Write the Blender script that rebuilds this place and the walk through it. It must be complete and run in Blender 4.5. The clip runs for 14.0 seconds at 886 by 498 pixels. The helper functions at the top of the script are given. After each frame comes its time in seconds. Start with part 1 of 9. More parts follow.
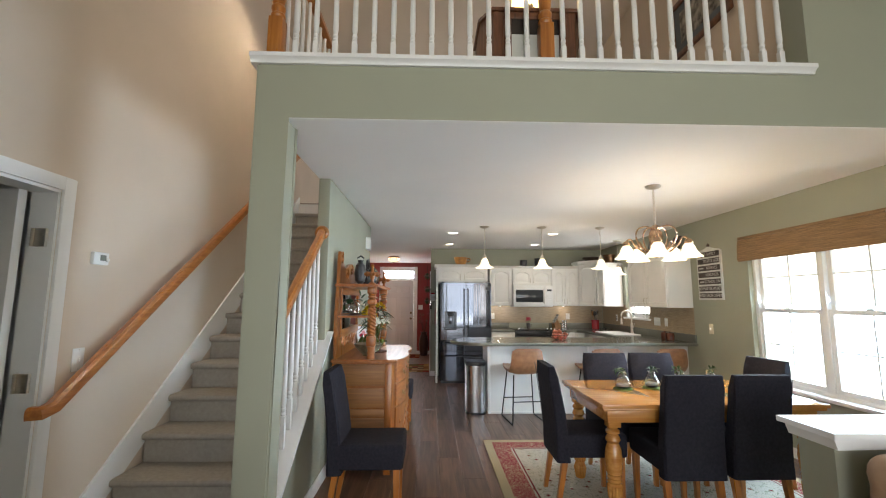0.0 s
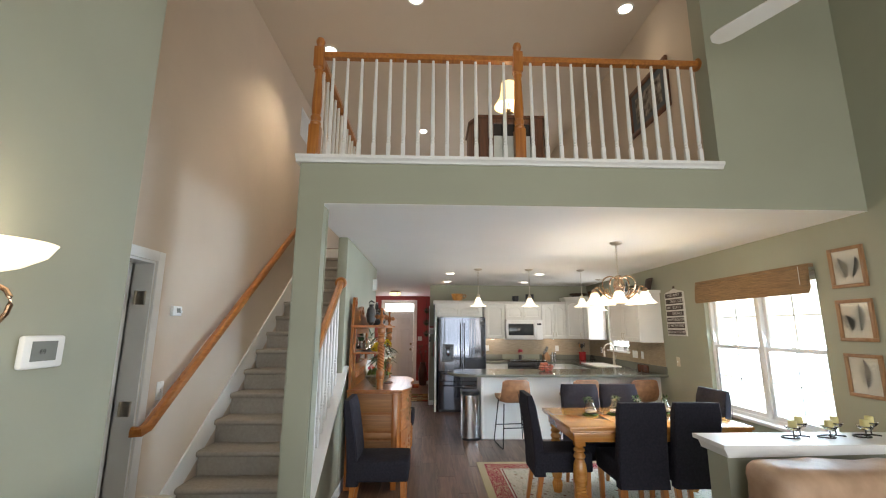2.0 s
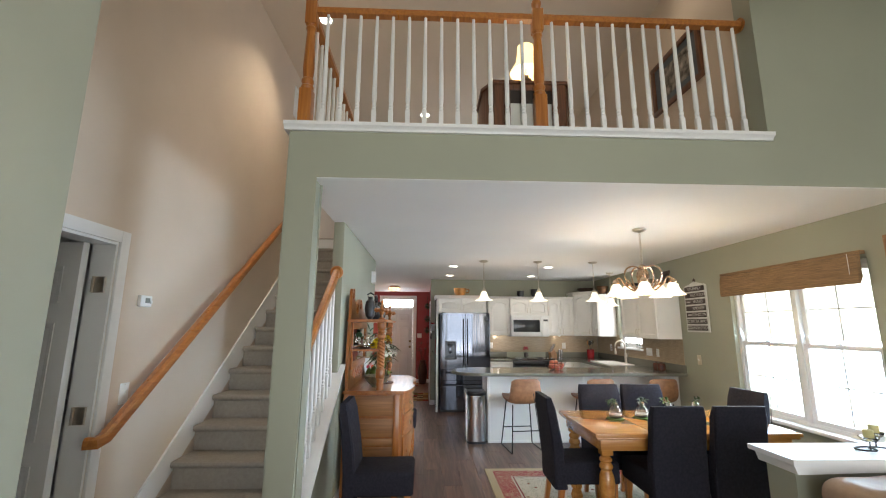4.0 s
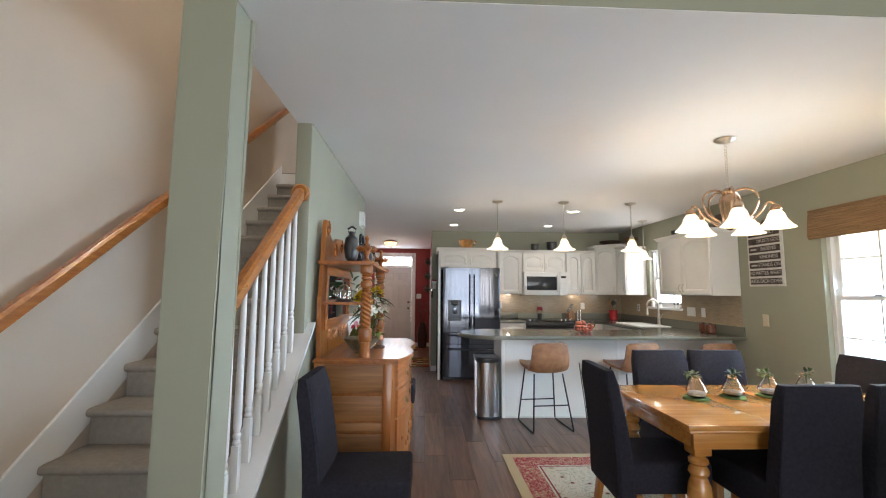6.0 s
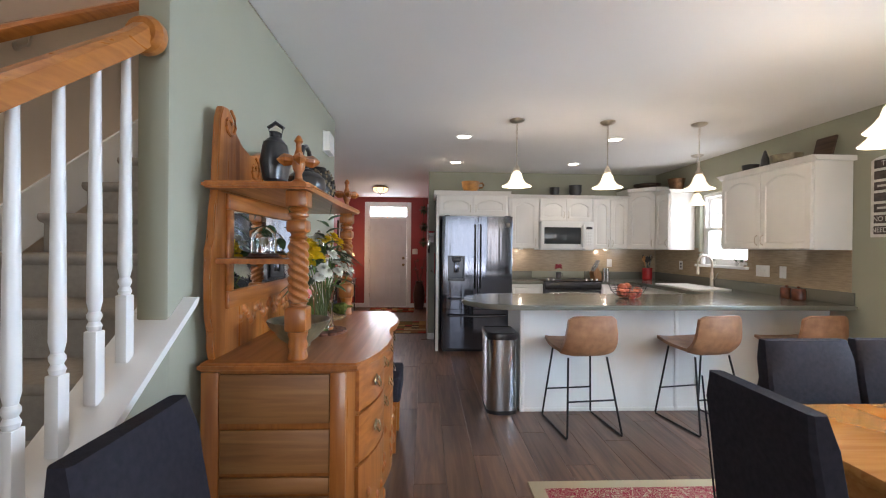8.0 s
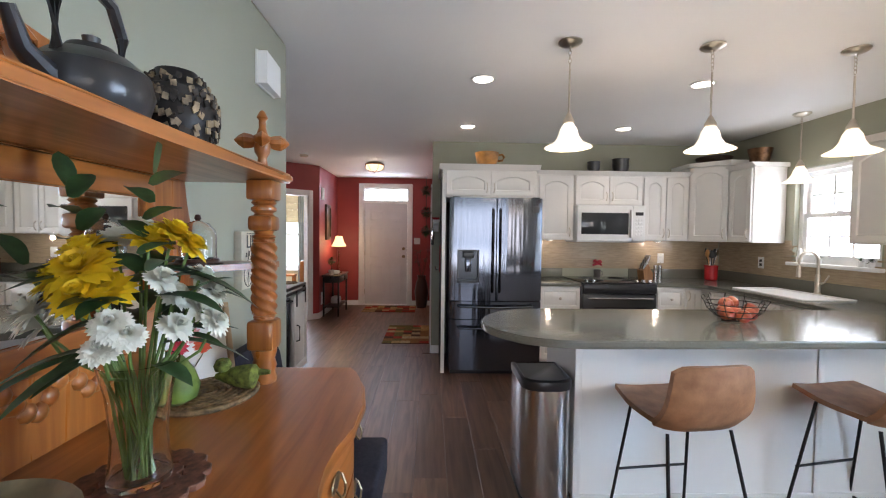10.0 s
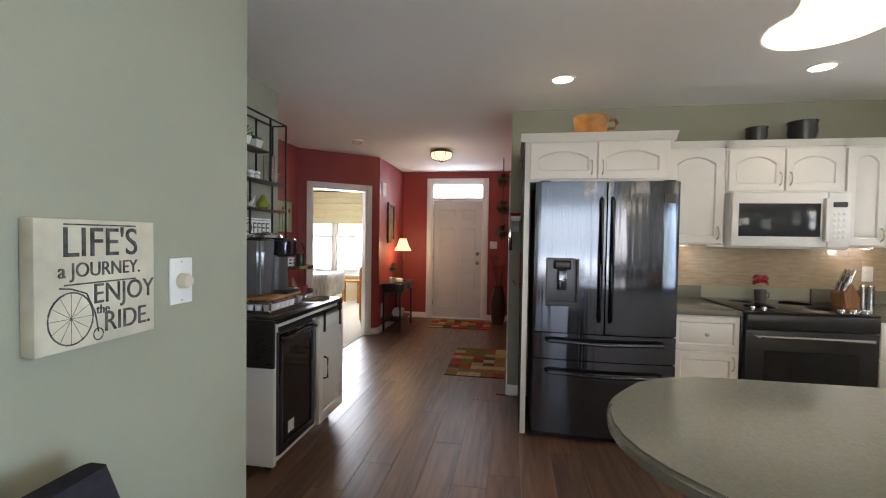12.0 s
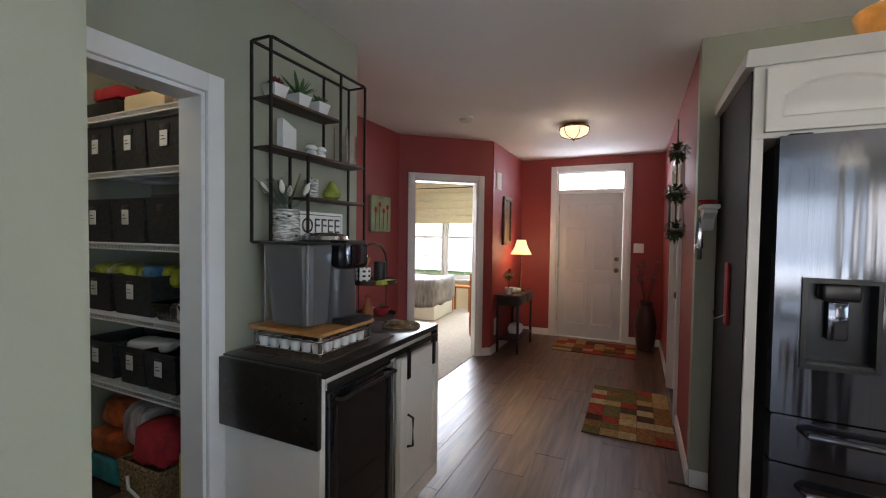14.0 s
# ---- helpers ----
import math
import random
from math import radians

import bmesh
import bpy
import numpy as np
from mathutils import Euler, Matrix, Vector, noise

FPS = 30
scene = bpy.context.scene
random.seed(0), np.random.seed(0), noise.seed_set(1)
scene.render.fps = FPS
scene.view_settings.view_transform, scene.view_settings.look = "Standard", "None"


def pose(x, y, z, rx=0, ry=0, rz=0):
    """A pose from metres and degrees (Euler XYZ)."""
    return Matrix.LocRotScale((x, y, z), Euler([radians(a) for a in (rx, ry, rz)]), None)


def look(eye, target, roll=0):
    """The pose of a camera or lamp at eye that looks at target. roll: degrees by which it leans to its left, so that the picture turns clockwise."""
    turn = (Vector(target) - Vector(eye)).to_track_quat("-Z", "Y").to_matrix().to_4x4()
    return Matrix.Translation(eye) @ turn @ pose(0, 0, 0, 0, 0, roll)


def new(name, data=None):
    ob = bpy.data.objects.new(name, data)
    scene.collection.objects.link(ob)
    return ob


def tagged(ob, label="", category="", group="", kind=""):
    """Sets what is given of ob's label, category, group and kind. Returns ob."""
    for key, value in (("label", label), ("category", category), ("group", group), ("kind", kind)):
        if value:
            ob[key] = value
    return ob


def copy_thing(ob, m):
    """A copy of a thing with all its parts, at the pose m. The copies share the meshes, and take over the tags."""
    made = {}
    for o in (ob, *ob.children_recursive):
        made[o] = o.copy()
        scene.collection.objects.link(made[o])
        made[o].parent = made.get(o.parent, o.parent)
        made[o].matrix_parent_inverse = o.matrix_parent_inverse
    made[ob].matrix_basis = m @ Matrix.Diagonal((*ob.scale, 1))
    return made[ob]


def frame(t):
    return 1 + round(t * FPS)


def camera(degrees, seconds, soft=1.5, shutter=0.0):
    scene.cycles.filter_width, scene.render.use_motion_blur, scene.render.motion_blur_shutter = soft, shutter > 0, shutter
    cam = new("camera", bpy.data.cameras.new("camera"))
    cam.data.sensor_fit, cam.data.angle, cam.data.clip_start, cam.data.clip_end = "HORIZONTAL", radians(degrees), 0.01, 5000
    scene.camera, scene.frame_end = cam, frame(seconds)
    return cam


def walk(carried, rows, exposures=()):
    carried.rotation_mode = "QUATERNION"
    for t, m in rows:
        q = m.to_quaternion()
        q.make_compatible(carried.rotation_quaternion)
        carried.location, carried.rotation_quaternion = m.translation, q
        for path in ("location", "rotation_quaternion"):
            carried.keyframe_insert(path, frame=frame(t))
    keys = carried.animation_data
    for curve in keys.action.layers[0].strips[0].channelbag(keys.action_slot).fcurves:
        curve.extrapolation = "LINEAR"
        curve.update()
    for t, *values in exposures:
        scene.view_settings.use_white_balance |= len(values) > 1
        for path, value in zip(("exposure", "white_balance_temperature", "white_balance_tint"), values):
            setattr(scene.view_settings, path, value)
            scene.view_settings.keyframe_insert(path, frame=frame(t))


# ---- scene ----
cam = camera(93.0, 14.0, soft=1.1)
PATH = [
    (0, (1.161, 0.129, 1.42), (1.216, 2.113, 1.664), 0.3),
    (0.5, (1.196, -0.106, 1.452), (1.253, 1.873, 1.734), 0.4),
    (1, (1.216, -0.311, 1.48), (1.272, 1.662, 1.799), 0.4),
    (1.5, (1.176, -0.482, 1.498), (1.235, 1.486, 1.851), 0.4),
    (2, (1.141, -0.62, 1.531), (1.203, 1.345, 1.902), 0.3),
    (2.5, (1.124, -0.651, 1.57), (1.19, 1.312, 1.946), 0.3),
    (5, (1.051, 0.369, 1.428), (1.127, 2.344, 1.733), 0.4),
    (5.5, (1.053, 0.651, 1.396), (1.129, 2.634, 1.644), 0.5),
    (6, (1.05, 0.954, 1.365), (1.13, 2.943, 1.566), 0.5),
    (6.5, (1.052, 1.284, 1.352), (1.133, 3.275, 1.52), 0.5),
    (7, (1.085, 1.619, 1.344), (1.166, 3.613, 1.462), 0.4),
    (7.5, (1.104, 1.93, 1.331), (1.187, 3.927, 1.379), 0.5),
    (10, (1.138, 3.526, 1.382), (1.198, 5.524, 1.311), 0.7),
    (10.5, (1.152, 3.805, 1.357), (1.105, 5.804, 1.296), 0.9),
    (11, (1.188, 4.128, 1.357), (1.042, 6.122, 1.298), 0.9),
    (11.5, (1.196, 4.43, 1.361), (0.966, 6.416, 1.303), 0.9),
    (12, (1.167, 4.71, 1.36), (0.847, 6.683, 1.303), 0.9),
    (12.5, (1.124, 4.965, 1.361), (0.688, 6.916, 1.304), 0.9),
    (13, (1.062, 5.245, 1.372), (0.486, 7.160, 1.312), 0.7),
    (13.5, (0.98, 5.49, 1.358), (0.262, 7.356, 1.297), 0.9),
    (14, (0.866, 5.712, 1.364), (0.027, 7.526, 1.301), 0.8),
]
EXPOSURE = [(0, 0.05, 6450, 10), (2.5, 0.05, 6450, 10), (5, 0.03, 6250, 10), (7.5, 0.0, 6250, 15), (10, 0.06, 6100, 16), (10.5, 0.06, 6250, 14), (11.5, 0.05, 6500, 11), (12.5, 0.04, 6400, 11), (14, -0.19, 6350, 12)]
walk(cam, [(t, look(eye, target, roll)) for t, eye, target, roll in PATH], EXPOSURE)

# ---- daylight ----
world = bpy.data.worlds.new("sky")
world.use_nodes = True
scene.world = world
wn = world.node_tree.nodes
sky = wn.new("ShaderNodeTexSky")
sky.sky_type, sky.sun_disc, sky.sun_elevation, sky.sun_rotation = "NISHITA", False, radians(50), radians(200)
wn["Background"].inputs["Strength"].default_value = 0.15
world.node_tree.links.new(sky.outputs["Color"], wn["Background"].inputs["Color"])
sun = new("sun", bpy.data.lights.new("sun", "SUN"))
sun.data.energy, sun.data.angle, sun.data.color = 3.0, radians(0.5), (1.0, 0.95, 0.87)
sun.matrix_world = look((0, 0, 20), (0 + 11 * math.sin(radians(20)), 11 * math.cos(radians(20)), 6.5))


def area(name, at, to, w, h, power, color=(1, 1, 1), spread=180):
    """An area lamp: daylight by a window's opening, and one added living room fill."""
    la = bpy.data.lights.new(name, "AREA")
    la.shape, la.size, la.size_y, la.energy, la.color = "RECTANGLE", w, h, power, color
    la.spread = radians(spread)
    ob = new(name, la)
    ob.matrix_world = look(at, to)
    return ob


def bulb(name, at, power, color=(1.0, 0.82, 0.62), r=0.03):
    la = bpy.data.lights.new(name, "POINT")
    la.energy, la.color, la.shadow_soft_size = power, color, r
    ob = new(name, la)
    ob.location = at
    return ob


DAY = (0.86, 0.91, 1.0)
WARM_DAY = (1.0, 0.95, 0.87)
area("window_light_dining", (4.67, 3.72, 1.3), (2.6, 3.72, 0.45), 1.5, 1.3, 78, (0.58, 0.79, 1.0), 125)
area("window_light_sink", (4.65, 6.98, 1.6), (0, 6.98, 1.0), 0.7, 0.8, 11, DAY)
area("window_light_living", (2.05, -3.9, 1.5), (2.05, 5, 1.2), 4.0, 1.8, 88, (0.88, 0.94, 1.0))
area("window_light_living_low", (2.05, -3.9, 0.45), (2.05, 1.0, 2.6), 4.0, 0.5, 52, (1.0, 0.97, 0.91))
area("window_light_living_high", (2.05, -3.9, 3.5), (2.05, 5, 3.0), 4.0, 1.2, 7, WARM_DAY)
# added fill lamp before the solid east wall, brightens the stair wall; no window here
area("window_light_living_side", (4.47, -1.1, 1.6), (-1, 1.6, 1.7), 2.2, 1.5, 60, (1.0, 0.90, 0.79))
area("window_light_bedroom", (-2.6, 12.55, 1.5), (-1.2, 9.5, 0.6), 1.6, 1.3, 150, DAY)
area("window_light_transom", (0.28, 11.70, 2.12), (0.28, 5, 1.4), 0.8, 0.2, 7, DAY)
area("window_light_loft", (3.55, 6.55, 3.5), (0.0, 6.2, 3.4), 0.68, 0.78, 34, DAY)

# ---- materials ----
def mat(name, color, rough=0.5, metal=0.0, var=0.06, scale=6.0, bump=0.0, bscale=200.0, stretch=(1, 1, 1), color2=None, spec=0.5, coat=0.0, emit=None, glow=0.0, rvar=0.0, object_space=True):
    """A painted, grained or worn surface: colour varied at two scales, fine relief."""
    m = bpy.data.materials.new(name)
    m.use_nodes = True
    nt = m.node_tree
    p = nt.nodes["Principled BSDF"]
    tc = nt.nodes.new("ShaderNodeTexCoord")
    mp = nt.nodes.new("ShaderNodeMapping")
    mp.inputs["Scale"].default_value = stretch
    nt.links.new(tc.outputs["Object"], mp.inputs["Vector"])
    n1 = nt.nodes.new("ShaderNodeTexNoise")
    n1.inputs["Scale"].default_value = scale
    n1.inputs["Detail"].default_value = 6
    nt.links.new(mp.outputs["Vector"], n1.inputs["Vector"])
    ramp = nt.nodes.new("ShaderNodeValToRGB")
    c2 = color2 or tuple(max(0.0, c * (1 - var * 2)) for c in color)
    ramp.color_ramp.elements[0].position, ramp.color_ramp.elements[1].position = 0.3, 0.72
    ramp.color_ramp.elements[0].color = (*c2, 1)
    ramp.color_ramp.elements[1].color = (*[min(1, c * (1 + var)) for c in color], 1)
    nt.links.new(n1.outputs["Fac"], ramp.inputs["Fac"])
    nt.links.new(ramp.outputs["Color"], p.inputs["Base Color"])
    p.inputs["Roughness"].default_value, p.inputs["Metallic"].default_value = rough, metal
    p.inputs["Specular IOR Level"].default_value = spec
    p.inputs["Coat Weight"].default_value = coat
    if rvar:
        mr = nt.nodes.new("ShaderNodeMapRange")
        mr.inputs["To Min"].default_value, mr.inputs["To Max"].default_value = max(0.02, rough - rvar), rough + rvar
        nt.links.new(n1.outputs["Fac"], mr.inputs["Value"])
        nt.links.new(mr.outputs["Result"], p.inputs["Roughness"])
    if bump:
        n2 = nt.nodes.new("ShaderNodeTexNoise")
        n2.inputs["Scale"].default_value = bscale
        n2.inputs["Detail"].default_value = 3
        nt.links.new(mp.outputs["Vector"], n2.inputs["Vector"])
        b = nt.nodes.new("ShaderNodeBump")
        b.inputs["Strength"].default_value, b.inputs["Distance"].default_value = bump, 0.003
        nt.links.new(n2.outputs["Fac"], b.inputs["Height"])
        nt.links.new(b.outputs["Normal"], p.inputs["Normal"])
    if emit:
        p.inputs["Emission Color"].default_value = (*emit, 1)
        p.inputs["Emission Strength"].default_value = glow
    return m


def wood(name, light, dark, rough=0.35, axis=1, scale=3.0, coat=0.0, rnd=0.0):
    """Wood with long grain along one axis; rnd shifts the tone from piece to piece."""
    m = bpy.data.materials.new(name)
    m.use_nodes = True
    nt = m.node_tree
    p = nt.nodes["Principled BSDF"]
    tc = nt.nodes.new("ShaderNodeTexCoord")
    mp = nt.nodes.new("ShaderNodeMapping")
    s = [14.0, 14.0, 14.0]
    s[axis] = 0.9
    mp.inputs["Scale"].default_value = s
    info = nt.nodes.new("ShaderNodeObjectInfo")
    add = nt.nodes.new("ShaderNodeVectorMath")
    add.operation = "MULTIPLY_ADD"
    add.inputs[1].default_value = (1, 1, 1)
    sc = nt.nodes.new("ShaderNodeVectorMath")
    sc.operation = "SCALE"
    sc.inputs[0].default_value = (7.3, 3.1, 5.7)
    nt.links.new(info.outputs["Random"], sc.inputs["Scale"])
    nt.links.new(tc.outputs["Object"], add.inputs[0])
    nt.links.new(sc.outputs["Vector"], add.inputs[2])
    nt.links.new(add.outputs["Vector"], mp.inputs["Vector"])
    n1 = nt.nodes.new("ShaderNodeTexNoise")
    n1.inputs["Scale"].default_value, n1.inputs["Detail"].default_value, n1.inputs["Distortion"].default_value = scale, 8, 0.6
    nt.links.new(mp.outputs["Vector"], n1.inputs["Vector"])
    ramp = nt.nodes.new("ShaderNodeValToRGB")
    ramp.color_ramp.elements[0].position, ramp.color_ramp.elements[1].position = 0.32, 0.66
    ramp.color_ramp.elements[0].color, ramp.color_ramp.elements[1].color = (*dark, 1), (*light, 1)
    nt.links.new(n1.outputs["Fac"], ramp.inputs["Fac"])
    hsv = nt.nodes.new("ShaderNodeHueSaturation")
    nt.links.new(ramp.outputs["Color"], hsv.inputs["Color"])
    if rnd:
        mr = nt.nodes.new("ShaderNodeMapRange")
        mr.inputs["To Min"].default_value, mr.inputs["To Max"].default_value = 1 - rnd, 1 + rnd
        nt.links.new(info.outputs["Random"], mr.inputs["Value"])
        nt.links.new(mr.outputs["Result"], hsv.inputs["Value"])
    nt.links.new(hsv.outputs["Color"], p.inputs["Base Color"])
    mr2 = nt.nodes.new("ShaderNodeMapRange")
    mr2.inputs["To Min"].default_value, mr2.inputs["To Max"].default_value = rough + 0.08, rough - 0.05
    nt.links.new(n1.outputs["Fac"], mr2.inputs["Value"])
    nt.links.new(mr2.outputs["Result"], p.inputs["Roughness"])
    p.inputs["Coat Weight"].default_value = coat
    p.inputs["Coat Roughness"].default_value = 0.12
    b = nt.nodes.new("ShaderNodeBump")
    b.inputs["Strength"].default_value, b.inputs["Distance"].default_value = 0.12, 0.002
    nt.links.new(n1.outputs["Fac"], b.inputs["Height"])
    nt.links.new(b.outputs["Normal"], p.inputs["Normal"])
    return m


def glass(name, color=(1, 1, 1), rough=0.0, ior=1.45):
    m = bpy.data.materials.new(name)
    m.use_nodes = True
    p = m.node_tree.nodes["Principled BSDF"]
    p.inputs["Base Color"].default_value = (*color, 1)
    p.inputs["Roughness"].default_value, p.inputs["IOR"].default_value = rough, ior
    p.inputs["Transmission Weight"].default_value = 1.0
    return m


M_GREEN = mat("sage_green_wall_paint", (0.342, 0.347, 0.266), 0.6, var=0.03, scale=1.5, bump=0.05, bscale=260)
M_BEIGE = mat("beige_wall_paint", (0.64, 0.535, 0.43), 0.6, var=0.03, scale=1.5, bump=0.05, bscale=260)
M_RED = mat("dark_red_wall_paint", (0.30, 0.045, 0.045), 0.55, var=0.06, scale=2, bump=0.05, bscale=260)
M_CEIL = mat("white_ceiling_paint", (0.86, 0.85, 0.83), 0.75, var=0.015, scale=1.2, bump=0.08, bscale=180)
M_CREAM = mat("cream_wall_paint", (0.78, 0.68, 0.45), 0.6, var=0.03, scale=1.5)
M_TRIM = mat("white_gloss_trim_paint", (0.80, 0.80, 0.79), 0.32, var=0.02, scale=3, bump=0.02, bscale=60)
M_WHITE = mat("white_plastic", (0.80, 0.80, 0.78), 0.35, var=0.01)
M_CAB = mat("white_cabinet_lacquer", (0.80, 0.78, 0.74), 0.3, var=0.02, scale=3, bump=0.015, bscale=40)
M_PLANK = wood("brown_laminate_plank", (0.155, 0.082, 0.050), (0.072, 0.039, 0.025), 0.33, 1, 2.2, rnd=0.22)
M_SUB = mat("dark_plank_joint", (0.045, 0.03, 0.022), 0.7)
M_OAK = wood("honey_oak", (0.46, 0.175, 0.035), (0.31, 0.10, 0.018), 0.28, 1, 3.0, coat=0.25)
M_OAKZ = wood("honey_oak_upright", (0.46, 0.175, 0.035), (0.31, 0.10, 0.018), 0.28, 2, 3.0, coat=0.25)
M_HUTCH = wood("antique_golden_oak", (0.40, 0.135, 0.026), (0.25, 0.075, 0.013), 0.3, 1, 2.6, coat=0.3, rnd=0.1)
M_HUTCHZ = wood("antique_golden_oak_upright", (0.40, 0.14, 0.028), (0.25, 0.075, 0.014), 0.28, 2, 2.6, coat=0.35, rnd=0.1)
M_TABLE = wood("golden_oak_tabletop", (0.58, 0.27, 0.065), (0.45, 0.18, 0.036), 0.2, 0, 2.4, coat=0.5, rnd=0.08)
M_CARPET = mat("grey_beige_carpet", (0.37, 0.335, 0.29), 0.95, var=0.05, scale=40, bump=0.9, bscale=420, spec=0.1)
M_COUNTER = mat("grey_green_quartz", (0.17, 0.17, 0.14), 0.14, var=0.06, scale=120, bump=0.0, spec=0.6)
M_STEEL = mat("dark_brushed_stainless", (0.145, 0.157, 0.19), 0.11, 0.95, var=0.04, scale=5, stretch=(60, 60, 0.6), rvar=0.02)
sn = M_STEEL.node_tree
wavy, wmap, wbump = sn.nodes.new("ShaderNodeTexNoise"), sn.nodes.new("ShaderNodeMapping"), sn.nodes.new("ShaderNodeBump")
wmap.inputs["Scale"].default_value = (9.0, 9.0, 0.5)
wavy.inputs["Scale"].default_value, wavy.inputs["Detail"].default_value = 1.6, 2
wbump.inputs["Strength"].default_value, wbump.inputs["Distance"].default_value = 0.22, 0.012
sn.links.new(sn.nodes["Texture Coordinate"].outputs["Object"], wmap.inputs["Vector"])
sn.links.new(wmap.outputs["Vector"], wavy.inputs["Vector"])
sn.links.new(wavy.outputs["Fac"], wbump.inputs["Height"])
sn.links.new(wbump.outputs["Normal"], sn.nodes["Principled BSDF"].inputs["Normal"])
M_STEEL2 = mat("brushed_stainless", (0.58, 0.58, 0.585), 0.22, 1.0, var=0.03, scale=5, stretch=(30, 30, 0.5), rvar=0.02)
M_NICKEL = mat("brushed_nickel", (0.62, 0.56, 0.48), 0.28, 1.0, var=0.05, scale=60)
M_BLACKM = mat("black_iron", (0.03, 0.028, 0.027), 0.45, 0.6, var=0.2, scale=40)
M_BLACK = mat("black_plastic", (0.018, 0.018, 0.02), 0.3, var=0.1, scale=20)
M_FABRIC = mat("charcoal_chair_fabric", (0.026, 0.025, 0.034), 0.9, var=0.12, scale=60, bump=0.3, bscale=700, spec=0.15)
M_LEATHER = mat("tan_leather", (0.30, 0.145, 0.068), 0.42, var=0.18, scale=16, bump=0.18, bscale=120, color2=(0.21, 0.095, 0.042))
M_GLASS = glass("clear_glass")
M_PANE = glass("window_glass", ior=1.02)
M_MIRROR = mat("mirror_silvering", (0.85, 0.87, 0.86), 0.015, 1.0, var=0.0)
M_SHADE = mat("frosted_glass_shade_lit", (0.9, 0.84, 0.72), 0.5, var=0.02, emit=(1.0, 0.86, 0.62), glow=1.15)
M_BULB = mat("lit_bulb", (1, 0.95, 0.85), 0.4, var=0, emit=(1.0, 0.9, 0.72), glow=9)


# ---- building helpers ----
def bx(bm, x0, x1, y0, y1, z0, z1, bev=0.0, seg=2):
    """A box, with rounded edges where bev is given."""
    t = bmesh.new() if bev else bm
    r = bmesh.ops.create_cube(t, size=1.0)
    for v in r["verts"]:
        v.co = Vector((x0 + (v.co.x + 0.5) * (x1 - x0), y0 + (v.co.y + 0.5) * (y1 - y0), z0 + (v.co.z + 0.5) * (z1 - z0)))
    if bev:
        bmesh.ops.bevel(t, geom=t.edges[:], offset=bev, segments=seg, affect="EDGES", profile=0.5)
        merge(bm, t)
    return bm


def merge(bm, t, m=None):
    me = bpy.data.meshes.new("tmp")
    if m is not None:
        t.transform(m)
    t.to_mesh(me)
    t.free()
    bm.from_mesh(me)
    bpy.data.meshes.remove(me)
    return bm


def box(*a, **k):
    return bx(bmesh.new(), *a, **k)


def prism(bm, pts, axis, a0, a1):
    """A flat outline, pulled along an axis: pts are (u, v) in the other two axes in x, y, z order."""
    def co(u, v, w):
        return {"x": (w, u, v), "y": (u, w, v), "z": (u, v, w)}[axis]
    lo = [bm.verts.new(co(u, v, a0)) for u, v in pts]
    hi = [bm.verts.new(co(u, v, a1)) for u, v in pts]
    n = len(pts)
    bm.faces.new(lo[::-1])
    bm.faces.new(hi)
    for i in range(n):
        bm.faces.new((lo[i], lo[(i + 1) % n], hi[(i + 1) % n], hi[i]))
    return bm


def lathe(bm, prof, at=(0, 0, 0), n=20, m=None, wave=0.0, lobes=0, twist=0.0):
    """A turned shape: prof is (radius, height) from one end to the other; lobes and twist cut ropes and flutes."""
    rings = []
    for r, z in prof:
        ring = []
        for i in range(n):
            a = 2 * math.pi * i / n
            rr = r * (1 + wave * math.cos(lobes * a + twist * z)) if lobes else r
            p = Vector((at[0] + rr * math.cos(a), at[1] + rr * math.sin(a), at[2] + z))
            ring.append(bm.verts.new(m @ p if m else p))
        rings.append(ring)
    for a, b in zip(rings, rings[1:]):
        for i in range(n):
            bm.faces.new((a[i], a[(i + 1) % n], b[(i + 1) % n], b[i]))
    if prof[0][0] > 1e-4:
        bm.faces.new(rings[0][::-1])
    if prof[-1][0] > 1e-4:
        bm.faces.new(rings[-1])
    return bm


def tube(bm, path, r, n=8, closed=False):
    """A round bar along points; r may be one radius or one for each point."""
    pts = [Vector(p) for p in path]
    rings = []
    up = Vector((0, 0, 1))
    for i, p in enumerate(pts):
        a, b = pts[max(i - 1, 0)], pts[min(i + 1, len(pts) - 1)]
        if closed:
            a, b = pts[i - 1], pts[(i + 1) % len(pts)]
        d = (b - a).normalized()
        s = d.cross(up)
        if s.length < 1e-3:
            s = d.cross(Vector((1, 0, 0)))
        s.normalize()
        u = s.cross(d)
        rr = r[i] if isinstance(r, (list, tuple)) else r
        rings.append([bm.verts.new(p + rr * (math.cos(2 * math.pi * k / n) * s + math.sin(2 * math.pi * k / n) * u)) for k in range(n)])
    pairs = list(zip(rings, rings[1:])) + ([(rings[-1], rings[0])] if closed else [])
    for a, b in pairs:
        for k in range(n):
            bm.faces.new((a[k], a[(k + 1) % n], b[(k + 1) % n], b[k]))
    if not closed:
        bm.faces.new(rings[0][::-1])
        bm.faces.new(rings[-1])
    return bm


def loop_sections(bm, sections):
    """Skins a row of equal-length outlines."""
    rings = [[bm.verts.new(p) for p in s] for s in sections]
    n = len(rings[0])
    for a, b in zip(rings, rings[1:]):
        for k in range(n):
            bm.faces.new((a[k], a[(k + 1) % n], b[(k + 1) % n], b[k]))
    bm.faces.new(rings[0][::-1])
    bm.faces.new(rings[-1])
    return bm


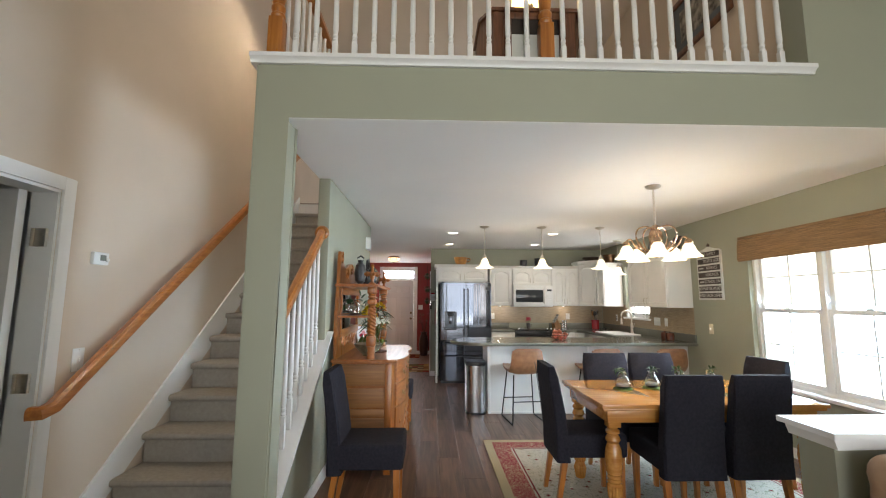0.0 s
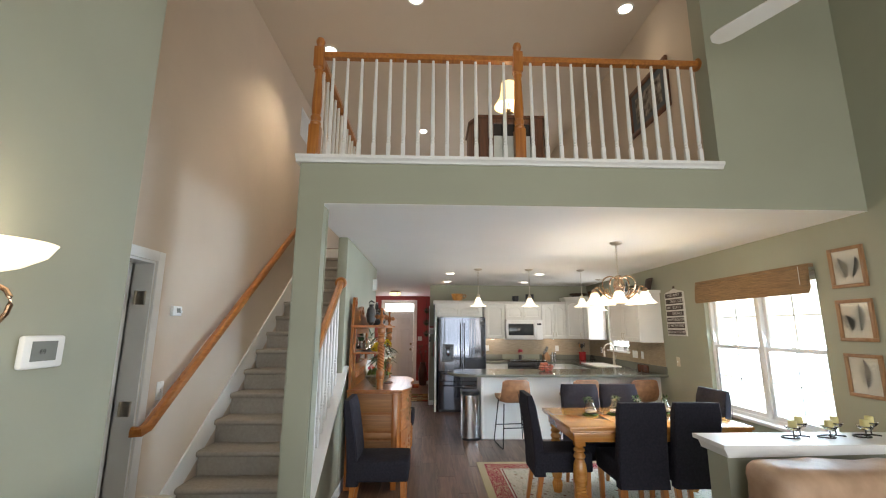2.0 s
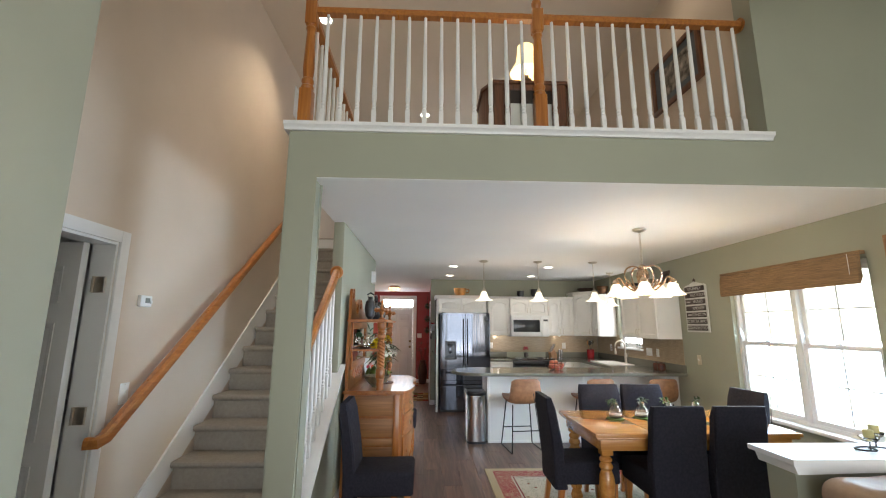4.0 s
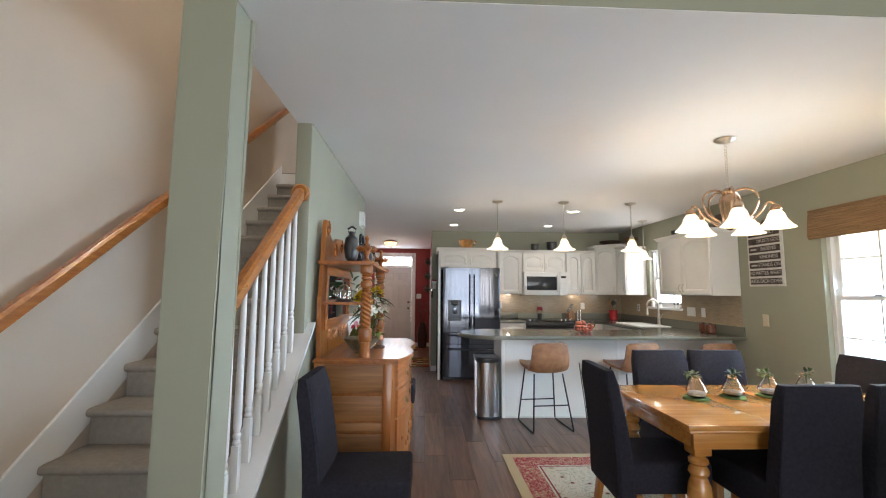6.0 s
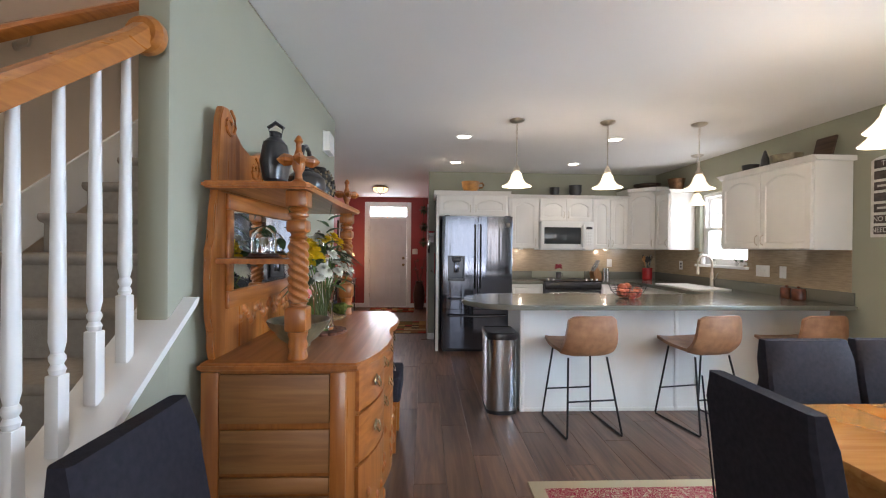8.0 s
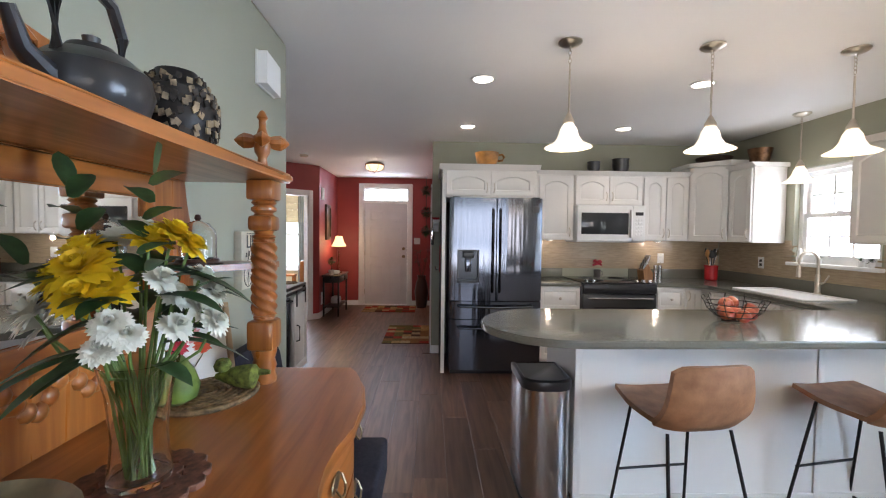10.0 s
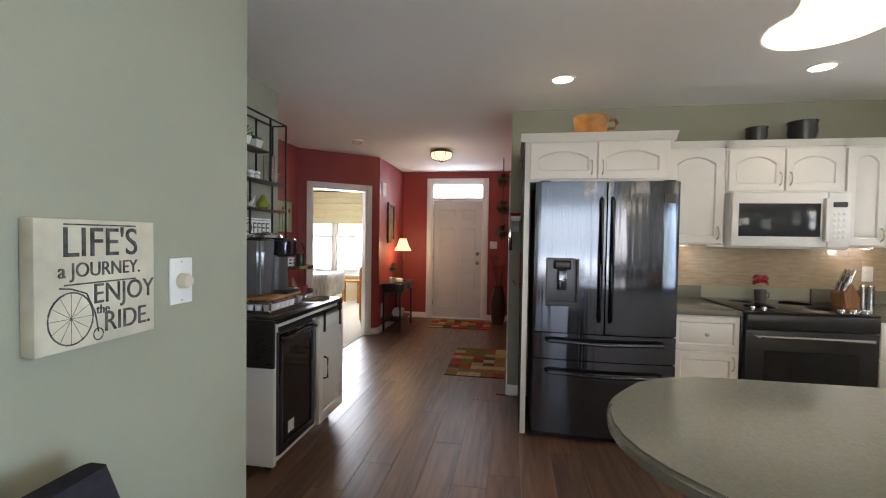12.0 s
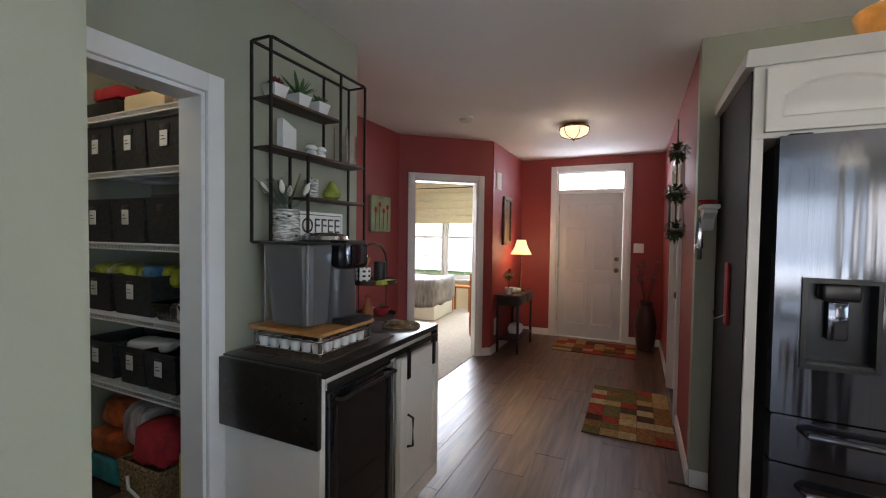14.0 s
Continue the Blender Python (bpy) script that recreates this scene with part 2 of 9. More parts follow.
def mesh_of(name, bm, material, smooth=True):
    bmesh.ops.recalc_face_normals(bm, faces=bm.faces[:])
    me = bpy.data.meshes.new(name)
    bm.to_mesh(me)
    bm.free()
    me.materials.append(material)
    if smooth:
        me.shade_smooth()
        me.set_sharp_from_angle(angle=radians(35))
    return me


def part(name, bm, material, parent=None, label=""):
    """One mesh object under a thing or a part."""
    ob = new(name, mesh_of(name, bm, material))
    ob.parent = parent
    if label:
        ob["label"] = label
    return ob


def thing(name, label, category, at=(0, 0, 0), rz=0, group="", kind=""):
    ob = new(name)
    ob.matrix_basis = pose(*at, 0, 0, rz)
    return tagged(ob, label, category, group, kind)


def solid(name, bm, material, label="", category="", kind="", group=""):
    return tagged(part(name, bm, material), label, category, group, kind)

# ---- structure ----
H, XR, XS, LOFT, TOP = 2.44, 4.53, 0.31, 2.78, 4.85   # ceiling, right wall, stair wall, loft floor, upper ceiling
YB, YF, YK, XH = -4.0, 11.63, 8.37, 1.157             # back, front, kitchen end wall, hall's right wall


def wall(name, bm, material, label):
    return solid(name, bm, material, label, "wall", "structure")


def holed_x(bm, x0, x1, y0, y1, z0, z1, holes):
    """A wall across x, from y0 to y1, with openings (ya, yb, za, zb) in order of y."""
    y = y0
    for ya, yb, za, zb in holes:
        bx(bm, x0, x1, y, ya, z0, z1)
        if za > z0:
            bx(bm, x0, x1, ya, yb, z0, za)
        if zb < z1:
            bx(bm, x0, x1, ya, yb, zb, z1)
        y = yb
    return bx(bm, x0, x1, y, y1, z0, z1)


def holed_y(bm, y0, y1, x0, x1, z0, z1, holes):
    x = x0
    for xa, xb, za, zb in holes:
        bx(bm, x, xa, y0, y1, z0, z1)
        if za > z0:
            bx(bm, xa, xb, y0, y1, z0, za)
        if zb < z1:
            bx(bm, xa, xb, y0, y1, zb, z1)
        x = xb
    return bx(bm, x, x1, y0, y1, z0, z1)


# right outer wall with the dining window and the sink window
WIN = (2.95, 4.50, 0.62, 2.06)
KWIN = (6.58, 7.36, 1.16, 2.02)
wall("wall_east", holed_x(bmesh.new(), XR, XR + 0.15, YB, YK + 0.12, 0, LOFT, [WIN, KWIN]), M_GREEN, "sage green painted wall with two windows")
wall("wall_east_upper", box(XR, XR + 0.15, YB, 2.46, LOFT, TOP), M_GREEN, "sage green painted upper wall")
# living room: back wall with its windows, near stub wall beside the stair hall
wall("wall_south", holed_y(bmesh.new(), YB - 0.15, YB, -0.9, XR + 0.15, 0, TOP, [(-0.1, 4.2, 0.3, 4.2)]), M_GREEN, "sage green painted wall with tall windows")
wall("wall_stub", box(-0.84, -0.20, YB, 1.28, 0, TOP), M_GREEN, "sage green painted wall beside the stair hall")
wall("wall_west", holed_x(bmesh.new(), -0.84, -0.715, 1.28, 5.95, 0, TOP, [(1.42, 2.262, 0, 1.965)]), M_BEIGE, "beige painted stairwell wall")
wall("wall_west_loft", box(-0.84, -0.715, 5.95, 9.0, LOFT, TOP), M_BEIGE, "beige painted loft wall")
# header, pillar and knee wall round the stair
YH = 2.42                                              # front of the header wall
hb = bmesh.new()
prism(hb, [(0.15, 0), (0.335, 0), (0.335, H + 0.004), (XR, H + 0.004), (XR, 2.76), (0.15, 2.76)], "y", YH, 2.585)
rim = [e for e in hb.edges if abs(e.verts[0].co.x - e.verts[1].co.x) < 1e-5 and abs(e.verts[0].co.y - e.verts[1].co.y) < 1e-5 and e.verts[0].co.x < 0.4]
bmesh.ops.bevel(hb, geom=rim, offset=0.014, segments=3, affect="EDGES")
hd = wall("wall_header", hb, M_GREEN, "sage green header wall on a square pillar with rounded corners")
hd.data.shade_flat()
wall("wall_header_upper", box(3.40, XR, YH, 2.58, 2.76, TOP), M_GREEN, "sage green wall beside the loft railing")
kb = bmesh.new()
prism(kb, [(2.57, 0), (3.60, 0), (3.60, 1.075), (2.57, 0.323)], "x", XS - 0.10, XS)
wall("wall_knee", kb, M_GREEN, "sloping sage green knee wall below the balusters")
wb = box(XS - 0.10, XS, 3.60, 5.977, 0, H, bev=0.012)
wall("wall_stair", wb, M_GREEN, "sage green wall between stairs and dining area")
wall("wall_stair_upper", box(XS - 0.10, XS - 0.002, 3.62, 5.95, H, LOFT - 0.03), M_BEIGE, "beige wall edge beside the stairs")
# pantry and coffee corner
XP = -0.62
wall("wall_pantry_near", box(-2.0, XS - 0.10, 5.86, 5.975, 0, H), M_GREEN, "sage green wall end by the pantry")
wall("wall_pantry", holed_x(bmesh.new(), XP - 0.11, XP, 5.975, 7.72, 0, H, [(6.05, 6.78, 0, 1.89)]), M_GREEN, "sage green wall with the pantry doorway")
wall("wall_pantry_far", box(-2.0, XP - 0.11, 7.40, 7.5, 0, H), M_GREEN, "sage green pantry wall")
wall("wall_pantry_west", box(-2.1, -2.0, 5.85, 7.5, 0, H), M_GREEN, "sage green pantry side wall")
wall("wall_return", box(-1.58, XP - 0.11, 7.60, 7.70, 0, H), M_RED, "dark red return wall")
# red hall
wall("wall_hall_west", box(-1.58, -1.46, 7.70, 9.60, 0, H), M_RED, "dark red painted hall wall")
BED = Vector((-1.46, 9.60, 0))
CED = Vector((-0.645, 10.30, 0))
dlen = (CED - BED).length
dang = math.degrees(math.atan2(CED.y - BED.y, CED.x - BED.x))
DIAG = pose(BED.x, BED.y, 0, 0, 0, dang)
db = holed_y(bmesh.new(), 0, 0.12, 0, dlen, 0, H, [(0.17, 0.90, 0, 1.97)])
dw = wall("wall_hall_diagonal", db, M_RED, "dark red angled wall with the bedroom doorway")
dw.matrix_basis = DIAG
wall("wall_hall_nook", box(-0.765, -0.645, 10.33, YF, 0, H), M_RED, "dark red painted wall by the console table")
wall("wall_front", holed_y(bmesh.new(), YF, YF + 0.14, -0.9, 1.4, 0, H, [(-0.15, 0.71, 0, 2.25)]), M_RED, "dark red wall with the front door")
wall("wall_hall_east", holed_x(bmesh.new(), XH, XH + 0.10, YK + 0.10, YF, 0, H, [(9.25, 10.05, 0, 1.97)]), M_RED, "dark red hall wall with a closet door")
wall("wall_kitchen", box(XH - 0.003, XR, YK, YK + 0.10, 0, H), M_GREEN, "sage green kitchen end wall")
# side room behind the open door
wall("side_room_wall_west", box(-3.1, -3.0, 0.6, 3.4, 0, H), M_CEIL, "white painted side room wall")
wall("side_room_wall_north", box(-3.0, -0.842, 3.3, 3.4, 0, H), M_CEIL, "white painted side room wall")
wall("side_room_wall_south", box(-3.0, -0.842, 0.6, 0.7, 0, H), M_CEIL, "white painted side room wall")
solid("side_room_ceiling", box(-3.1, -0.842, 0.6, 3.4, H, H + 0.1), M_CEIL, "white side room ceiling", "ceiling", "structure")
solid("side_room_floor", box(-3.1, -0.842, 0.6, 3.4, -0.12, -0.002), M_CARPET, "carpeted side room floor", "carpet", "structure")
# bedroom beyond the angled doorway
wall("bedroom_wall_west", box(-4.6, -4.5, 7.6, 13.1, 0, H), M_CREAM, "cream painted bedroom wall")
wall("bedroom_wall_south", box(-4.5, -1.58, 7.5, 7.6, 0, H), M_CREAM, "cream painted bedroom wall")
wall("bedroom_wall_east", box(-0.9, -0.767, 10.42, 13.0, 0, H), M_CREAM, "cream painted bedroom wall")
wall("bedroom_wall_north", holed_y(bmesh.new(), 13.0, 13.12, -4.5, -0.77, 0, H, [(-3.35, -1.65, 0.55, 2.12)]), M_CREAM, "cream painted bedroom wall with a window")
solid("bedroom_floor", box(-4.6, -0.80, 7.6, 13.1, -0.02, 0.006), mat("pale_bedroom_carpet", (0.55, 0.5, 0.42), 0.95, var=0.1, scale=40, bump=0.6, bscale=300), "pale beige bedroom carpet", "carpet", "structure")
# ceilings, loft floor
cb = box(XS - 0.1, XR, 2.58, YK + 0.1, H, LOFT - 0.03)
bx(cb, -4.6, XS - 0.1, 5.95, 13.2, H, LOFT - 0.03)
bx(cb, XS - 0.1, XR, YK + 0.1, YF + 0.2, H, LOFT - 0.03)
bx(cb, 0.337, XR, YH + 0.003, 2.58, H, H + 0.0038)
solid("ceiling", cb, M_CEIL, "white painted flat ceiling", "ceiling", "structure")
solid("ceiling_upper", box(-0.9, XR + 0.15, YB, 9.2, TOP, TOP + 0.1), mat("pale_tan_ceiling_paint", (0.68, 0.58, 0.47), 0.7, var=0.02, scale=1.2, bump=0.08, bscale=180), "pale tan painted upper ceiling", "ceiling", "structure")
lb = box(XS - 0.1, XR, 2.58, 9.0, LOFT - 0.03, LOFT)
bx(lb, -0.715, XS - 0.1, 6.02, 9.0, LOFT - 0.03, LOFT)
solid("loft_floor", lb, M_CARPET, "grey beige carpeted loft floor", "carpet", "structure")
wall("wall_loft_north", box(-0.84, XR, 9.0, 9.1, LOFT, TOP), M_CREAM, "cream painted loft end wall")
wall("wall_loft_east", holed_x(bmesh.new(), 3.46, 3.58, 2.58, 9.0, LOFT, TOP, [(6.2, 6.9, 3.1, 3.9)]), M_BEIGE, "tan painted loft wall")
# floor base
fb = box(-0.9, XR + 0.15, YB, YF + 0.2, -0.12, -0.008)
bx(fb, -2.1, -0.9, 5.9, 9.7, -0.12, -0.008)
solid("floor", fb, M_SUB, "brown wood-look laminate plank floor", "floor", "structure")
# ground outside
solid("ground", box(-400, 400, -400, 400, -0.5, -0.35), mat("lawn", (0.10, 0.16, 0.04), 0.95, var=0.3, scale=1.5, bump=0.5, bscale=30), "green lawn outside the windows", "grass", "structure")

# ledge cap below the loft railing
lg = bmesh.new()
prism(lg, [(2.38, 2.815), (2.62, 2.815), (2.62, 2.762), (2.405, 2.762), (2.402, 2.775), (2.392, 2.785), (2.38, 2.792)], "x", 0.122, 3.42)
solid("ledge_trim", lg, M_TRIM, "white moulded ledge cap under the loft railing", "trim", "structure")


def baseboard(name, pts, h=0.09, d=0.014):
    """White skirting along a line of floor points; the board lies to the left of the way."""
    for (xa, ya), (xb, yb) in zip(pts, pts[1:]):
        L = math.hypot(xb - xa, yb - ya)
        t = bmesh.new()
        prism(t, [(0, 0.0), (0, h), (d * 0.4, h), (d, h - 0.015), (d, 0.0)], "x", 0, L)
        ob = solid(name, t, M_TRIM, "white painted skirting board", "baseboard", "structure")
        ob.matrix_basis = pose(xa, ya, 0, 0, 0, math.degrees(math.atan2(yb - ya, xb - xa)))


baseboard("baseboard", [(XS, 5.95), (XS, 2.62)])
baseboard("baseboard", [(XR, 2.3), (XR, 5.5)])
baseboard("baseboard", [(XH, YK), (XH + 0.1, YK)][::-1])
baseboard("baseboard", [(XH, 10.13), (XH, YF)][::1])
baseboard("baseboard", [(XH, YK), (XH, 9.17)])
baseboard("baseboard", [(XH, YF), (0.79, YF)])
baseboard("baseboard", [(-0.23, YF), (-0.645, YF), (-0.645, 10.30)])
baseboard("baseboard", [(-0.645, 10.30), (-0.72, 10.236)])
baseboard("baseboard", [(BED.x + 0.07, BED.y + 0.06), (BED.x, BED.y), (-1.46, 7.7)])


def casing(name, y0, y1, z1, x, w=0.07, d=0.018, side=1):
    """Door casing on a wall face at x, round the opening y0..y1."""
    t = box(x, x + side * d, y0 - w, y0, 0, z1 + w, bev=0.004)
    bx(t, x, x + side * d, y1, y1 + w, 0, z1 + w, bev=0.004)
    bx(t, x, x + side * d, y0, y1, z1, z1 + w, bev=0.004)
    j = x - side * 0.13
    bx(t, min(j, x), max(j, x), y0, y0 + 0.015, 0, z1)
    bx(t, min(j, x), max(j, x), y1 - 0.015, y1, 0, z1)
    bx(t, min(j, x), max(j, x), y0 + 0.015, y1 - 0.015, z1 - 0.015, z1)
    return solid(name, t, M_TRIM, "white painted door casing", "door frame", "structure")


casing("door_casing_1", 1.42, 2.262, 1.965, -0.715)
casing("door_casing_2", 6.05, 6.78, 1.89, XP)
casing("door_casing_3", 9.25, 10.05, 1.97, XH, side=-1)
dc = box(0.10, 0.17, -0.018, 0, 0, 2.04, bev=0.004)
bx(dc, 0.90, 0.97, -0.018, 0, 0, 2.04, bev=0.004)
bx(dc, 0.17, 0.90, -0.018, 0, 1.97, 2.04, bev=0.004)
bx(dc, 0.17, 0.185, 0, 0.13, 0, 1.97)
bx(dc, 0.885, 0.90, 0, 0.13, 0, 1.97)
bx(dc, 0.185, 0.885, 0, 0.13, 1.955, 1.97)
ob = solid("door_casing_4", dc, M_TRIM, "white painted bedroom door casing", "door frame", "structure")
ob.matrix_basis = DIAG
# emissive sheets outside the windows stand in for overexposed daylight and light the rooms
M_GLOW = mat("glowing_white_sheet", (0.9, 0.95, 0.9), 1.0, var=0.0, emit=(0.97, 1.0, 0.97), glow=1.8)
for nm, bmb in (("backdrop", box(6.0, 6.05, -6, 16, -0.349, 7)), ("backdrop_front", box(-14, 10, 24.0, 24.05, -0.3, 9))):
    solid(nm, bmb, M_GLOW, "glowing white backdrop sheet outside the windows", "backdrop", "structure")


# ---- windows ----
def sash_window(name, label, m, w, h, units, grid, depth=0.15):
    """Double-hung units in a wall opening: local x along the wall, y outwards, z up from the sill."""
    win = thing(name, label, "window", kind="structure")
    win.matrix_basis = m
    f = bmesh.new()
    bx(f, 0, w, 0.05, 0.12, 0, 0.035), bx(f, 0, w, 0.05, 0.12, h - 0.035, h)
    bx(f, 0, 0.035, 0.05, 0.12, 0.035, h - 0.035), bx(f, w - 0.035, w, 0.05, 0.12, 0.035, h - 0.035)
    part("window_frame", f, M_TRIM, win)
    part("window_sill", box(-0.03, w + 0.03, -0.045, 0.05, -0.03, 0.002, bev=0.006), M_TRIM, win)
    uw = (w - 0.07) / units
    for k in range(units):
        x0, x1 = 0.035 + k * uw, 0.035 + (k + 1) * uw
        if k:
            part("mullion", box(x0 - 0.03, x0 + 0.03, 0.045, 0.118, 0.035, h - 0.035, bev=0.004), M_TRIM, win)
        xa, xb = x0 + (0.03 if k else 0), x1 - (0.03 if k < units - 1 else 0)
        mid = h * 0.5
        for (za, zb, y) in ((0.035, mid + 0.02, 0.06), (mid - 0.02, h - 0.035, 0.088)):
            s = bmesh.new()
            bx(s, xa, xb, y, y + 0.026, za, za + 0.04), bx(s, xa, xb, y, y + 0.026, zb - 0.04, zb)
            bx(s, xa, xa + 0.04, y, y + 0.026, za + 0.04, zb - 0.04), bx(s, xb - 0.04, xb, y, y + 0.026, za + 0.04, zb - 0.04)
            sash = part("sash", s, M_TRIM, win)
            g = bmesh.new()
            for i in range(1, grid[0]):
                xx = xa + 0.04 + (xb - xa - 0.08) * i / grid[0]
                bx(g, xx - 0.006, xx + 0.006, y + 0.009, y + 0.017, za + 0.04, zb - 0.04)
            for i in range(1, grid[1]):
                zz = za + 0.04 + (zb - za - 0.08) * i / grid[1]
                bx(g, xa + 0.04, xb - 0.04, y + 0.0092, y + 0.0168, zz - 0.006, zz + 0.006)
            part("muntin", g, M_TRIM, sash)
            pane = part("pane", box(xa + 0.035, xb - 0.035, y + 0.011, y + 0.015, za + 0.035, zb - 0.035), M_PANE, sash)
            pane.visible_shadow = False
        part("sash_lock", box((xa + xb) / 2 - 0.03, (xa + xb) / 2 + 0.03, 0.045, 0.06, mid + 0.02, mid + 0.035, bev=0.004), M_TRIM, win)
    return win


sash_window("window_1", "white double-hung dining window with grids", pose(XR, WIN[1], WIN[2], 0, 0, -90), WIN[1] - WIN[0], WIN[3] - WIN[2], 2, (2, 2))
sash_window("window_2", "white double-hung window over the sink", pose(XR, KWIN[1], KWIN[2], 0, 0, -90), KWIN[1] - KWIN[0], KWIN[3] - KWIN[2], 1, (3, 2))
sash_window("window_3", "bright white bedroom window", pose(-3.35, 13.0, 0.55, 0, 0, 0), 1.7, 1.57, 2, (2, 2))
sash_window("window_4", "tall white living room windows", pose(4.2, YB, 0.3, 0, 0, 180), 4.3, 3.9, 4, (1, 1))


# ---- stairs ----
RISE, RUN, Y1 = LOFT / 15, 0.253, 2.52
stairs = thing("staircase", "straight staircase covered in grey beige carpet", "stairs")
for k in range(1, 15):
    z, y = k * RISE, Y1 + (k - 1) * RUN
    a = [(y + 0.035, 0 if k == 1 else z - RISE - 0.02), (y + 0.035, z - 0.05), (y + 0.012, z - 0.042)]
    a += [(y + 0.014 - 0.016 * math.sin(t), z - 0.02 - 0.02 * math.cos(t)) for t in (0.4, 0.9, 1.4, 1.9, 2.5)]
    a += [(y + 0.03, z + 0.001), (y + RUN + 0.04, z), (y + RUN + 0.04, 0 if k == 1 else z - RISE - 0.02)]
    t = bmesh.new()
    prism(t, a, "x", -0.70, XS - 0.102)
    part("step", t, M_CARPET, stairs)


def slope_z(y):
    return (y - Y1) * RISE / RUN + RISE


sk = bmesh.new()
prism(sk, [(2.35, 0.0), (2.35, 0.11), (2.44, slope_z(2.44) + 0.135), (5.98, slope_z(5.98) + 0.135), (6.02, slope_z(6.02) - 0.2)], "x", -0.715, -0.70)
solid("stair_skirt", sk, M_TRIM, "white skirting board climbing beside the stairs", "trim", "structure")
sk = bmesh.new()
prism(sk, [(3.62, slope_z(3.62) - 0.2), (3.62, slope_z(3.62) + 0.13), (5.94, slope_z(5.94) + 0.13), (5.94, slope_z(5.94) - 0.2)], "x", XS - 0.115, XS - 0.101)
solid("stair_skirt", sk, M_TRIM, "white skirting board climbing beside the stairs", "trim", "structure")

rail_prof = [(-0.028, -0.025), (0.028, -0.025), (0.032, 0.0), (0.028, 0.02), (0.014, 0.032), (-0.014, 0.032), (-0.028, 0.02), (-0.032, 0.0)]


def rail_bar(bm, pts):
    """A moulded handrail along points."""
    secs = []
    for i, p in enumerate(pts):
        a, b = Vector(pts[max(i - 1, 0)]), Vector(pts[min(i + 1, len(pts) - 1)])
        d = (b - a).normalized()
        s = d.cross(Vector((0, 0, 1))).normalized()
        u = s.cross(d)
        secs.append([Vector(p) + s * q + u * r for q, r in rail_prof])
    return loop_sections(bm, secs)


wr = thing("wall_handrail", "honey oak handrail fixed to the stairwell wall", "handrail")
part("rail", rail_bar(bmesh.new(), [(-0.69, 2.20, 0.89), (-0.645, 2.21, 0.89), (-0.64, 2.26, 0.905), (-0.64, 5.95, 0.905 + 3.69 * 0.72)]), M_OAK, wr)
for y in (2.6, 4.2, 5.6):
    z = 0.905 + (y - 2.26) * 0.72
    b = tube(bmesh.new(), [(-0.714, y, z - 0.09), (-0.66, y, z - 0.085), (-0.642, y, z - 0.03)], 0.006)
    lathe(b, [(0.02, -0.714), (0.02, -0.708)], (0, 0, 0), 12, Matrix.Translation((0, y, z - 0.09)) @ Matrix.Rotation(radians(90), 4, "Y") @ Matrix.Translation((0, 0, 0)))
    part("bracket", b, M_NICKEL, wr)


def baluster_mesh(h, block, top_r=0.011, bot_r=0.017, sq=0.032):
    """A white spindle: square foot, turned neck, tapering shaft; h overall, block the foot's height."""
    t = box(-sq / 2, sq / 2, -sq / 2, sq / 2, 0, block, bev=0.003)
    p = [(0.014, block), (0.017, block + 0.012), (0.012, block + 0.024), (0.0165, block + 0.034), (0.0165, block + 0.042), (0.012, block + 0.05),
         (bot_r, block + 0.075), (bot_r * 0.98, block + 0.16), (top_r, h)]
    return mesh_of("baluster", lathe(t, p, n=12), M_TRIM)


def put(name, me, parent, m):
    ob = new(name, me)
    ob.parent = parent
    ob.matrix_basis = m
    return ob


# sloping cap and balustrade on the knee wall
CAPS = 0.733
capz = lambda y: 0.335 + (y - 2.59) * CAPS
c = bmesh.new()
prism(c, [(2.592, capz(2.592)), (3.685, capz(3.685)), (3.70, capz(3.70) + 0.012), (3.685, capz(3.685) + 0.026), (2.592, capz(2.592) + 0.026)], "x", XS - 0.125, XS + 0.045)
solid("knee_wall_cap", c, M_TRIM, "white painted sloping cap on the knee wall", "trim", "structure")
br = thing("stair_balustrade", "white spindles with a honey oak handrail up the stairs", "railing")
railz = lambda y: 1.215 + (y - 2.56) * 0.752
xb = XS - 0.045
rb = rail_bar(bmesh.new(), [(xb, 2.585, railz(2.585)), (xb, 3.48, railz(3.48)), (xb, 3.545, railz(3.545) + 0.01)])
lathe(rb, [(0.001, -0.035), (0.045, -0.03), (0.058, -0.01), (0.058, 0.012), (0.045, 0.03), (0.001, 0.035)], (0, 0, 0), 16, Matrix.Translation((xb, 3.56, railz(3.56))) @ Matrix.Rotation(radians(90), 4, "X"))
part("rail", rb, M_OAK, br)
for i in range(9):
    y = 3.475 - i * 0.1085
    zb = capz(y) + 0.02
    put("baluster", baluster_mesh(railz(y) - 0.02 - zb, 0.16 + 0.03), br, pose(xb, y, zb))

# loft railing
lr = thing("loft_railing", "white spindles between honey oak posts under an oak rail", "railing")
RZ, YL = 3.74, 2.53
NEWEL = [(0.036, 0.30), (0.043, 0.31), (0.043, 0.325), (0.034, 0.335), (0.042, 0.36), (0.042, 0.375), (0.032, 0.39), (0.037, 0.42), (0.040, 0.47), (0.030, 0.74), (0.028, 0.76), (0.036, 0.775), (0.036, 0.785), (0.030, 0.795), (0.036, 0.81)]


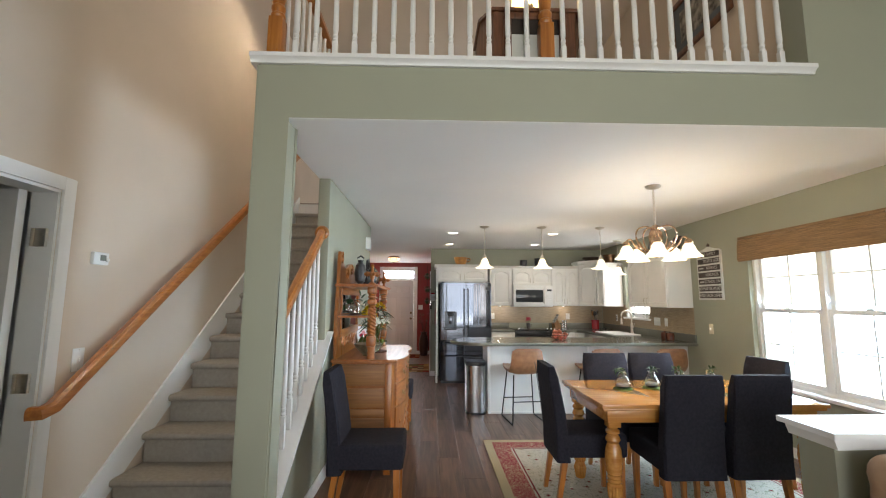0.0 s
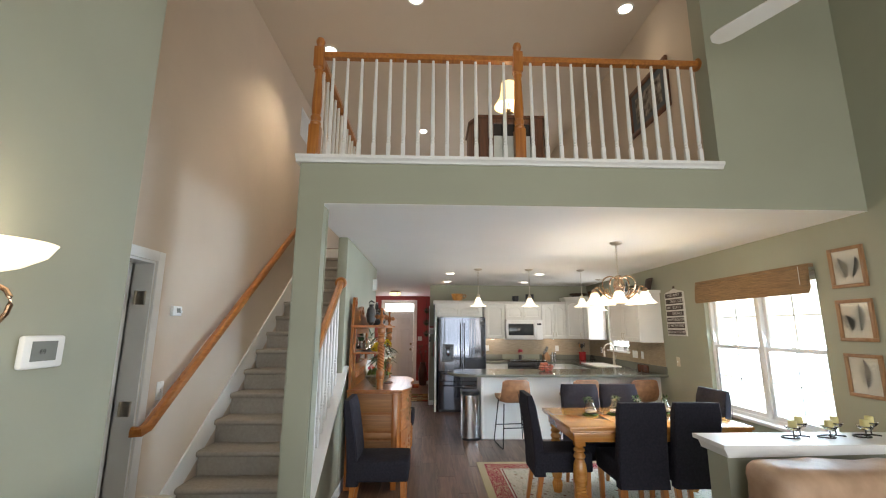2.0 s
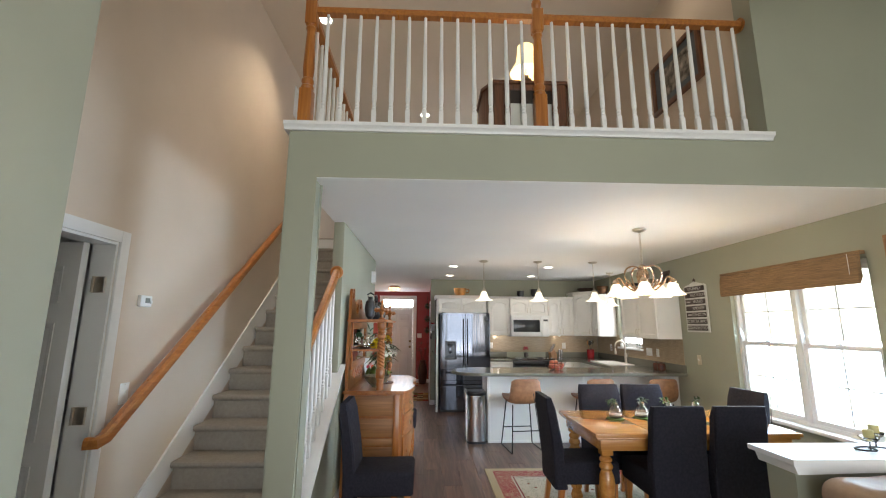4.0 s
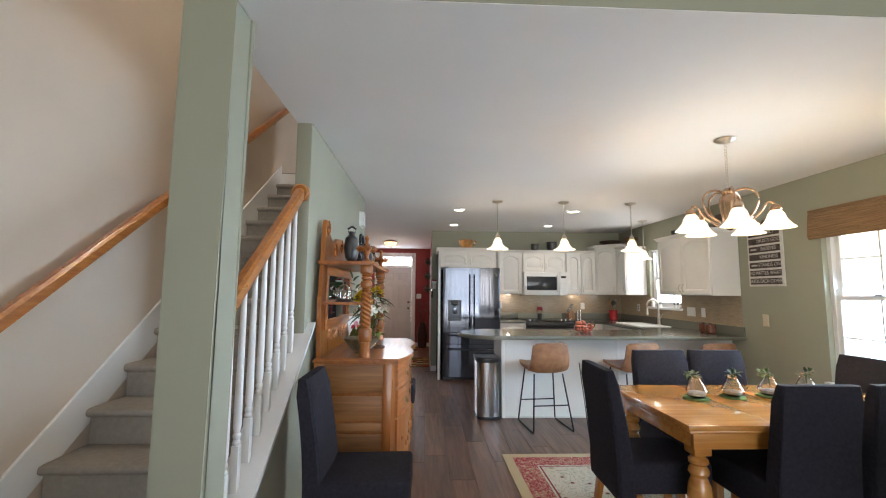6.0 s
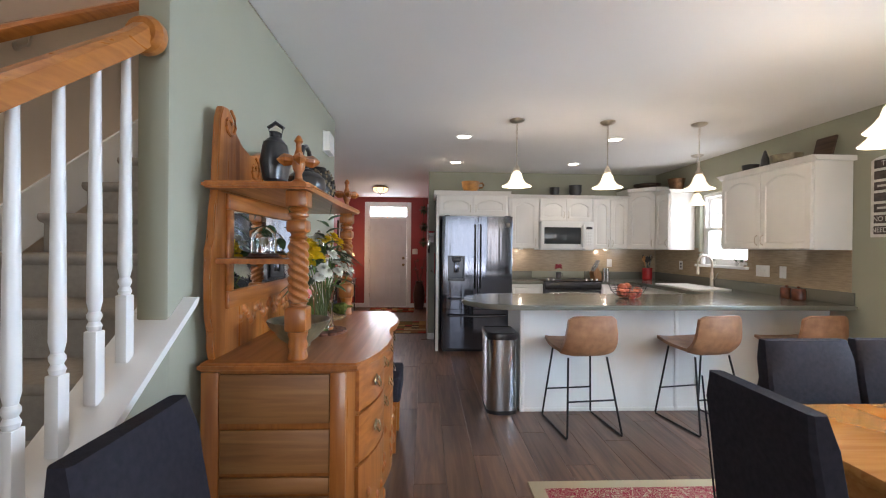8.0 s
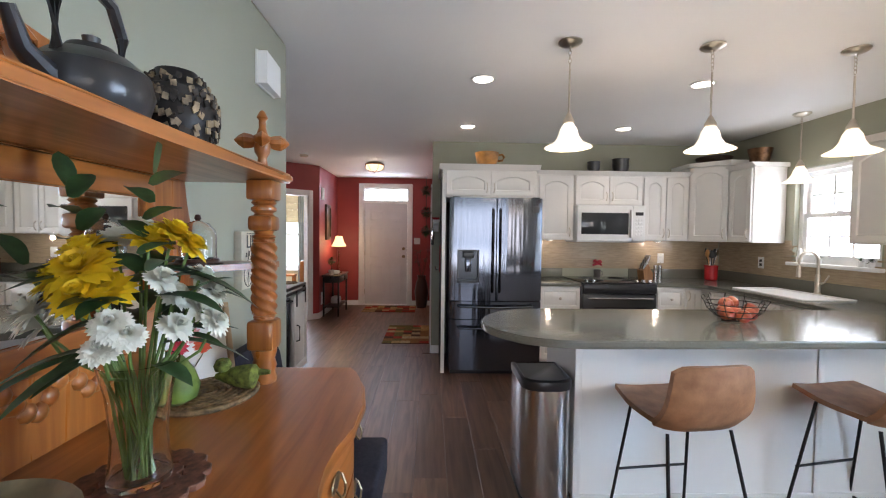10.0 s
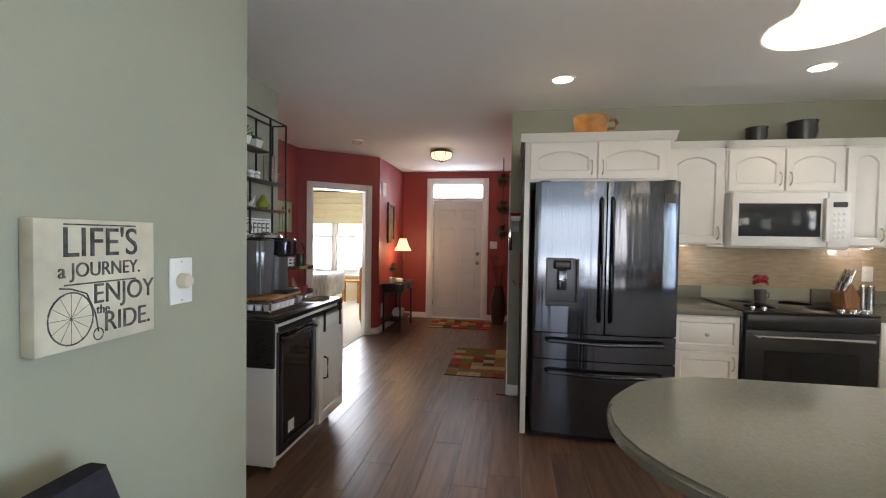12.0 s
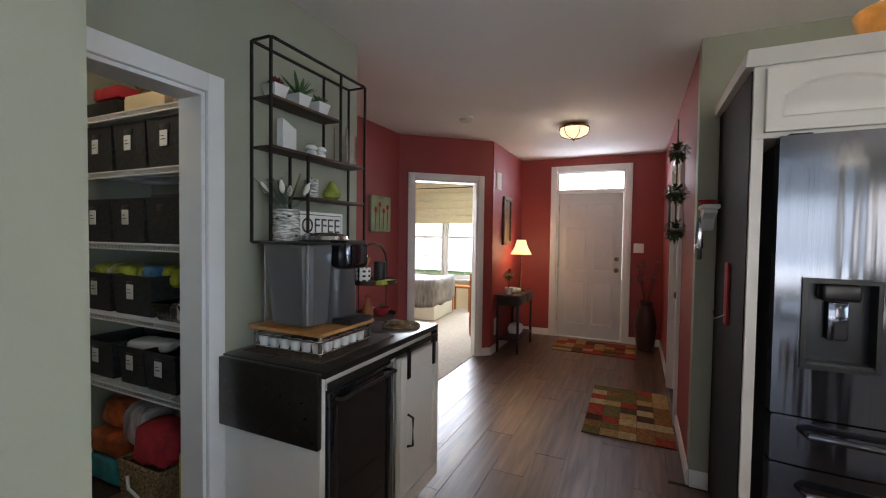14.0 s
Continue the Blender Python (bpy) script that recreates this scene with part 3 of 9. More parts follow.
def newel(x, y):
    t = box(-0.043, 0.043, -0.043, 0.043, 0, 0.30, bev=0.005)
    lathe(t, NEWEL, n=18)
    bx(t, -0.04, 0.04, -0.04, 0.04, 0.81, 0.99, bev=0.005)
    lathe(t, [(0.03, 0.99), (0.036, 1.0), (0.022, 1.01), (0.034, 1.03), (0.038, 1.05), (0.03, 1.075), (0.012, 1.088), (0.001, 1.09)], n=16)
    ob = part("newel_post", t, M_OAKZ, lr)
    ob.matrix_basis = pose(x, y, 2.815)


newel(0.215, YL), newel(1.855, YL)
rl = rail_bar(bmesh.new(), [(0.25, YL, RZ), (1.82, YL, RZ)])
rail_bar(rl, [(1.89, YL, RZ), (3.40, YL, RZ)])
rail_bar(rl, [(0.215, YL + 0.04, RZ), (0.215, 5.9, RZ)])
lathe(rl, [(0.001, 0), (0.055, 0.0), (0.05, 0.015), (0.001, 0.016)], (0, 0, 0), 16, Matrix.Translation((3.385, YL, RZ)) @ Matrix.Rotation(radians(90), 4, "Y"))
part("rail", rl, M_OAK, lr)
lbm = baluster_mesh(RZ - 0.02 - 2.815, 0.16)
for i in range(13):
    put("baluster", lbm, lr, pose(0.215 + 1.64 * (i + 1) / 14, YL, 2.815))
    put("baluster", lbm, lr, pose(1.855 + 1.53 * (i + 0.95) / 13.4, YL, 2.815))
for i in range(22):
    put("baluster", lbm, lr, pose(0.215, YL + 0.16 + i * 0.15, 2.785))
part("side_plate", box(0.17, 0.26, YL + 0.09, 5.95, LOFT, LOFT + 0.006), M_TRIM, lr)

# half wall behind the sofa, with its cap
hw = box(2.90, XR, 1.98, 2.16, 0, 0.83)
wall("wall_half", hw, M_GREEN, "low sage green half wall")
hc = bmesh.new()
prism(hc, [(2.85, 0.875), (XR, 0.875), (XR, 0.85), (2.85, 0.85)], "y", 1.92, 2.22)
prism(hc, [(2.868, 0.8498), (XR, 0.8498), (XR, 0.83), (2.885, 0.80), (2.885, 0.80)][:4], "y", 1.945, 2.195)
solid("half_wall_cap", hc, M_TRIM, "white moulded cap on the half wall", "trim", "structure")


# ---- kitchen ----
def arch_pts(x0, x1, z0, z1, rise, n=9):
    """An outline that starts at its lower left; rise lifts the top edge into an arch."""
    pts = [(x0, z0), (x1, z0)]
    for i in range(n + 1):
        u = 1 - i / n
        pts.append((x0 + (x1 - x0) * u, z1 - rise + rise * math.sin(math.pi * u) ** 0.8 if rise else z1))
    return pts


def panel_door(x0, x1, z0, z1, arch=0.0, rail=0.05):
    """A raised-panel door in the plane y = 0, its face towards -y."""
    bm = bmesh.new()
    n = 9
    o = arch_pts(x0, x1, z0, z1, 0, n)
    i1 = arch_pts(x0 + rail, x1 - rail, z0 + rail, z1 - rail, arch, n)
    i2 = arch_pts(x0 + rail + 0.008, x1 - rail - 0.008, z0 + rail + 0.008, z1 - rail - 0.008, arch, n)
    i3 = arch_pts(x0 + rail + 0.026, x1 - rail - 0.026, z0 + rail + 0.026, z1 - rail - 0.026, arch, n)
    rings = [[bm.verts.new((u, y, v)) for u, v in pts] for pts, y in ((o, 0.0), (o, -0.017), ([(a * 0.985 + 0.015 * (x0 + x1) / 2, b * 0.99 + 0.01 * (z0 + z1) / 2) for a, b in o], -0.020), (i1, -0.020), (i2, -0.010), (i3, -0.017))]
    k = len(o)
    for a, b in zip(rings, rings[1:]):
        for j in range(k):
            bm.faces.new((a[j], a[(j + 1) % k], b[(j + 1) % k], b[j]))
    bm.faces.new(rings[-1])
    bm.faces.new(rings[0][::-1])
    return bm


def pull(x, z, L=0.09):
    return tube(bmesh.new(), [(x, -0.018, z - L / 2), (x, -0.038, z - L / 2 + 0.012), (x, -0.045, z), (x, -0.038, z + L / 2 - 0.012), (x, -0.018, z + L / 2)], [0.006, 0.0045, 0.0045, 0.0045, 0.006], 8)


def knob(x, z):
    return lathe(bmesh.new(), [(0.008, 0.018), (0.006, 0.03), (0.014, 0.036), (0.015, 0.042), (0.008, 0.048), (0.001, 0.049)], (0, 0, 0), 14, Matrix.Translation((x, 0, z)) @ Matrix.Rotation(radians(90), 4, "X"))


def cabinet(name, label, m, w, d, z0, z1, doors=(), drawers=(), crown=0.0, toe=0.0, group="kitchen cabinets"):
    """A cabinet unit: doors (x0, x1, z0, z1, arch, pull x, pull z), drawers (x0, x1, z0, z1)."""
    c = thing(name, label, "cabinet", group=group)
    c.matrix_basis = m
    b = box(0, w, 0.001, d, z0 + toe, z1, bev=0.002)
    if toe:
        bx(b, 0.01, w - 0.01, 0.06, d, z0, z0 + toe)
    part("body", b, M_CAB, c)
    for x0, x1, a, bz, arch, px, pz in doors:
        dr = part("door", panel_door(x0, x1, a, bz, arch), M_CAB, c)
        part("handle", pull(px, pz), M_NICKEL, dr, "curved brushed nickel handle")
    for x0, x1, a, bz in drawers:
        dr = part("drawer_front", panel_door(x0, x1, a, bz, 0, 0.03), M_CAB, c)
        part("knob", knob((x0 + x1) / 2, (a + bz) / 2), M_NICKEL, dr, "round nickel knob")
    if crown:
        k = bmesh.new()
        prism(k, [(0.0, z1), (-0.012, z1), (-0.02, z1 + crown * 0.35), (-0.045, z1 + crown * 0.85), (-0.05, z1 + crown), (d, z1 + crown), (d, z1)], "x", -0.03, w + 0.03)
        part("crown", k, M_CAB, c)
    return c


UY = 8.06                                              # front of the upper cabinets
fr = cabinet("fridge_cabinet", "white raised-panel cabinet over the refrigerator", pose(1.25, 7.66, 0), 0.93, 0.70, 1.745, 2.015,
             [(0.035, 0.465, 1.765, 2.0, 0.045, 0.435, 1.84), (0.475, 0.905, 1.765, 2.0, 0.045, 0.505, 1.84)], crown=0.05)
part("side_panel", box(0.0, 0.035, 0.0, 0.70, 0, 1.744), M_CAB, fr)
part("chalk_panel", box(-0.004, -0.0005, 0.02, 0.70, 0.0, 2.01), mat("black_chalkboard", (0.012, 0.011, 0.010), 0.7, var=0.3, scale=5, spec=0.15), fr, "black chalkboard side panel")
cabinet("upper_cabinet", "white arched-panel wall cabinet beside the microwave", pose(2.27, UY, 0), 0.42, 0.30, 1.335, 2.04,
        [(0.035, 0.40, 1.345, 2.02, 0.05, 0.37, 1.42)], crown=0.04)
cabinet("upper_cabinet", "short white double wall cabinet above the microwave", pose(2.695, UY, 0), 0.745, 0.30, 1.715, 2.04,
        [(0.008, 0.368, 1.725, 2.02, 0.05, 0.34, 1.81), (0.376, 0.737, 1.725, 2.02, 0.05, 0.405, 1.81)], crown=0.04)
cabinet("upper_cabinet", "white double wall cabinet with arched panels", pose(3.445, UY, 0), 0.51, 0.30, 1.335, 2.04,
        [(0.008, 0.25, 1.345, 2.02, 0.05, 0.225, 1.42), (0.258, 0.50, 1.345, 2.02, 0.05, 0.285, 1.42)], crown=0.04)
# tall diagonal corner unit
co = thing("corner_cabinet", "tall white diagonal corner wall cabinet", "cabinet", group="kitchen cabinets")
ct = bmesh.new()
prism(ct, [(3.957, 8.06), (4.205, 7.765), (4.525, 7.765), (4.525, 8.365), (3.957, 8.365)], "z", 1.335, 2.13)
part("body", ct, M_CAB, co)
ct = bmesh.new()
prism(ct, [(3.93, 8.03), (4.18, 7.735), (4.525, 7.735), (4.525, 8.365), (3.93, 8.365)], "z", 2.13, 2.175)
part("crown", ct, M_CAB, co)
L = math.hypot(4.205 - 3.957, 8.06 - 7.765)
dd = part("door", panel_door(0.015, L - 0.015, 1.345, 2.115, 0.05), M_CAB, co)
dd.matrix_basis = pose(3.957, 8.06, 0, 0, 0, math.degrees(math.atan2(7.765 - 8.06, 4.205 - 3.957)))
part("handle", pull(L - 0.05, 1.42), M_NICKEL, dd, "curved brushed nickel handle")
cabinet("upper_cabinet", "narrow white wall cabinet beside the sink window", pose(4.205, 7.76, 0, 0, 0, -90), 0.31, 0.32, 1.335, 2.06,
        [(0.01, 0.30, 1.345, 2.045, 0.05, 0.27, 1.42)], crown=0.04)
cabinet("upper_cabinet", "white double wall cabinet with arched panels", pose(4.205, 6.515, 0, 0, 0, -90), 1.04, 0.32, 1.345, 2.06,
        [(0.012, 0.515, 1.355, 2.045, 0.06, 0.485, 1.43), (0.523, 1.028, 1.355, 2.045, 0.06, 0.553, 1.43)], crown=0.04)
# base units
BY = 7.755
cabinet("base_cabinet", "white base cabinet with drawer and door", pose(2.245, BY, 0), 0.425, 0.60, 0, 0.862, [(0.01, 0.415, 0.12, 0.62, 0.0, 0.38, 0.55)], [(0.01, 0.415, 0.64, 0.85)], toe=0.1)
cabinet("base_cabinet", "narrow white base cabinet with drawer", pose(3.455, BY, 0), 0.30, 0.60, 0, 0.862, [(0.01, 0.29, 0.12, 0.62, 0.0, 0.26, 0.55)], [(0.01, 0.29, 0.64, 0.85)], toe=0.1)
cabinet("base_cabinet", "white corner base cabinet", pose(3.76, BY, 0), 0.765, 0.60, 0, 0.862, [(0.01, 0.15, 0.12, 0.85, 0.0, 0.03, 0.78)], toe=0.1)
cabinet("base_cabinet", "white base cabinet under the sink", pose(3.93, 7.75, 0, 0, 0, -90), 1.5, 0.59, 0, 0.862,
        [(0.17, 0.55, 0.12, 0.62, 0.0, 0.2, 0.55), (0.57, 1.0, 0.12, 0.85, 0.0, 0.95, 0.78), (1.01, 1.46, 0.12, 0.85, 0.0, 1.06, 0.78)], [(0.17, 0.55, 0.64, 0.85)], toe=0.1)
# peninsula: white back panel, rounded quartz top
pen = thing("peninsula", "white panelled kitchen peninsula base", "counter base")
part("back_panel", box(1.895, 3.20, 5.66, 5.68, 0, 0.864), M_CAB, pen)
part("back_panel", box(3.204, 4.528, 5.66, 5.68, 0, 0.864), M_CAB, pen)
part("body", box(1.90, 4.528, 5.681, 6.20, 0.0, 0.862), M_CAB, pen)
part("trim_strip", box(1.893, 1.93, 5.652, 5.66, 0, 0.864, bev=0.003), M_CAB, pen)
part("trim_strip", box(3.185, 3.22, 5.652, 5.66, 0, 0.864, bev=0.003), M_CAB, pen)
part("kick_strip", box(1.93, 4.528, 5.653, 5.66, 0, 0.03, bev=0.002), M_CAB, pen)
CT0, CT1 = 0.866, 0.905
out = [(4.528, 5.43), (4.528, 8.365), (3.455, 8.365), (3.455, 7.73), (3.78, 7.73), (3.90, 7.61), (3.90, 6.23), (1.86, 6.23)]
out += [(1.86 + 0.44 * math.cos(a), 5.80 + (0.43 if math.sin(a) > 0 else 0.40) * math.sin(a)) for a in [radians(90 + 180 * i / 18) for i in range(1, 18)]]
out += [(1.86, 5.40)]
q = bmesh.new()
prism(q, out, "z", CT0, CT1)
bmesh.ops.bevel(q, geom=[e for e in q.edges if abs(e.verts[0].co.z - e.verts[1].co.z) < 1e-5], offset=0.010, segments=3, affect="EDGES")
top = thing("worktop", "polished grey green quartz worktop with a rounded end", "worktop")
part("slab", q, M_COUNTER, top)
part("slab", box(2.24, 2.672, 7.73, 8.365, CT0, CT1, bev=0.006), M_COUNTER, top)
part("upstand", box(2.20, 2.672, 8.345, 8.366, CT1, CT1 + 0.10, bev=0.003), M_COUNTER, top)
part("upstand", box(3.455, 4.51, 8.345, 8.366, CT1, CT1 + 0.10, bev=0.003), M_COUNTER, top)
part("upstand", box(4.508, 4.529, 5.45, 8.34, CT1, CT1 + 0.10, bev=0.003), M_COUNTER, top)

# thin strip mosaic on both walls
M_TILE = mat("beige_glass_strip_tile", (0.46, 0.365, 0.25), 0.12, var=0.13, scale=9, spec=0.6, stretch=(1, 1, 8), bump=0.06, bscale=30)
M_GROUT = mat("beige_grout", (0.44, 0.35, 0.26), 0.8, var=0.05)


def strips(name, m, w, z0, z1, label, skip=()):
    bm = bmesh.new()
    rng = random.Random(4)
    z = z0
    while z < z1 - 0.005:
        h = min(0.0155, z1 - z)
        x = -rng.random() * 0.15
        while x < w:
            L2 = 0.10 + 0.08 * rng.random()
            a, b2 = max(0, x) + 0.0012, min(w, x + L2) - 0.0012
            if b2 - a > 0.01 and not any(sx0 < (a + b2) / 2 < sx1 and sz0 < z < sz1 for sx0, sx1, sz0, sz1 in skip):
                t = 0.004 + rng.random() * 0.0018
                r = bmesh.ops.create_cube(bm, size=1.0)
                for v in r["verts"]:
                    v.co = Vector((a + (v.co.x + 0.5) * (b2 - a), -t * (0.5 - v.co.y) - 0.0005, z + 0.001 + (v.co.z + 0.5) * (h - 0.002)))
            x += L2
        z += h
    ob = solid(name, bm, M_TILE, label, "tile", "stuff")
    ob.matrix_basis = m
    gb2 = bmesh.new()
    if skip:
        sx0, sx1, sz0, sz1 = skip[0]
        bx(gb2, 0, sx0, -0.0025, 0, z0, z1), bx(gb2, sx1, w, -0.0025, 0, z0, z1), bx(gb2, sx0, sx1, -0.0025, 0, z0, sz0)
    else:
        bx(gb2, 0, w, -0.0025, 0, z0, z1)
    part("grout", gb2, M_GROUT, ob)
    return ob


strips("backsplash_tiles", pose(2.19, YK, 0), 2.33, CT1 + 0.10, 1.34, "glossy beige glass strip mosaic behind the stove")
strips("backsplash_tiles", pose(XR, 8.36, 0, 0, 0, -90), 2.88, CT1 + 0.10, 1.36, "glossy beige glass strip mosaic by the sink", skip=[(0.985, 1.795, 1.13, 2.0)])


# ---- refrigerator ----
def fridge():
    f = thing("refrigerator", "dark stainless french-door refrigerator with ice dispenser", "refrigerator", (1.322, 7.60, 0))
    W = 0.912
    part("body", box(0.004, W - 0.004, 0.07, 0.74, 0.03, 1.725, bev=0.006), mat("fridge_side_dark", (0.05, 0.05, 0.055), 0.4, 0.5), f)

    def front(x0, x1, z0, z1, soft=1):
        b = bmesh.new()
        n = 10
        pts = []
        for i in range(n + 1):
            u = i / n
            xx = x0 + (x1 - x0) * u
            g = xx / W * 2 - 1
            pts.append((xx, -0.012 + 0.022 * g * g))
        pts = [(x0, 0.068)] + pts + [(x1, 0.068)]
        if soft:
            pts[1], pts[-2] = (x0 + 0.004, pts[1][1] + 0.004), (x1 - 0.004, pts[-2][1] + 0.004)
        prism(b, pts[::-1], "z", z0, z1)
        if soft:
            bmesh.ops.bevel(b, geom=[e for e in b.edges if abs(e.verts[0].co.z - e.verts[1].co.z) < 1e-5], offset=0.004, segments=2, affect="EDGES")
        return b
    DX0, DX1, DZ0, DZ1 = 0.082, 0.292, 0.915, 1.23
    lb = front(0.002, DX0, 0.735, 1.74, 0)
    for xa, xb2, za, zb in ((DX1, W / 2 - 0.003, 0.735, 1.74), (DX0, DX1, 0.735, DZ0), (DX0, DX1, DZ1, 1.74)):
        merge(lb, front(xa, xb2, za, zb, 0))
    dl = part("door", lb, M_STEEL, f)
    dr = part("door", front(W / 2 + 0.003, W - 0.002, 0.735, 1.74), M_STEEL, f)
    d1 = part("drawer", front(0.002, W - 0.002, 0.555, 0.728), M_STEEL, f)
    d2 = part("drawer", front(0.002, W - 0.002, 0.05, 0.548), M_STEEL, f)
    for x, pd in ((W / 2 - 0.035, dl), (W / 2 + 0.035, dr)):
        part("handle", tube(bmesh.new(), [(x, -0.005, 0.82), (x, -0.045, 0.84), (x, -0.055, 1.2), (x, -0.045, 1.61), (x, -0.005, 1.63)], [0.012, 0.011, 0.011, 0.011, 0.012], 10), mat("dark_steel_handle", (0.05, 0.05, 0.055), 0.25, 0.9), pd, "long curved dark steel handle")
    for z, pd in ((0.685, d1), (0.475, d2)):
        part("handle", tube(bmesh.new(), [(0.09, 0.0, z + 0.005), (0.10, -0.045, z), (W / 2, -0.068, z - 0.008), (W - 0.10, -0.045, z), (W - 0.09, 0.0, z + 0.005)], 0.012, 10), M_STEEL, pd, "long bowed steel drawer handle")
    b = bmesh.new()
    for xa, xb2, za, zb in ((DX0 - 0.004, DX1 + 0.004, DZ1 - 0.014, DZ1 + 0.004), (DX0 - 0.004, DX1 + 0.004, DZ0 - 0.004, DZ0 + 0.012), (DX0 - 0.004, DX0 + 0.012, DZ0 + 0.012, DZ1 - 0.014), (DX1 - 0.012, DX1 + 0.004, DZ0 + 0.012, DZ1 - 0.014)):
        bx(b, xa, xb2, -0.008, 0.067, za, zb)
    disp = part("dispenser", b, M_BLACK, dl, "black framed ice and water dispenser")
    part("recess", box(DX0 + 0.012, DX1 - 0.012, 0.05, 0.067, DZ0 + 0.012, DZ1 - 0.014), mat("dispenser_grey", (0.055, 0.06, 0.07), 0.25, 0.6), disp)
    part("control_strip", box(DX0 + 0.05, DX1 - 0.05, -0.008, 0.05, DZ1 - 0.075, DZ1 - 0.015, bev=0.012, seg=3), M_BLACK, disp)
    part("paddle", box(DX0 + 0.075, DX1 - 0.075, 0.02, 0.032, DZ0 + 0.10, DZ1 - 0.08, bev=0.005), M_STEEL, disp)
    part("drip_tray", box(DX0 + 0.014, DX1 - 0.014, -0.004, 0.05, DZ0 + 0.0125, DZ0 + 0.022), mat("dispenser_tray", (0.06, 0.065, 0.07), 0.35, 0.6), disp)
    part("badge", box(W - 0.10, W - 0.04, -0.006, 0.004, 1.60, 1.66), M_BLACK, dr, "small black badge with pale bars")
    part("kick_grille", box(0.02, W - 0.02, 0.05, 0.08, 0.0, 0.048), M_BLACK, f)
    for x in (0.03, W - 0.10):
        part("hinge_cover", box(x, x + 0.07, 0.02, 0.12, 1.726, 1.75, bev=0.005), M_BLACK, f)
    return f


fridge()
tagged(solid("red_tray", box(1.62, 1.98, 7.70, 8.1, 1.7265, 1.742, bev=0.006), mat("dark_red_lacquer", (0.22, 0.02, 0.03), 0.3)), "flat dark red tray on top of the refrigerator", "tray")


def stove():
    s = thing("stove", "black slide-in electric range with steel handle", "stove", (2.675, 7.72, 0))
    W = 0.775
    part("body", box(0.0, W, 0.03, 0.635, 0.02, 0.895, bev=0.003), M_BLACK, s)
    part("cooktop", box(-0.002, W + 0.002, 0.0, 0.64, 0.896, 0.912, bev=0.004), mat("black_ceramic_glass", (0.012, 0.012, 0.013), 0.06, var=0.05), s)
    p = box(0.01, W - 0.01, -0.02, 0.03, 0.80, 0.893, bev=0.01)
    part("control_panel", p, M_BLACK, s)
    for x in (0.06, 0.13, W - 0.20, W - 0.13, W - 0.06):
        k = lathe(bmesh.new(), [(0.02, 0), (0.02, 0.018), (0.016, 0.026), (0.001, 0.027)], (0, 0, 0), 16, Matrix.Translation((x, 0.03, 0.913)))
        part("knob", k, M_STEEL2, s, "steel control knob")
    d = part("oven_door", box(0.01, W - 0.01, -0.012, 0.03, 0.20, 0.79, bev=0.005), M_BLACK, s)
    part("handle", tube(bmesh.new(), [(0.06, -0.01, 0.755), (0.07, -0.055, 0.755), (W - 0.07, -0.055, 0.755), (W - 0.06, -0.01, 0.755)], 0.011, 10), M_STEEL2, d, "straight steel oven handle")
    part("oven_window", box(0.12, W - 0.12, -0.015, -0.011, 0.32, 0.66), mat("dark_oven_glass", (0.02, 0.02, 0.022), 0.05), d)
    part("drawer", box(0.01, W - 0.01, -0.01, 0.03, 0.03, 0.19, bev=0.005), M_BLACK, s)
    for (x, y, r) in ((0.2, 0.2, 0.1), (0.57, 0.2, 0.085), (0.2, 0.46, 0.075), (0.57, 0.46, 0.1)):
        part("burner", lathe(bmesh.new(), [(r, 0.9122), (r, 0.9126), (r - 0.006, 0.9126), (r - 0.006, 0.9122)], (x, y, 0), 28), mat("burner_ring", (0.09, 0.09, 0.09), 0.3), s)
    return s


stove()


def microwave():
    m = thing("microwave", "white over-the-range microwave with dark window", "microwave", (2.70, 7.985, 1.315))
    W, Hh = 0.74, 0.395
    part("body", box(0, W, 0.02, 0.37, 0, Hh, bev=0.004), M_WHITE, m)
    d = part("door", box(0.002, 0.60, -0.012, 0.02, 0.012, Hh - 0.004, bev=0.008), M_WHITE, m)
    part("window", box(0.045, 0.555, -0.0145, -0.011, 0.085, 0.315, bev=0.001), mat("microwave_dark_glass", (0.03, 0.035, 0.04), 0.05, var=0.02), d)
    part("handle", box(0.565, 0.588, -0.05, -0.012, 0.05, 0.35, bev=0.008), M_WHITE, d)
    c = part("control_panel", box(0.603, W - 0.002, -0.012, 0.02, 0.012, Hh - 0.004, bev=0.006), M_WHITE, m)
    part("display", box(0.63, 0.715, -0.014, -0.011, 0.29, 0.325), M_BLACK, c)
    for i in range(5):
        for j in range(3):
            part("button", box(0.632 + j * 0.029, 0.654 + j * 0.029, -0.0145, -0.011, 0.235 - i * 0.04, 0.258 - i * 0.04, bev=0.002), M_TRIM, c)
    part("vent_strip", box(0.01, W - 0.01, 0.0, 0.02, Hh - 0.002, Hh + 0.006), M_WHITE, m)
    return m


microwave()

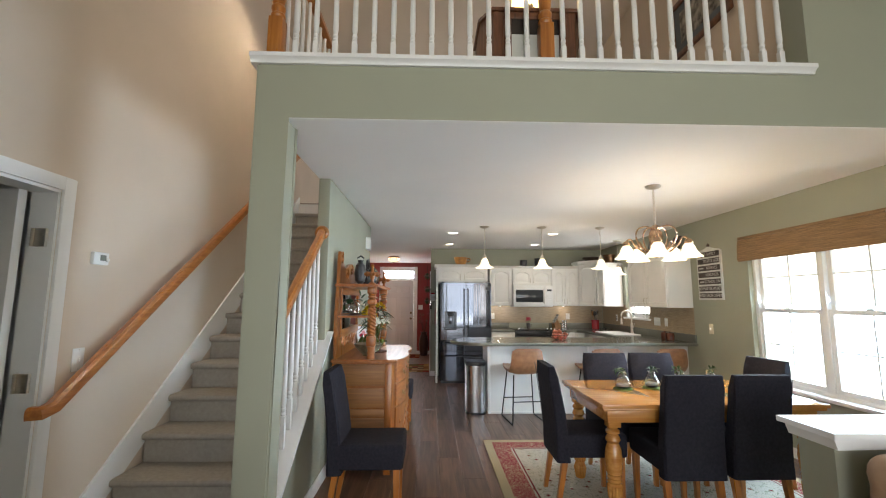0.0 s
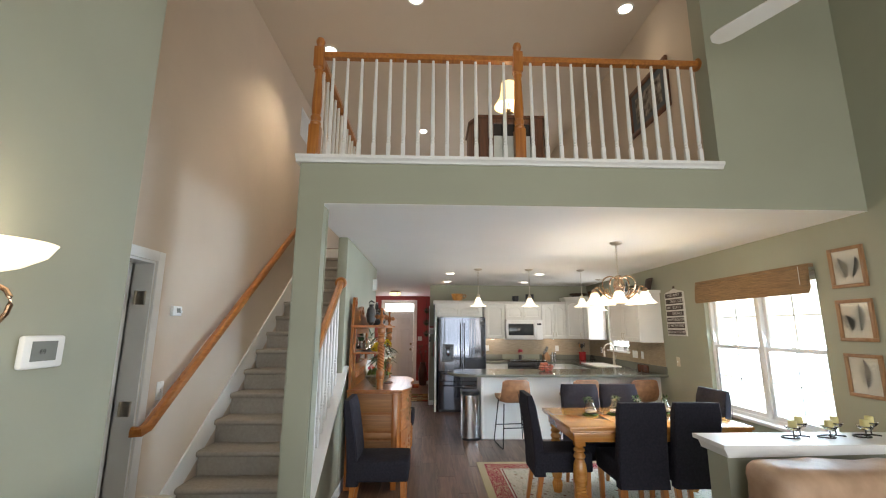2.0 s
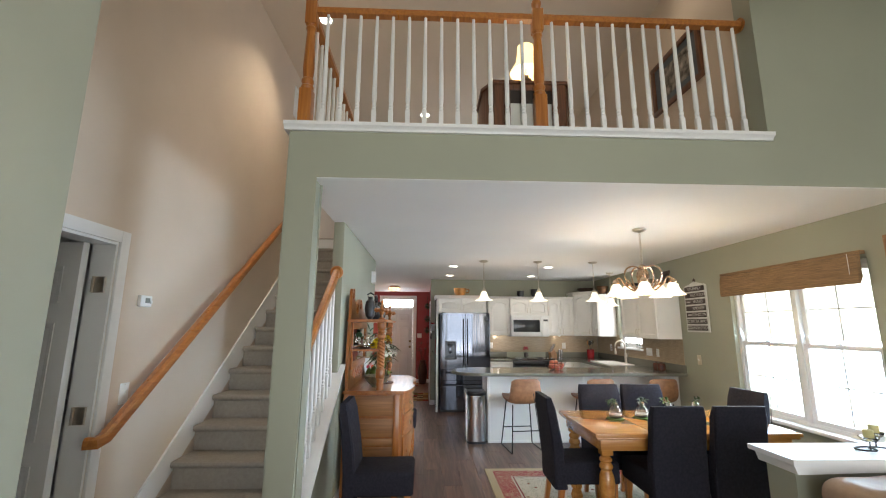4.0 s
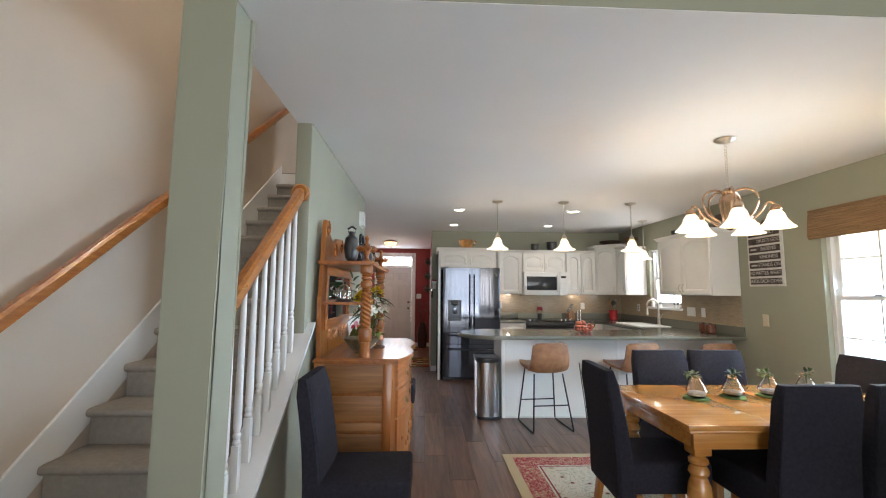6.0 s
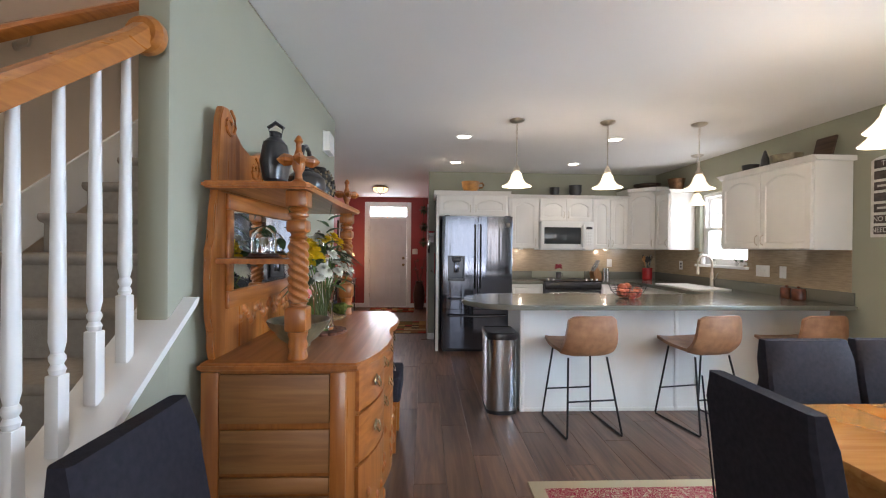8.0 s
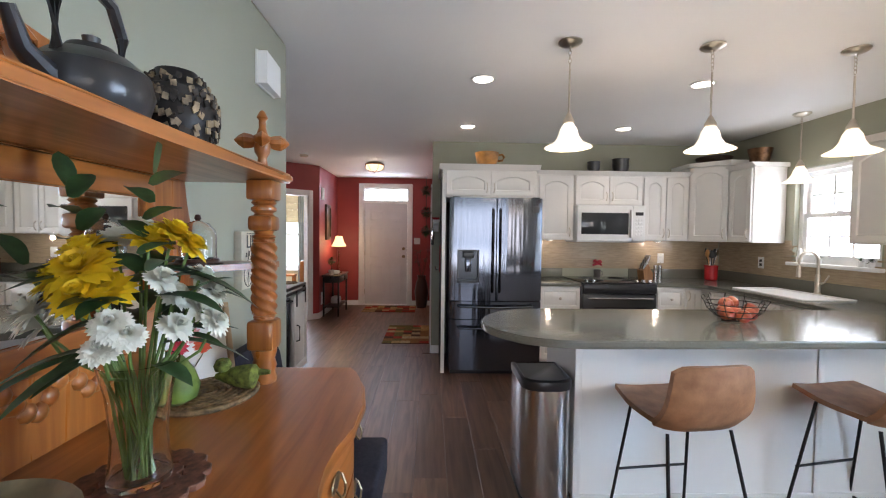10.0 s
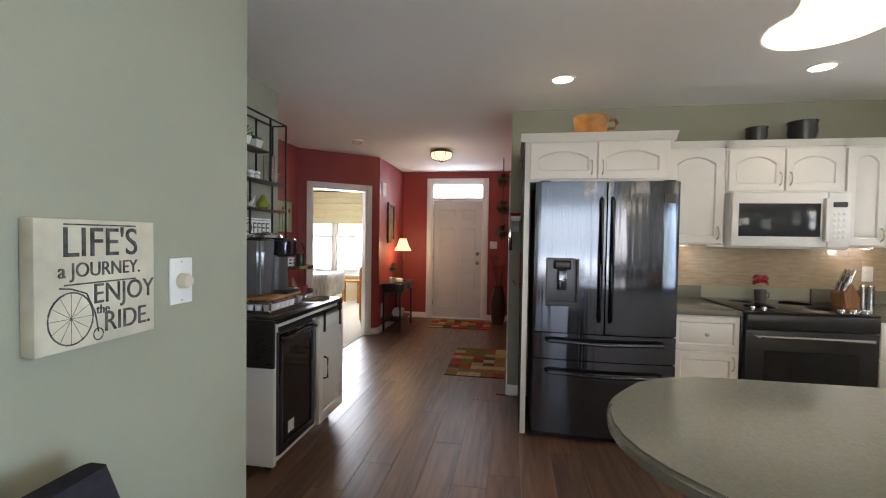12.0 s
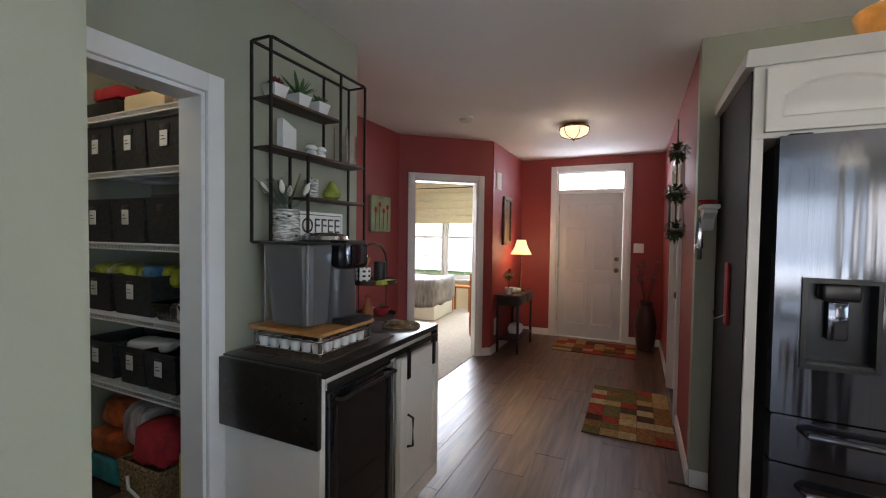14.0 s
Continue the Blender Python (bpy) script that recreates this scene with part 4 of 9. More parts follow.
# sink and tap
sk = thing("sink", "white undermount sink basin set in the worktop", "sink", (3.98, 6.62, 0))
b = bmesh.new()
for x0, x1, y0, y1 in ((0, 0.42, 0, 0.025), (0, 0.42, 0.74, 0.765), (0, 0.025, 0.025, 0.74), (0.395, 0.42, 0.025, 0.74)):
    bx(b, x0, x1, y0, y1, CT1, CT1 + 0.012, bev=0.004)
part("rim", b, M_WHITE, sk)
part("basin", box(0.02, 0.40, 0.02, 0.745, CT1 + 0.0005, CT1 + 0.003), M_WHITE, sk)
fa = thing("tap", "brushed nickel pull-down kitchen tap", "tap", (4.44, 7.0, CT1))
part("body", lathe(bmesh.new(), [(0.03, 0), (0.03, 0.008), (0.021, 0.014), (0.02, 0.16), (0.016, 0.17)], n=16), M_NICKEL, fa)
part("spout", tube(bmesh.new(), [(0, 0, 0.16), (0, 0, 0.28)] + [(-0.085 + 0.085 * math.cos(a), 0, 0.28 + 0.085 * math.sin(a)) for a in [radians(18 * i) for i in range(1, 11)]] + [(-0.17, 0, 0.23)], 0.012, 12), M_NICKEL, fa)
part("spray_head", lathe(bmesh.new(), [(0.013, 0.25), (0.017, 0.2), (0.018, 0.15), (0.012, 0.148)], (-0.17, 0, 0), 14), M_NICKEL, fa)
part("lever", tube(bmesh.new(), [(0.0, -0.02, 0.09), (0.0, -0.06, 0.11), (0.0, -0.10, 0.17)], [0.01, 0.007, 0.006], 8), M_NICKEL, fa)


# ---- dining area ----
def text(s, size, m, material, parent, name="lettering", extrude=0.0008, align="CENTER", wx=1.0):
    """Raised letters in the plane x, z, read from -y."""
    cu = bpy.data.curves.new(name, "FONT")
    cu.body, cu.size, cu.extrude, cu.align_x, cu.align_y = s, size, extrude, align, "CENTER"
    tmp = bpy.data.objects.new("tmp", cu)
    me = bpy.data.meshes.new_from_object(tmp)
    bpy.data.objects.remove(tmp)
    bpy.data.curves.remove(cu)
    me.transform(Matrix.Rotation(radians(90), 4, "X") @ Matrix.Diagonal((wx, 1, 1, 1)))
    me.materials.append(material)
    ob = new(name, me)
    ob.parent = parent
    ob.matrix_basis = m
    return ob


def rounded(bm, x0, x1, y0, y1, z0, z1, r, seg=3):
    return bx(bm, x0, x1, y0, y1, z0, z1, bev=r, seg=seg)


def dining_chair():
    """Fully covered dining chair: local back at y = 0, sitter faces +y."""
    c = thing("dining_chair", "charcoal fabric dining chair with oak legs", "chair", group="dining chairs")
    W = 0.40
    s = bmesh.new()
    rounded(s, -W / 2, W / 2, 0.06, 0.52, 0.33, 0.485, 0.022)
    for v in s.verts:
        v.co.z += 0.012 * (1 - (v.co.x / 0.21) ** 2) * (1 if v.co.z > 0.45 else 0) + 0.003 * noise.noise(v.co * 20)
    part("seat", s, M_FABRIC, c)
    b = bmesh.new()
    secs = []
    n = 9
    for i in range(n):
        u = i / (n - 1)
        z = 0.30 + 0.645 * u
        y = 0.075 - 0.02 * u - 0.075 * max(0, u - 0.25) ** 1.4
        w = W / 2 - 0.006 * u
        t = 0.048 - 0.014 * u
        if i == n - 1:
            w, t = w - 0.012, t - 0.012
        pts = []
        for dx, dy in ((-1, -0.7), (-0.94, -1), (-0.5, -1.02), (0, -1.03), (0.5, -1.02), (0.94, -1), (1, -0.7), (1, 0.7), (0.94, 1), (0.5, 1.05), (0, 1.08), (-0.5, 1.05), (-0.94, 1), (-1, 0.7)):
            k = Vector((dx * w, y + dy * t, z))
            k += Vector((noise.noise(k * 9), noise.noise(k * 9 + Vector((5, 0, 0))), 0)) * 0.0035
            pts.append(k)
        secs.append(pts)
    loop_sections(b, secs)
    part("backrest", b, M_FABRIC, c)
    part("seam", tube(bmesh.new(), [(-W / 2 + 0.004, 0.035, 0.42), (-W / 2 + 0.007, 0.0, 0.7), (-W / 2 + 0.01, -0.028, 0.925)], 0.0028, 6), M_FABRIC, c)
    for x in (-1, 1):
        for y0, y1, dy in ((0.07, 0.11, -0.06), (0.455, 0.50, 0.0)):
            l = bmesh.new()
            xx = x * (W / 2 - 0.03)
            secs = [[(xx + a * k, (y0 + y1) / 2 + bb * k + d, z) for a, bb in ((-1, -1), (1, -1), (1, 1), (-1, 1))] for z, k, d in ((0.0, 0.014, dy), (0.2, 0.018, dy * 0.4), (0.345, 0.021, 0))]
            loop_sections(l, secs)
            part("leg", l, M_OAKZ, c)
    return c


ch = dining_chair()
ch.matrix_basis = pose(2.83, 2.83, 0.012, 0, 0, 0)
for m in (pose(3.28, 2.84, 0.012, 0, 0, 1), pose(2.73, 3.99, 0.012, 0, 0, 181), pose(3.15, 4.0, 0.012, 0, 0, 178), pose(2.02, 3.36, 0.012, 0, 0, -91), pose(3.95, 3.62, 0.012, 0, 0, 96),
          pose(0.47, 3.19, 0.001, 0, 0, -90), pose(0.44, 5.16, 0.001, 0, 0, -90)):
    copy_thing(ch, m)


def turned_leg(h):
    b = box(-0.042, 0.042, -0.042, 0.042, h - 0.13, h, bev=0.004)
    prof = [(0.036, h - 0.13), (0.03, h - 0.14), (0.045, h - 0.155), (0.045, h - 0.17), (0.034, h - 0.18), (0.046, h - 0.20), (0.048, h - 0.215), (0.036, h - 0.235), (0.05, h - 0.27), (0.056, h - 0.33), (0.05, h - 0.42)]
    lathe(b, prof[::-1], n=24)
    ring = [(0.040 + 0.008 * (0.5 + 0.5 * math.sin(i * 1.57)), h - 0.42 - 0.006 * i) for i in range(14)]
    lathe(b, ring[::-1], n=20)
    reed = [(0.030, 0.0), (0.036, 0.01), (0.040, 0.04), (0.046, 0.075), (0.034, 0.115), (0.028, 0.125), (0.040, 0.13), (0.043, 0.15), (0.054, 0.24), (0.056, 0.27)]
    reed = [r for r in reed if r[1] < h - 0.51] + [(0.046, h - 0.50)]
    lathe(b, reed, n=56, lobes=14, wave=0.07)
    return b


tb = thing("dining_table", "golden oak dining table with turned legs", "table", (2.28, 2.93, 0.012))
TW, TD, TH = 1.52, 0.86, 0.742
for i, (a, b2) in enumerate(((0, 0.44), (0.442, 0.76), (0.762, 1.08), (1.082, TW))):
    t = box(a, b2, 0, TD, TH - 0.026, TH, bev=0.003)
    part("tabletop_leaf", t, M_TABLE, tb)
for x0, x1, y0, y1 in ((0.05, TW - 0.05, 0.05, 0.072), (0.05, TW - 0.05, TD - 0.072, TD - 0.05), (0.05, 0.072, 0.073, TD - 0.073), (TW - 0.072, TW - 0.05, 0.073, TD - 0.073)):
    part("apron", box(x0, x1, y0, y1, TH - 0.125, TH - 0.027, bev=0.003), M_TABLE, tb)
mo = bmesh.new()
for x0, x1, y0, y1 in ((0.012, TW - 0.012, 0.012, 0.05), (0.012, TW - 0.012, TD - 0.05, TD - 0.012), (0.012, 0.05, 0.05, TD - 0.05), (TW - 0.05, TW - 0.012, 0.05, TD - 0.05)):
    bx(mo, x0, x1, y0, y1, TH - 0.045, TH - 0.0265, bev=0.006)
part("moulding", mo, M_TABLE, tb)
lgm = mesh_of("leg", turned_leg(TH - 0.03), M_TABLE)
for x in (0.10, TW - 0.10):
    for y in (0.10, TD - 0.10):
        put("leg", lgm, tb, pose(x, y, 0))

M_LEAF = mat("succulent_green", (0.09, 0.16, 0.05), 0.6, var=0.3, scale=30)
M_LEAF2 = mat("dark_leaf", (0.035, 0.08, 0.025), 0.45, var=0.3, scale=30)
M_PEB = mat("white_pebbles", (0.7, 0.68, 0.62), 0.6, var=0.2, scale=60)
M_FELT = mat("green_felt_coaster", (0.12, 0.20, 0.05), 0.95, var=0.2, scale=60, bump=0.5, bscale=300)


def leaf(bm, base, d, L, w, droop=0.2, n=4):
    """A bent, pointed leaf with a fold."""
    d = Vector(d).normalized()
    s = d.cross(Vector((0, 0, 1)))
    s = s.normalized() if s.length > 1e-3 else Vector((1, 0, 0))
    rows = []
    for i in range(n + 1):
        u = i / n
        c = Vector(base) + d * L * u + Vector((0, 0, -droop * L * u * u))
        ww = w * math.sin(math.pi * (0.12 + 0.88 * u) * 0.98) ** 0.8 * 0.5 if i < n else 0.0005
        rows.append((bm.verts.new(c - s * ww + Vector((0, 0, ww * 0.3))), bm.verts.new(c), bm.verts.new(c + s * ww + Vector((0, 0, ww * 0.3)))))
    for a, b in zip(rows, rows[1:]):
        bm.faces.new((a[0], a[1], b[1], b[0]))
        bm.faces.new((a[1], a[2], b[2], b[1]))
    return bm


def plant_ball(bm, c, r, n, L, w, seed, up=0.3):
    rng = random.Random(seed)
    for _ in range(n):
        d = Vector((rng.gauss(0, 1), rng.gauss(0, 1), rng.gauss(up, 0.8))).normalized()
        leaf(bm, Vector(c) + d * r * rng.uniform(0.2, 1), d, L * rng.uniform(0.7, 1.2), w, 0.25, 3)
    return bm


for i, (x, y) in enumerate(((2.64, 3.42), (2.88, 3.45), (3.12, 3.47), (3.38, 3.50))):
    co = solid("coaster", lathe(bmesh.new(), [(0.068, 0.0), (0.07, 0.004), (0.066, 0.009), (0.001, 0.009)], n=20, lobes=5, wave=0.06), M_FELT, "round green felt coaster on the dining table", "coaster", group="table coasters")
    co.matrix_basis = pose(x, y, TH + 0.0125)
    v = thing("terrarium_vase", "small clear glass bulb vase with succulent", "vase", (x, y, TH + 0.022), group="succulent vases")
    g = lathe(bmesh.new(), [(0.03, 0), (0.052, 0.012), (0.058, 0.035), (0.045, 0.065), (0.028, 0.095), (0.024, 0.11), (0.027, 0.115), (0.0235, 0.113), (0.025, 0.095), (0.042, 0.065), (0.054, 0.035), (0.048, 0.014), (0.028, 0.004)], n=22)
    part("glass_bulb", g, M_GLASS, v)
    part("pebbles", lathe(bmesh.new(), [(0.026, 0.005), (0.046, 0.014), (0.05, 0.028), (0.03, 0.034), (0.001, 0.036)], n=18), M_PEB, v)
    part("succulent", plant_ball(bmesh.new(), (0.0 if i % 2 else -0.01, 0, 0.125), 0.016, 22, 0.035, 0.014, i, 0.6), M_LEAF if i % 2 == 0 else M_LEAF2, v)
    part("succulent", plant_ball(bmesh.new(), (-0.045 if i % 2 == 0 else 0.03, 0.0, 0.13), 0.012, 14, 0.028, 0.013, i + 9, 0.6), M_LEAF, v)
    part("stem", tube(bmesh.new(), [(0, 0, 0.03), (0.004, 0, 0.08), (0, 0, 0.125)], 0.003, 6), M_LEAF, v)


# ---- patterned rug ----
def rug_mat():
    """Cream ground, wine border with scrolls, scattered flowers: set by the rug's own axes."""
    m = bpy.data.materials.new("floral_wool_rug")
    m.use_nodes = True
    nt = m.node_tree
    N, K = nt.nodes.new, nt.links.new
    p = nt.nodes["Principled BSDF"]
    tc = N("ShaderNodeTexCoord")
    sep = N("ShaderNodeSeparateXYZ")
    K(tc.outputs["Object"], sep.inputs[0])

    def mth(op, a, b=None):
        x = N("ShaderNodeMath")
        x.operation = op
        for i, v in enumerate((a, b)):
            if v is None:
                continue
            if isinstance(v, (int, float)):
                x.inputs[i].default_value = v
            else:
                K(v, x.inputs[i])
        return x.outputs[0]
    ex = mth("SUBTRACT", 1.22, mth("ABSOLUTE", sep.outputs["X"]))
    ey = mth("SUBTRACT", 1.12, mth("ABSOLUTE", sep.outputs["Y"]))
    e = mth("MINIMUM", ex, ey)
    inb = mth("MULTIPLY", mth("GREATER_THAN", e, 0.075), mth("LESS_THAN", e, 0.235))
    line = mth("MULTIPLY", mth("GREATER_THAN", e, 0.25), mth("LESS_THAN", e, 0.262))
    wv = N("ShaderNodeTexVoronoi")
    wv.inputs["Scale"].default_value = 9.0
    K(tc.outputs["Object"], wv.inputs["Vector"])
    nz = N("ShaderNodeTexNoise")
    nz.inputs["Scale"].default_value = 14
    nz.inputs["Distortion"].default_value = 2.2
    K(tc.outputs["Object"], nz.inputs["Vector"])
    scroll = mth("LESS_THAN", mth("ABSOLUTE", mth("SUBTRACT", mth("FRACT", mth("MULTIPLY", wv.outputs["Distance"], 26)), 0.5)), 0.10)
    scroll2 = mth("LESS_THAN", mth("ABSOLUTE", mth("SUBTRACT", nz.outputs["Fac"], 0.5)), 0.022)
    fl = N("ShaderNodeTexVoronoi")
    fl.inputs["Scale"].default_value = 10.5
    K(tc.outputs["Object"], fl.inputs["Vector"])
    flower = mth("LESS_THAN", fl.outputs["Distance"], 0.20)
    heart = mth("LESS_THAN", fl.outputs["Distance"], 0.12)

    def mix(f, a, b):
        x = N("ShaderNodeMix")
        x.data_type = "RGBA"
        K(f, x.inputs["Factor"])
        for k, v in (("A", a), ("B", b)):
            s = [i for i in x.inputs if i.name == k and i.type == "RGBA"][0]
            if isinstance(v, tuple):
                s.default_value = (*v, 1)
            else:
                K(v, s)
        return [o for o in x.outputs if o.type == "RGBA"][0]
    field = mix(scroll2, (0.52, 0.49, 0.42), (0.27, 0.29, 0.22))
    field = mix(flower, field, (0.33, 0.30, 0.22))
    field = mix(heart, field, (0.19, 0.02, 0.035))
    border = mix(scroll, (0.27, 0.018, 0.045), (0.46, 0.38, 0.26))
    border = mix(scroll2, border, (0.48, 0.40, 0.27))
    c = mix(inb, field, border)
    outer = mth("LESS_THAN", e, 0.075)
    c = mix(outer, c, (0.44, 0.38, 0.25))
    c = mix(line, c, (0.20, 0.03, 0.04))
    K(c, p.inputs["Base Color"])
    p.inputs["Roughness"].default_value = 0.95
    p.inputs["Specular IOR Level"].default_value = 0.1
    b = N("ShaderNodeBump")
    n2 = N("ShaderNodeTexNoise")
    n2.inputs["Scale"].default_value = 500
    b.inputs["Strength"].default_value, b.inputs["Distance"].default_value = 0.6, 0.003
    K(n2.outputs["Fac"], b.inputs["Height"])
    K(b.outputs["Normal"], p.inputs["Normal"])
    return m


rg = solid("area_rug", box(-1.22, 1.22, -1.12, 1.12, 0.0, 0.011, bev=0.004), rug_mat(), "cream floral area rug with wine red border", "rug")
rg.matrix_basis = pose(2.925, 3.495, 0.0005)


# ---- bar stools, bin ----
def bar_stool():
    s = thing("bar_stool", "tan leather bar stool on black wire legs", "bar stool", group="bar stools")
    b = bmesh.new()
    secs = []
    n = 16
    for i in range(n):
        u = i / (n - 1)
        if u < 0.5:
            k = u / 0.5
            y, z, w = 0.42 - 0.36 * k, 0.605 - 0.06 * k, 0.185 + 0.02 * math.sin(k * math.pi)
        else:
            k = (u - 0.5) / 0.5
            y, z, w = 0.06 - 0.10 * k - 0.03 * math.sin(k * math.pi), 0.545 + 0.315 * k - 0.03 * math.sin(k * math.pi), 0.21 - 0.03 * k * k
        secs.append((y, z, w, u))
    m = 10
    ring_top, ring_bot = [], []
    for y, z, w, u in secs:
        row = []
        for j in range(m + 1):
            v = j / m * 2 - 1
            cup = 0.035 * abs(v) ** 3
            wob = w * (1 - 0.0)
            low = max(0.0, 1 - abs(u - 0.52) / 0.3)
            row.append(Vector((v * wob, y + (cup if u > 0.5 else cup * 0.2), z + 0.022 * low * abs(v) ** 4 + (cup * 0.25 if u <= 0.5 else -0.03 * abs(v) ** 8 * (u - 0.5) * 2))))
        ring_top.append(row)
    for side in (0, 1):
        verts = []
        for r, row in enumerate(ring_top):
            nxt, prv = ring_top[min(r + 1, n - 1)][m // 2], ring_top[max(r - 1, 0)][m // 2]
            t = (nxt - prv).normalized()
            nrm = Vector((0, t.z, -t.y)) * (0.024 if side else 0)
            verts.append([b.verts.new(p + nrm) for p in row])
        ring_bot.append(verts)
    A, B = ring_bot
    for V, flip in ((A, False), (B, True)):
        for r in range(n - 1):
            for j in range(m):
                f = (V[r][j], V[r][j + 1], V[r + 1][j + 1], V[r + 1][j])
                b.faces.new(f[::-1] if flip else f)
    for r in range(n - 1):
        b.faces.new((A[r][0], A[r + 1][0], B[r + 1][0], B[r][0]))
        b.faces.new((A[r][m], B[r][m], B[r + 1][m], A[r + 1][m]))
    for j in range(m):
        b.faces.new((A[0][j], B[0][j], B[0][j + 1], A[0][j + 1]))
        b.faces.new((A[n - 1][j], A[n - 1][j + 1], B[n - 1][j + 1], B[n - 1][j]))
    part("seat_shell", b, M_LEATHER, s)
    for x in (-1, 1):
        part("leg", tube(bmesh.new(), [(x * 0.15, 0.07, 0.545), (x * 0.205, -0.045, 0.02), (x * 0.207, -0.04, 0.008), (x * 0.207, 0.40, 0.008), (x * 0.205, 0.41, 0.02), (x * 0.155, 0.33, 0.572)], 0.0075, 8), M_BLACKM, s)
    part("footrest", tube(bmesh.new(), [(-0.19, 0.385, 0.22), (0.19, 0.385, 0.22)], 0.0065, 8), M_BLACKM, s)
    part("footrest", tube(bmesh.new(), [(-0.178, -0.0, 0.25), (0.178, 0.0, 0.25)], 0.0065, 8), M_BLACKM, s)
    part("seat_bar", tube(bmesh.new(), [(-0.155, 0.08, 0.575), (0.155, 0.08, 0.575)], 0.0065, 8), M_BLACKM, s)
    return s


bs = bar_stool()
bs.matrix_basis = pose(2.31, 5.20, 0, 0, 0, 6)
copy_thing(bs, pose(3.27, 5.23, 0, 0, 0, 10))
copy_thing(bs, pose(4.08, 5.24, 0, 0, 0, 4))

bn = thing("waste_bin", "slim brushed steel waste bin with black lid", "bin", (1.745, 5.76, 0))
o = [(-0.125, 0.165), (-0.125, -0.11), (-0.10, -0.15), (-0.05, -0.172), (0.05, -0.172), (0.10, -0.15), (0.125, -0.11), (0.125, 0.165)]
b = bmesh.new()
prism(b, o, "z", 0.03, 0.60)
part("body", b, M_STEEL2, bn)
b = bmesh.new()
prism(b, [(x * 1.02, y * 1.02) for x, y in o], "z", 0.0, 0.03)
part("base", b, M_BLACK, bn)
b = bmesh.new()
loop_sections(b, [[(x * k, y * k, z) for x, y in o] for z, k in ((0.60, 1.03), (0.625, 1.05), (0.645, 1.03), (0.652, 0.93), (0.646, 0.88))])
part("lid", b, M_BLACK, bn, "black plastic lid")


# ---- lamps ----
def bell(r, h, thick=0.004):
    """A fluted bell shade, open below, hung from z = 0."""
    o = [(0.02, 0), (0.028, -0.006), (0.045, -0.03 * h / 0.12), (0.055, -0.065 * h / 0.12), (0.075, -0.095 * h / 0.12), (r, -h), (r + 0.003, -h - 0.004)]
    i = [(max(0.004, a - thick), z - (0.003 if k == 0 else 0)) for k, (a, z) in enumerate(o)][::-1]
    return o + i


def pendant(x, y, zb, r=0.125, power=3.8):
    p = thing("pendant_lamp", "brushed nickel pendant lamp with frosted bell shade", "pendant lamp", (x, y, 0), group="kitchen pendants")
    part("canopy", lathe(bmesh.new(), [(0.065, H - 0.001), (0.065, H - 0.008), (0.05, H - 0.02), (0.02, H - 0.028), (0.012, H - 0.03)], n=20), M_NICKEL, p)
    ch = bmesh.new()
    for i in range(5):
        z = H - 0.038 - i * 0.022
        ring = [(0.008 * math.cos(a) * (1 if i % 2 else 0), 0.008 * math.cos(a) * (0 if i % 2 else 1), z + 0.014 * math.sin(a)) for a in [radians(30 * k) for k in range(12)]]
        tube(ch, ring, 0.0022, 5, closed=True)
    part("chain", ch, M_NICKEL, p)
    part("rod", tube(bmesh.new(), [(0, 0, H - 0.145), (0, 0, zb + 0.165)], 0.0055, 8), M_NICKEL, p)
    part("socket", lathe(bmesh.new(), [(0.008, zb + 0.19), (0.014, zb + 0.18), (0.02, zb + 0.165), (0.03, zb + 0.15), (0.032, zb + 0.135), (0.02, zb + 0.128)], n=16), M_NICKEL, p)
    sh = part("shade", lathe(bmesh.new(), bell(r, 0.13), (0, 0, zb + 0.135), 28), M_SHADE, p, "lit frosted glass bell shade")
    sh.visible_shadow = False
    bulb("pendant_bulb", (x, y, zb + 0.05), power)
    return p


for x in (1.89, 2.685, 3.50):
    pendant(x, 5.84, 1.865)
pendant(4.27, 7.03, 1.86, 0.115, 1.5)

cd = thing("chandelier", "brushed bronze five-arm chandelier with bell shades", "chandelier", (3.12, 3.71, 0))
M_BRONZE = mat("antique_copper_nickel", (0.50, 0.33, 0.21), 0.26, 1.0, var=0.1, scale=40)
part("canopy", lathe(bmesh.new(), [(0.065, H - 0.001), (0.067, H - 0.01), (0.05, H - 0.024), (0.02, H - 0.032), (0.01, H - 0.036)], n=22), M_NICKEL, cd)
chn = bmesh.new()
for i in range(15):
    z = H - 0.045 - i * 0.021
    tube(chn, [(0.009 * math.cos(a) * (i % 2), 0.009 * math.cos(a) * (1 - i % 2), z + 0.015 * math.sin(a)) for a in [radians(30 * k) for k in range(12)]], 0.0025, 5, closed=True)
part("chain", chn, M_NICKEL, cd)
part("hub", lathe(bmesh.new(), [(0.012, 2.09), (0.03, 2.08), (0.045, 2.06), (0.035, 2.045), (0.05, 2.02), (0.055, 1.98), (0.038, 1.86), (0.05, 1.845), (0.055, 1.83), (0.03, 1.815), (0.015, 1.80), (0.001, 1.795)], n=24, lobes=12, wave=0.05), M_BRONZE, cd)
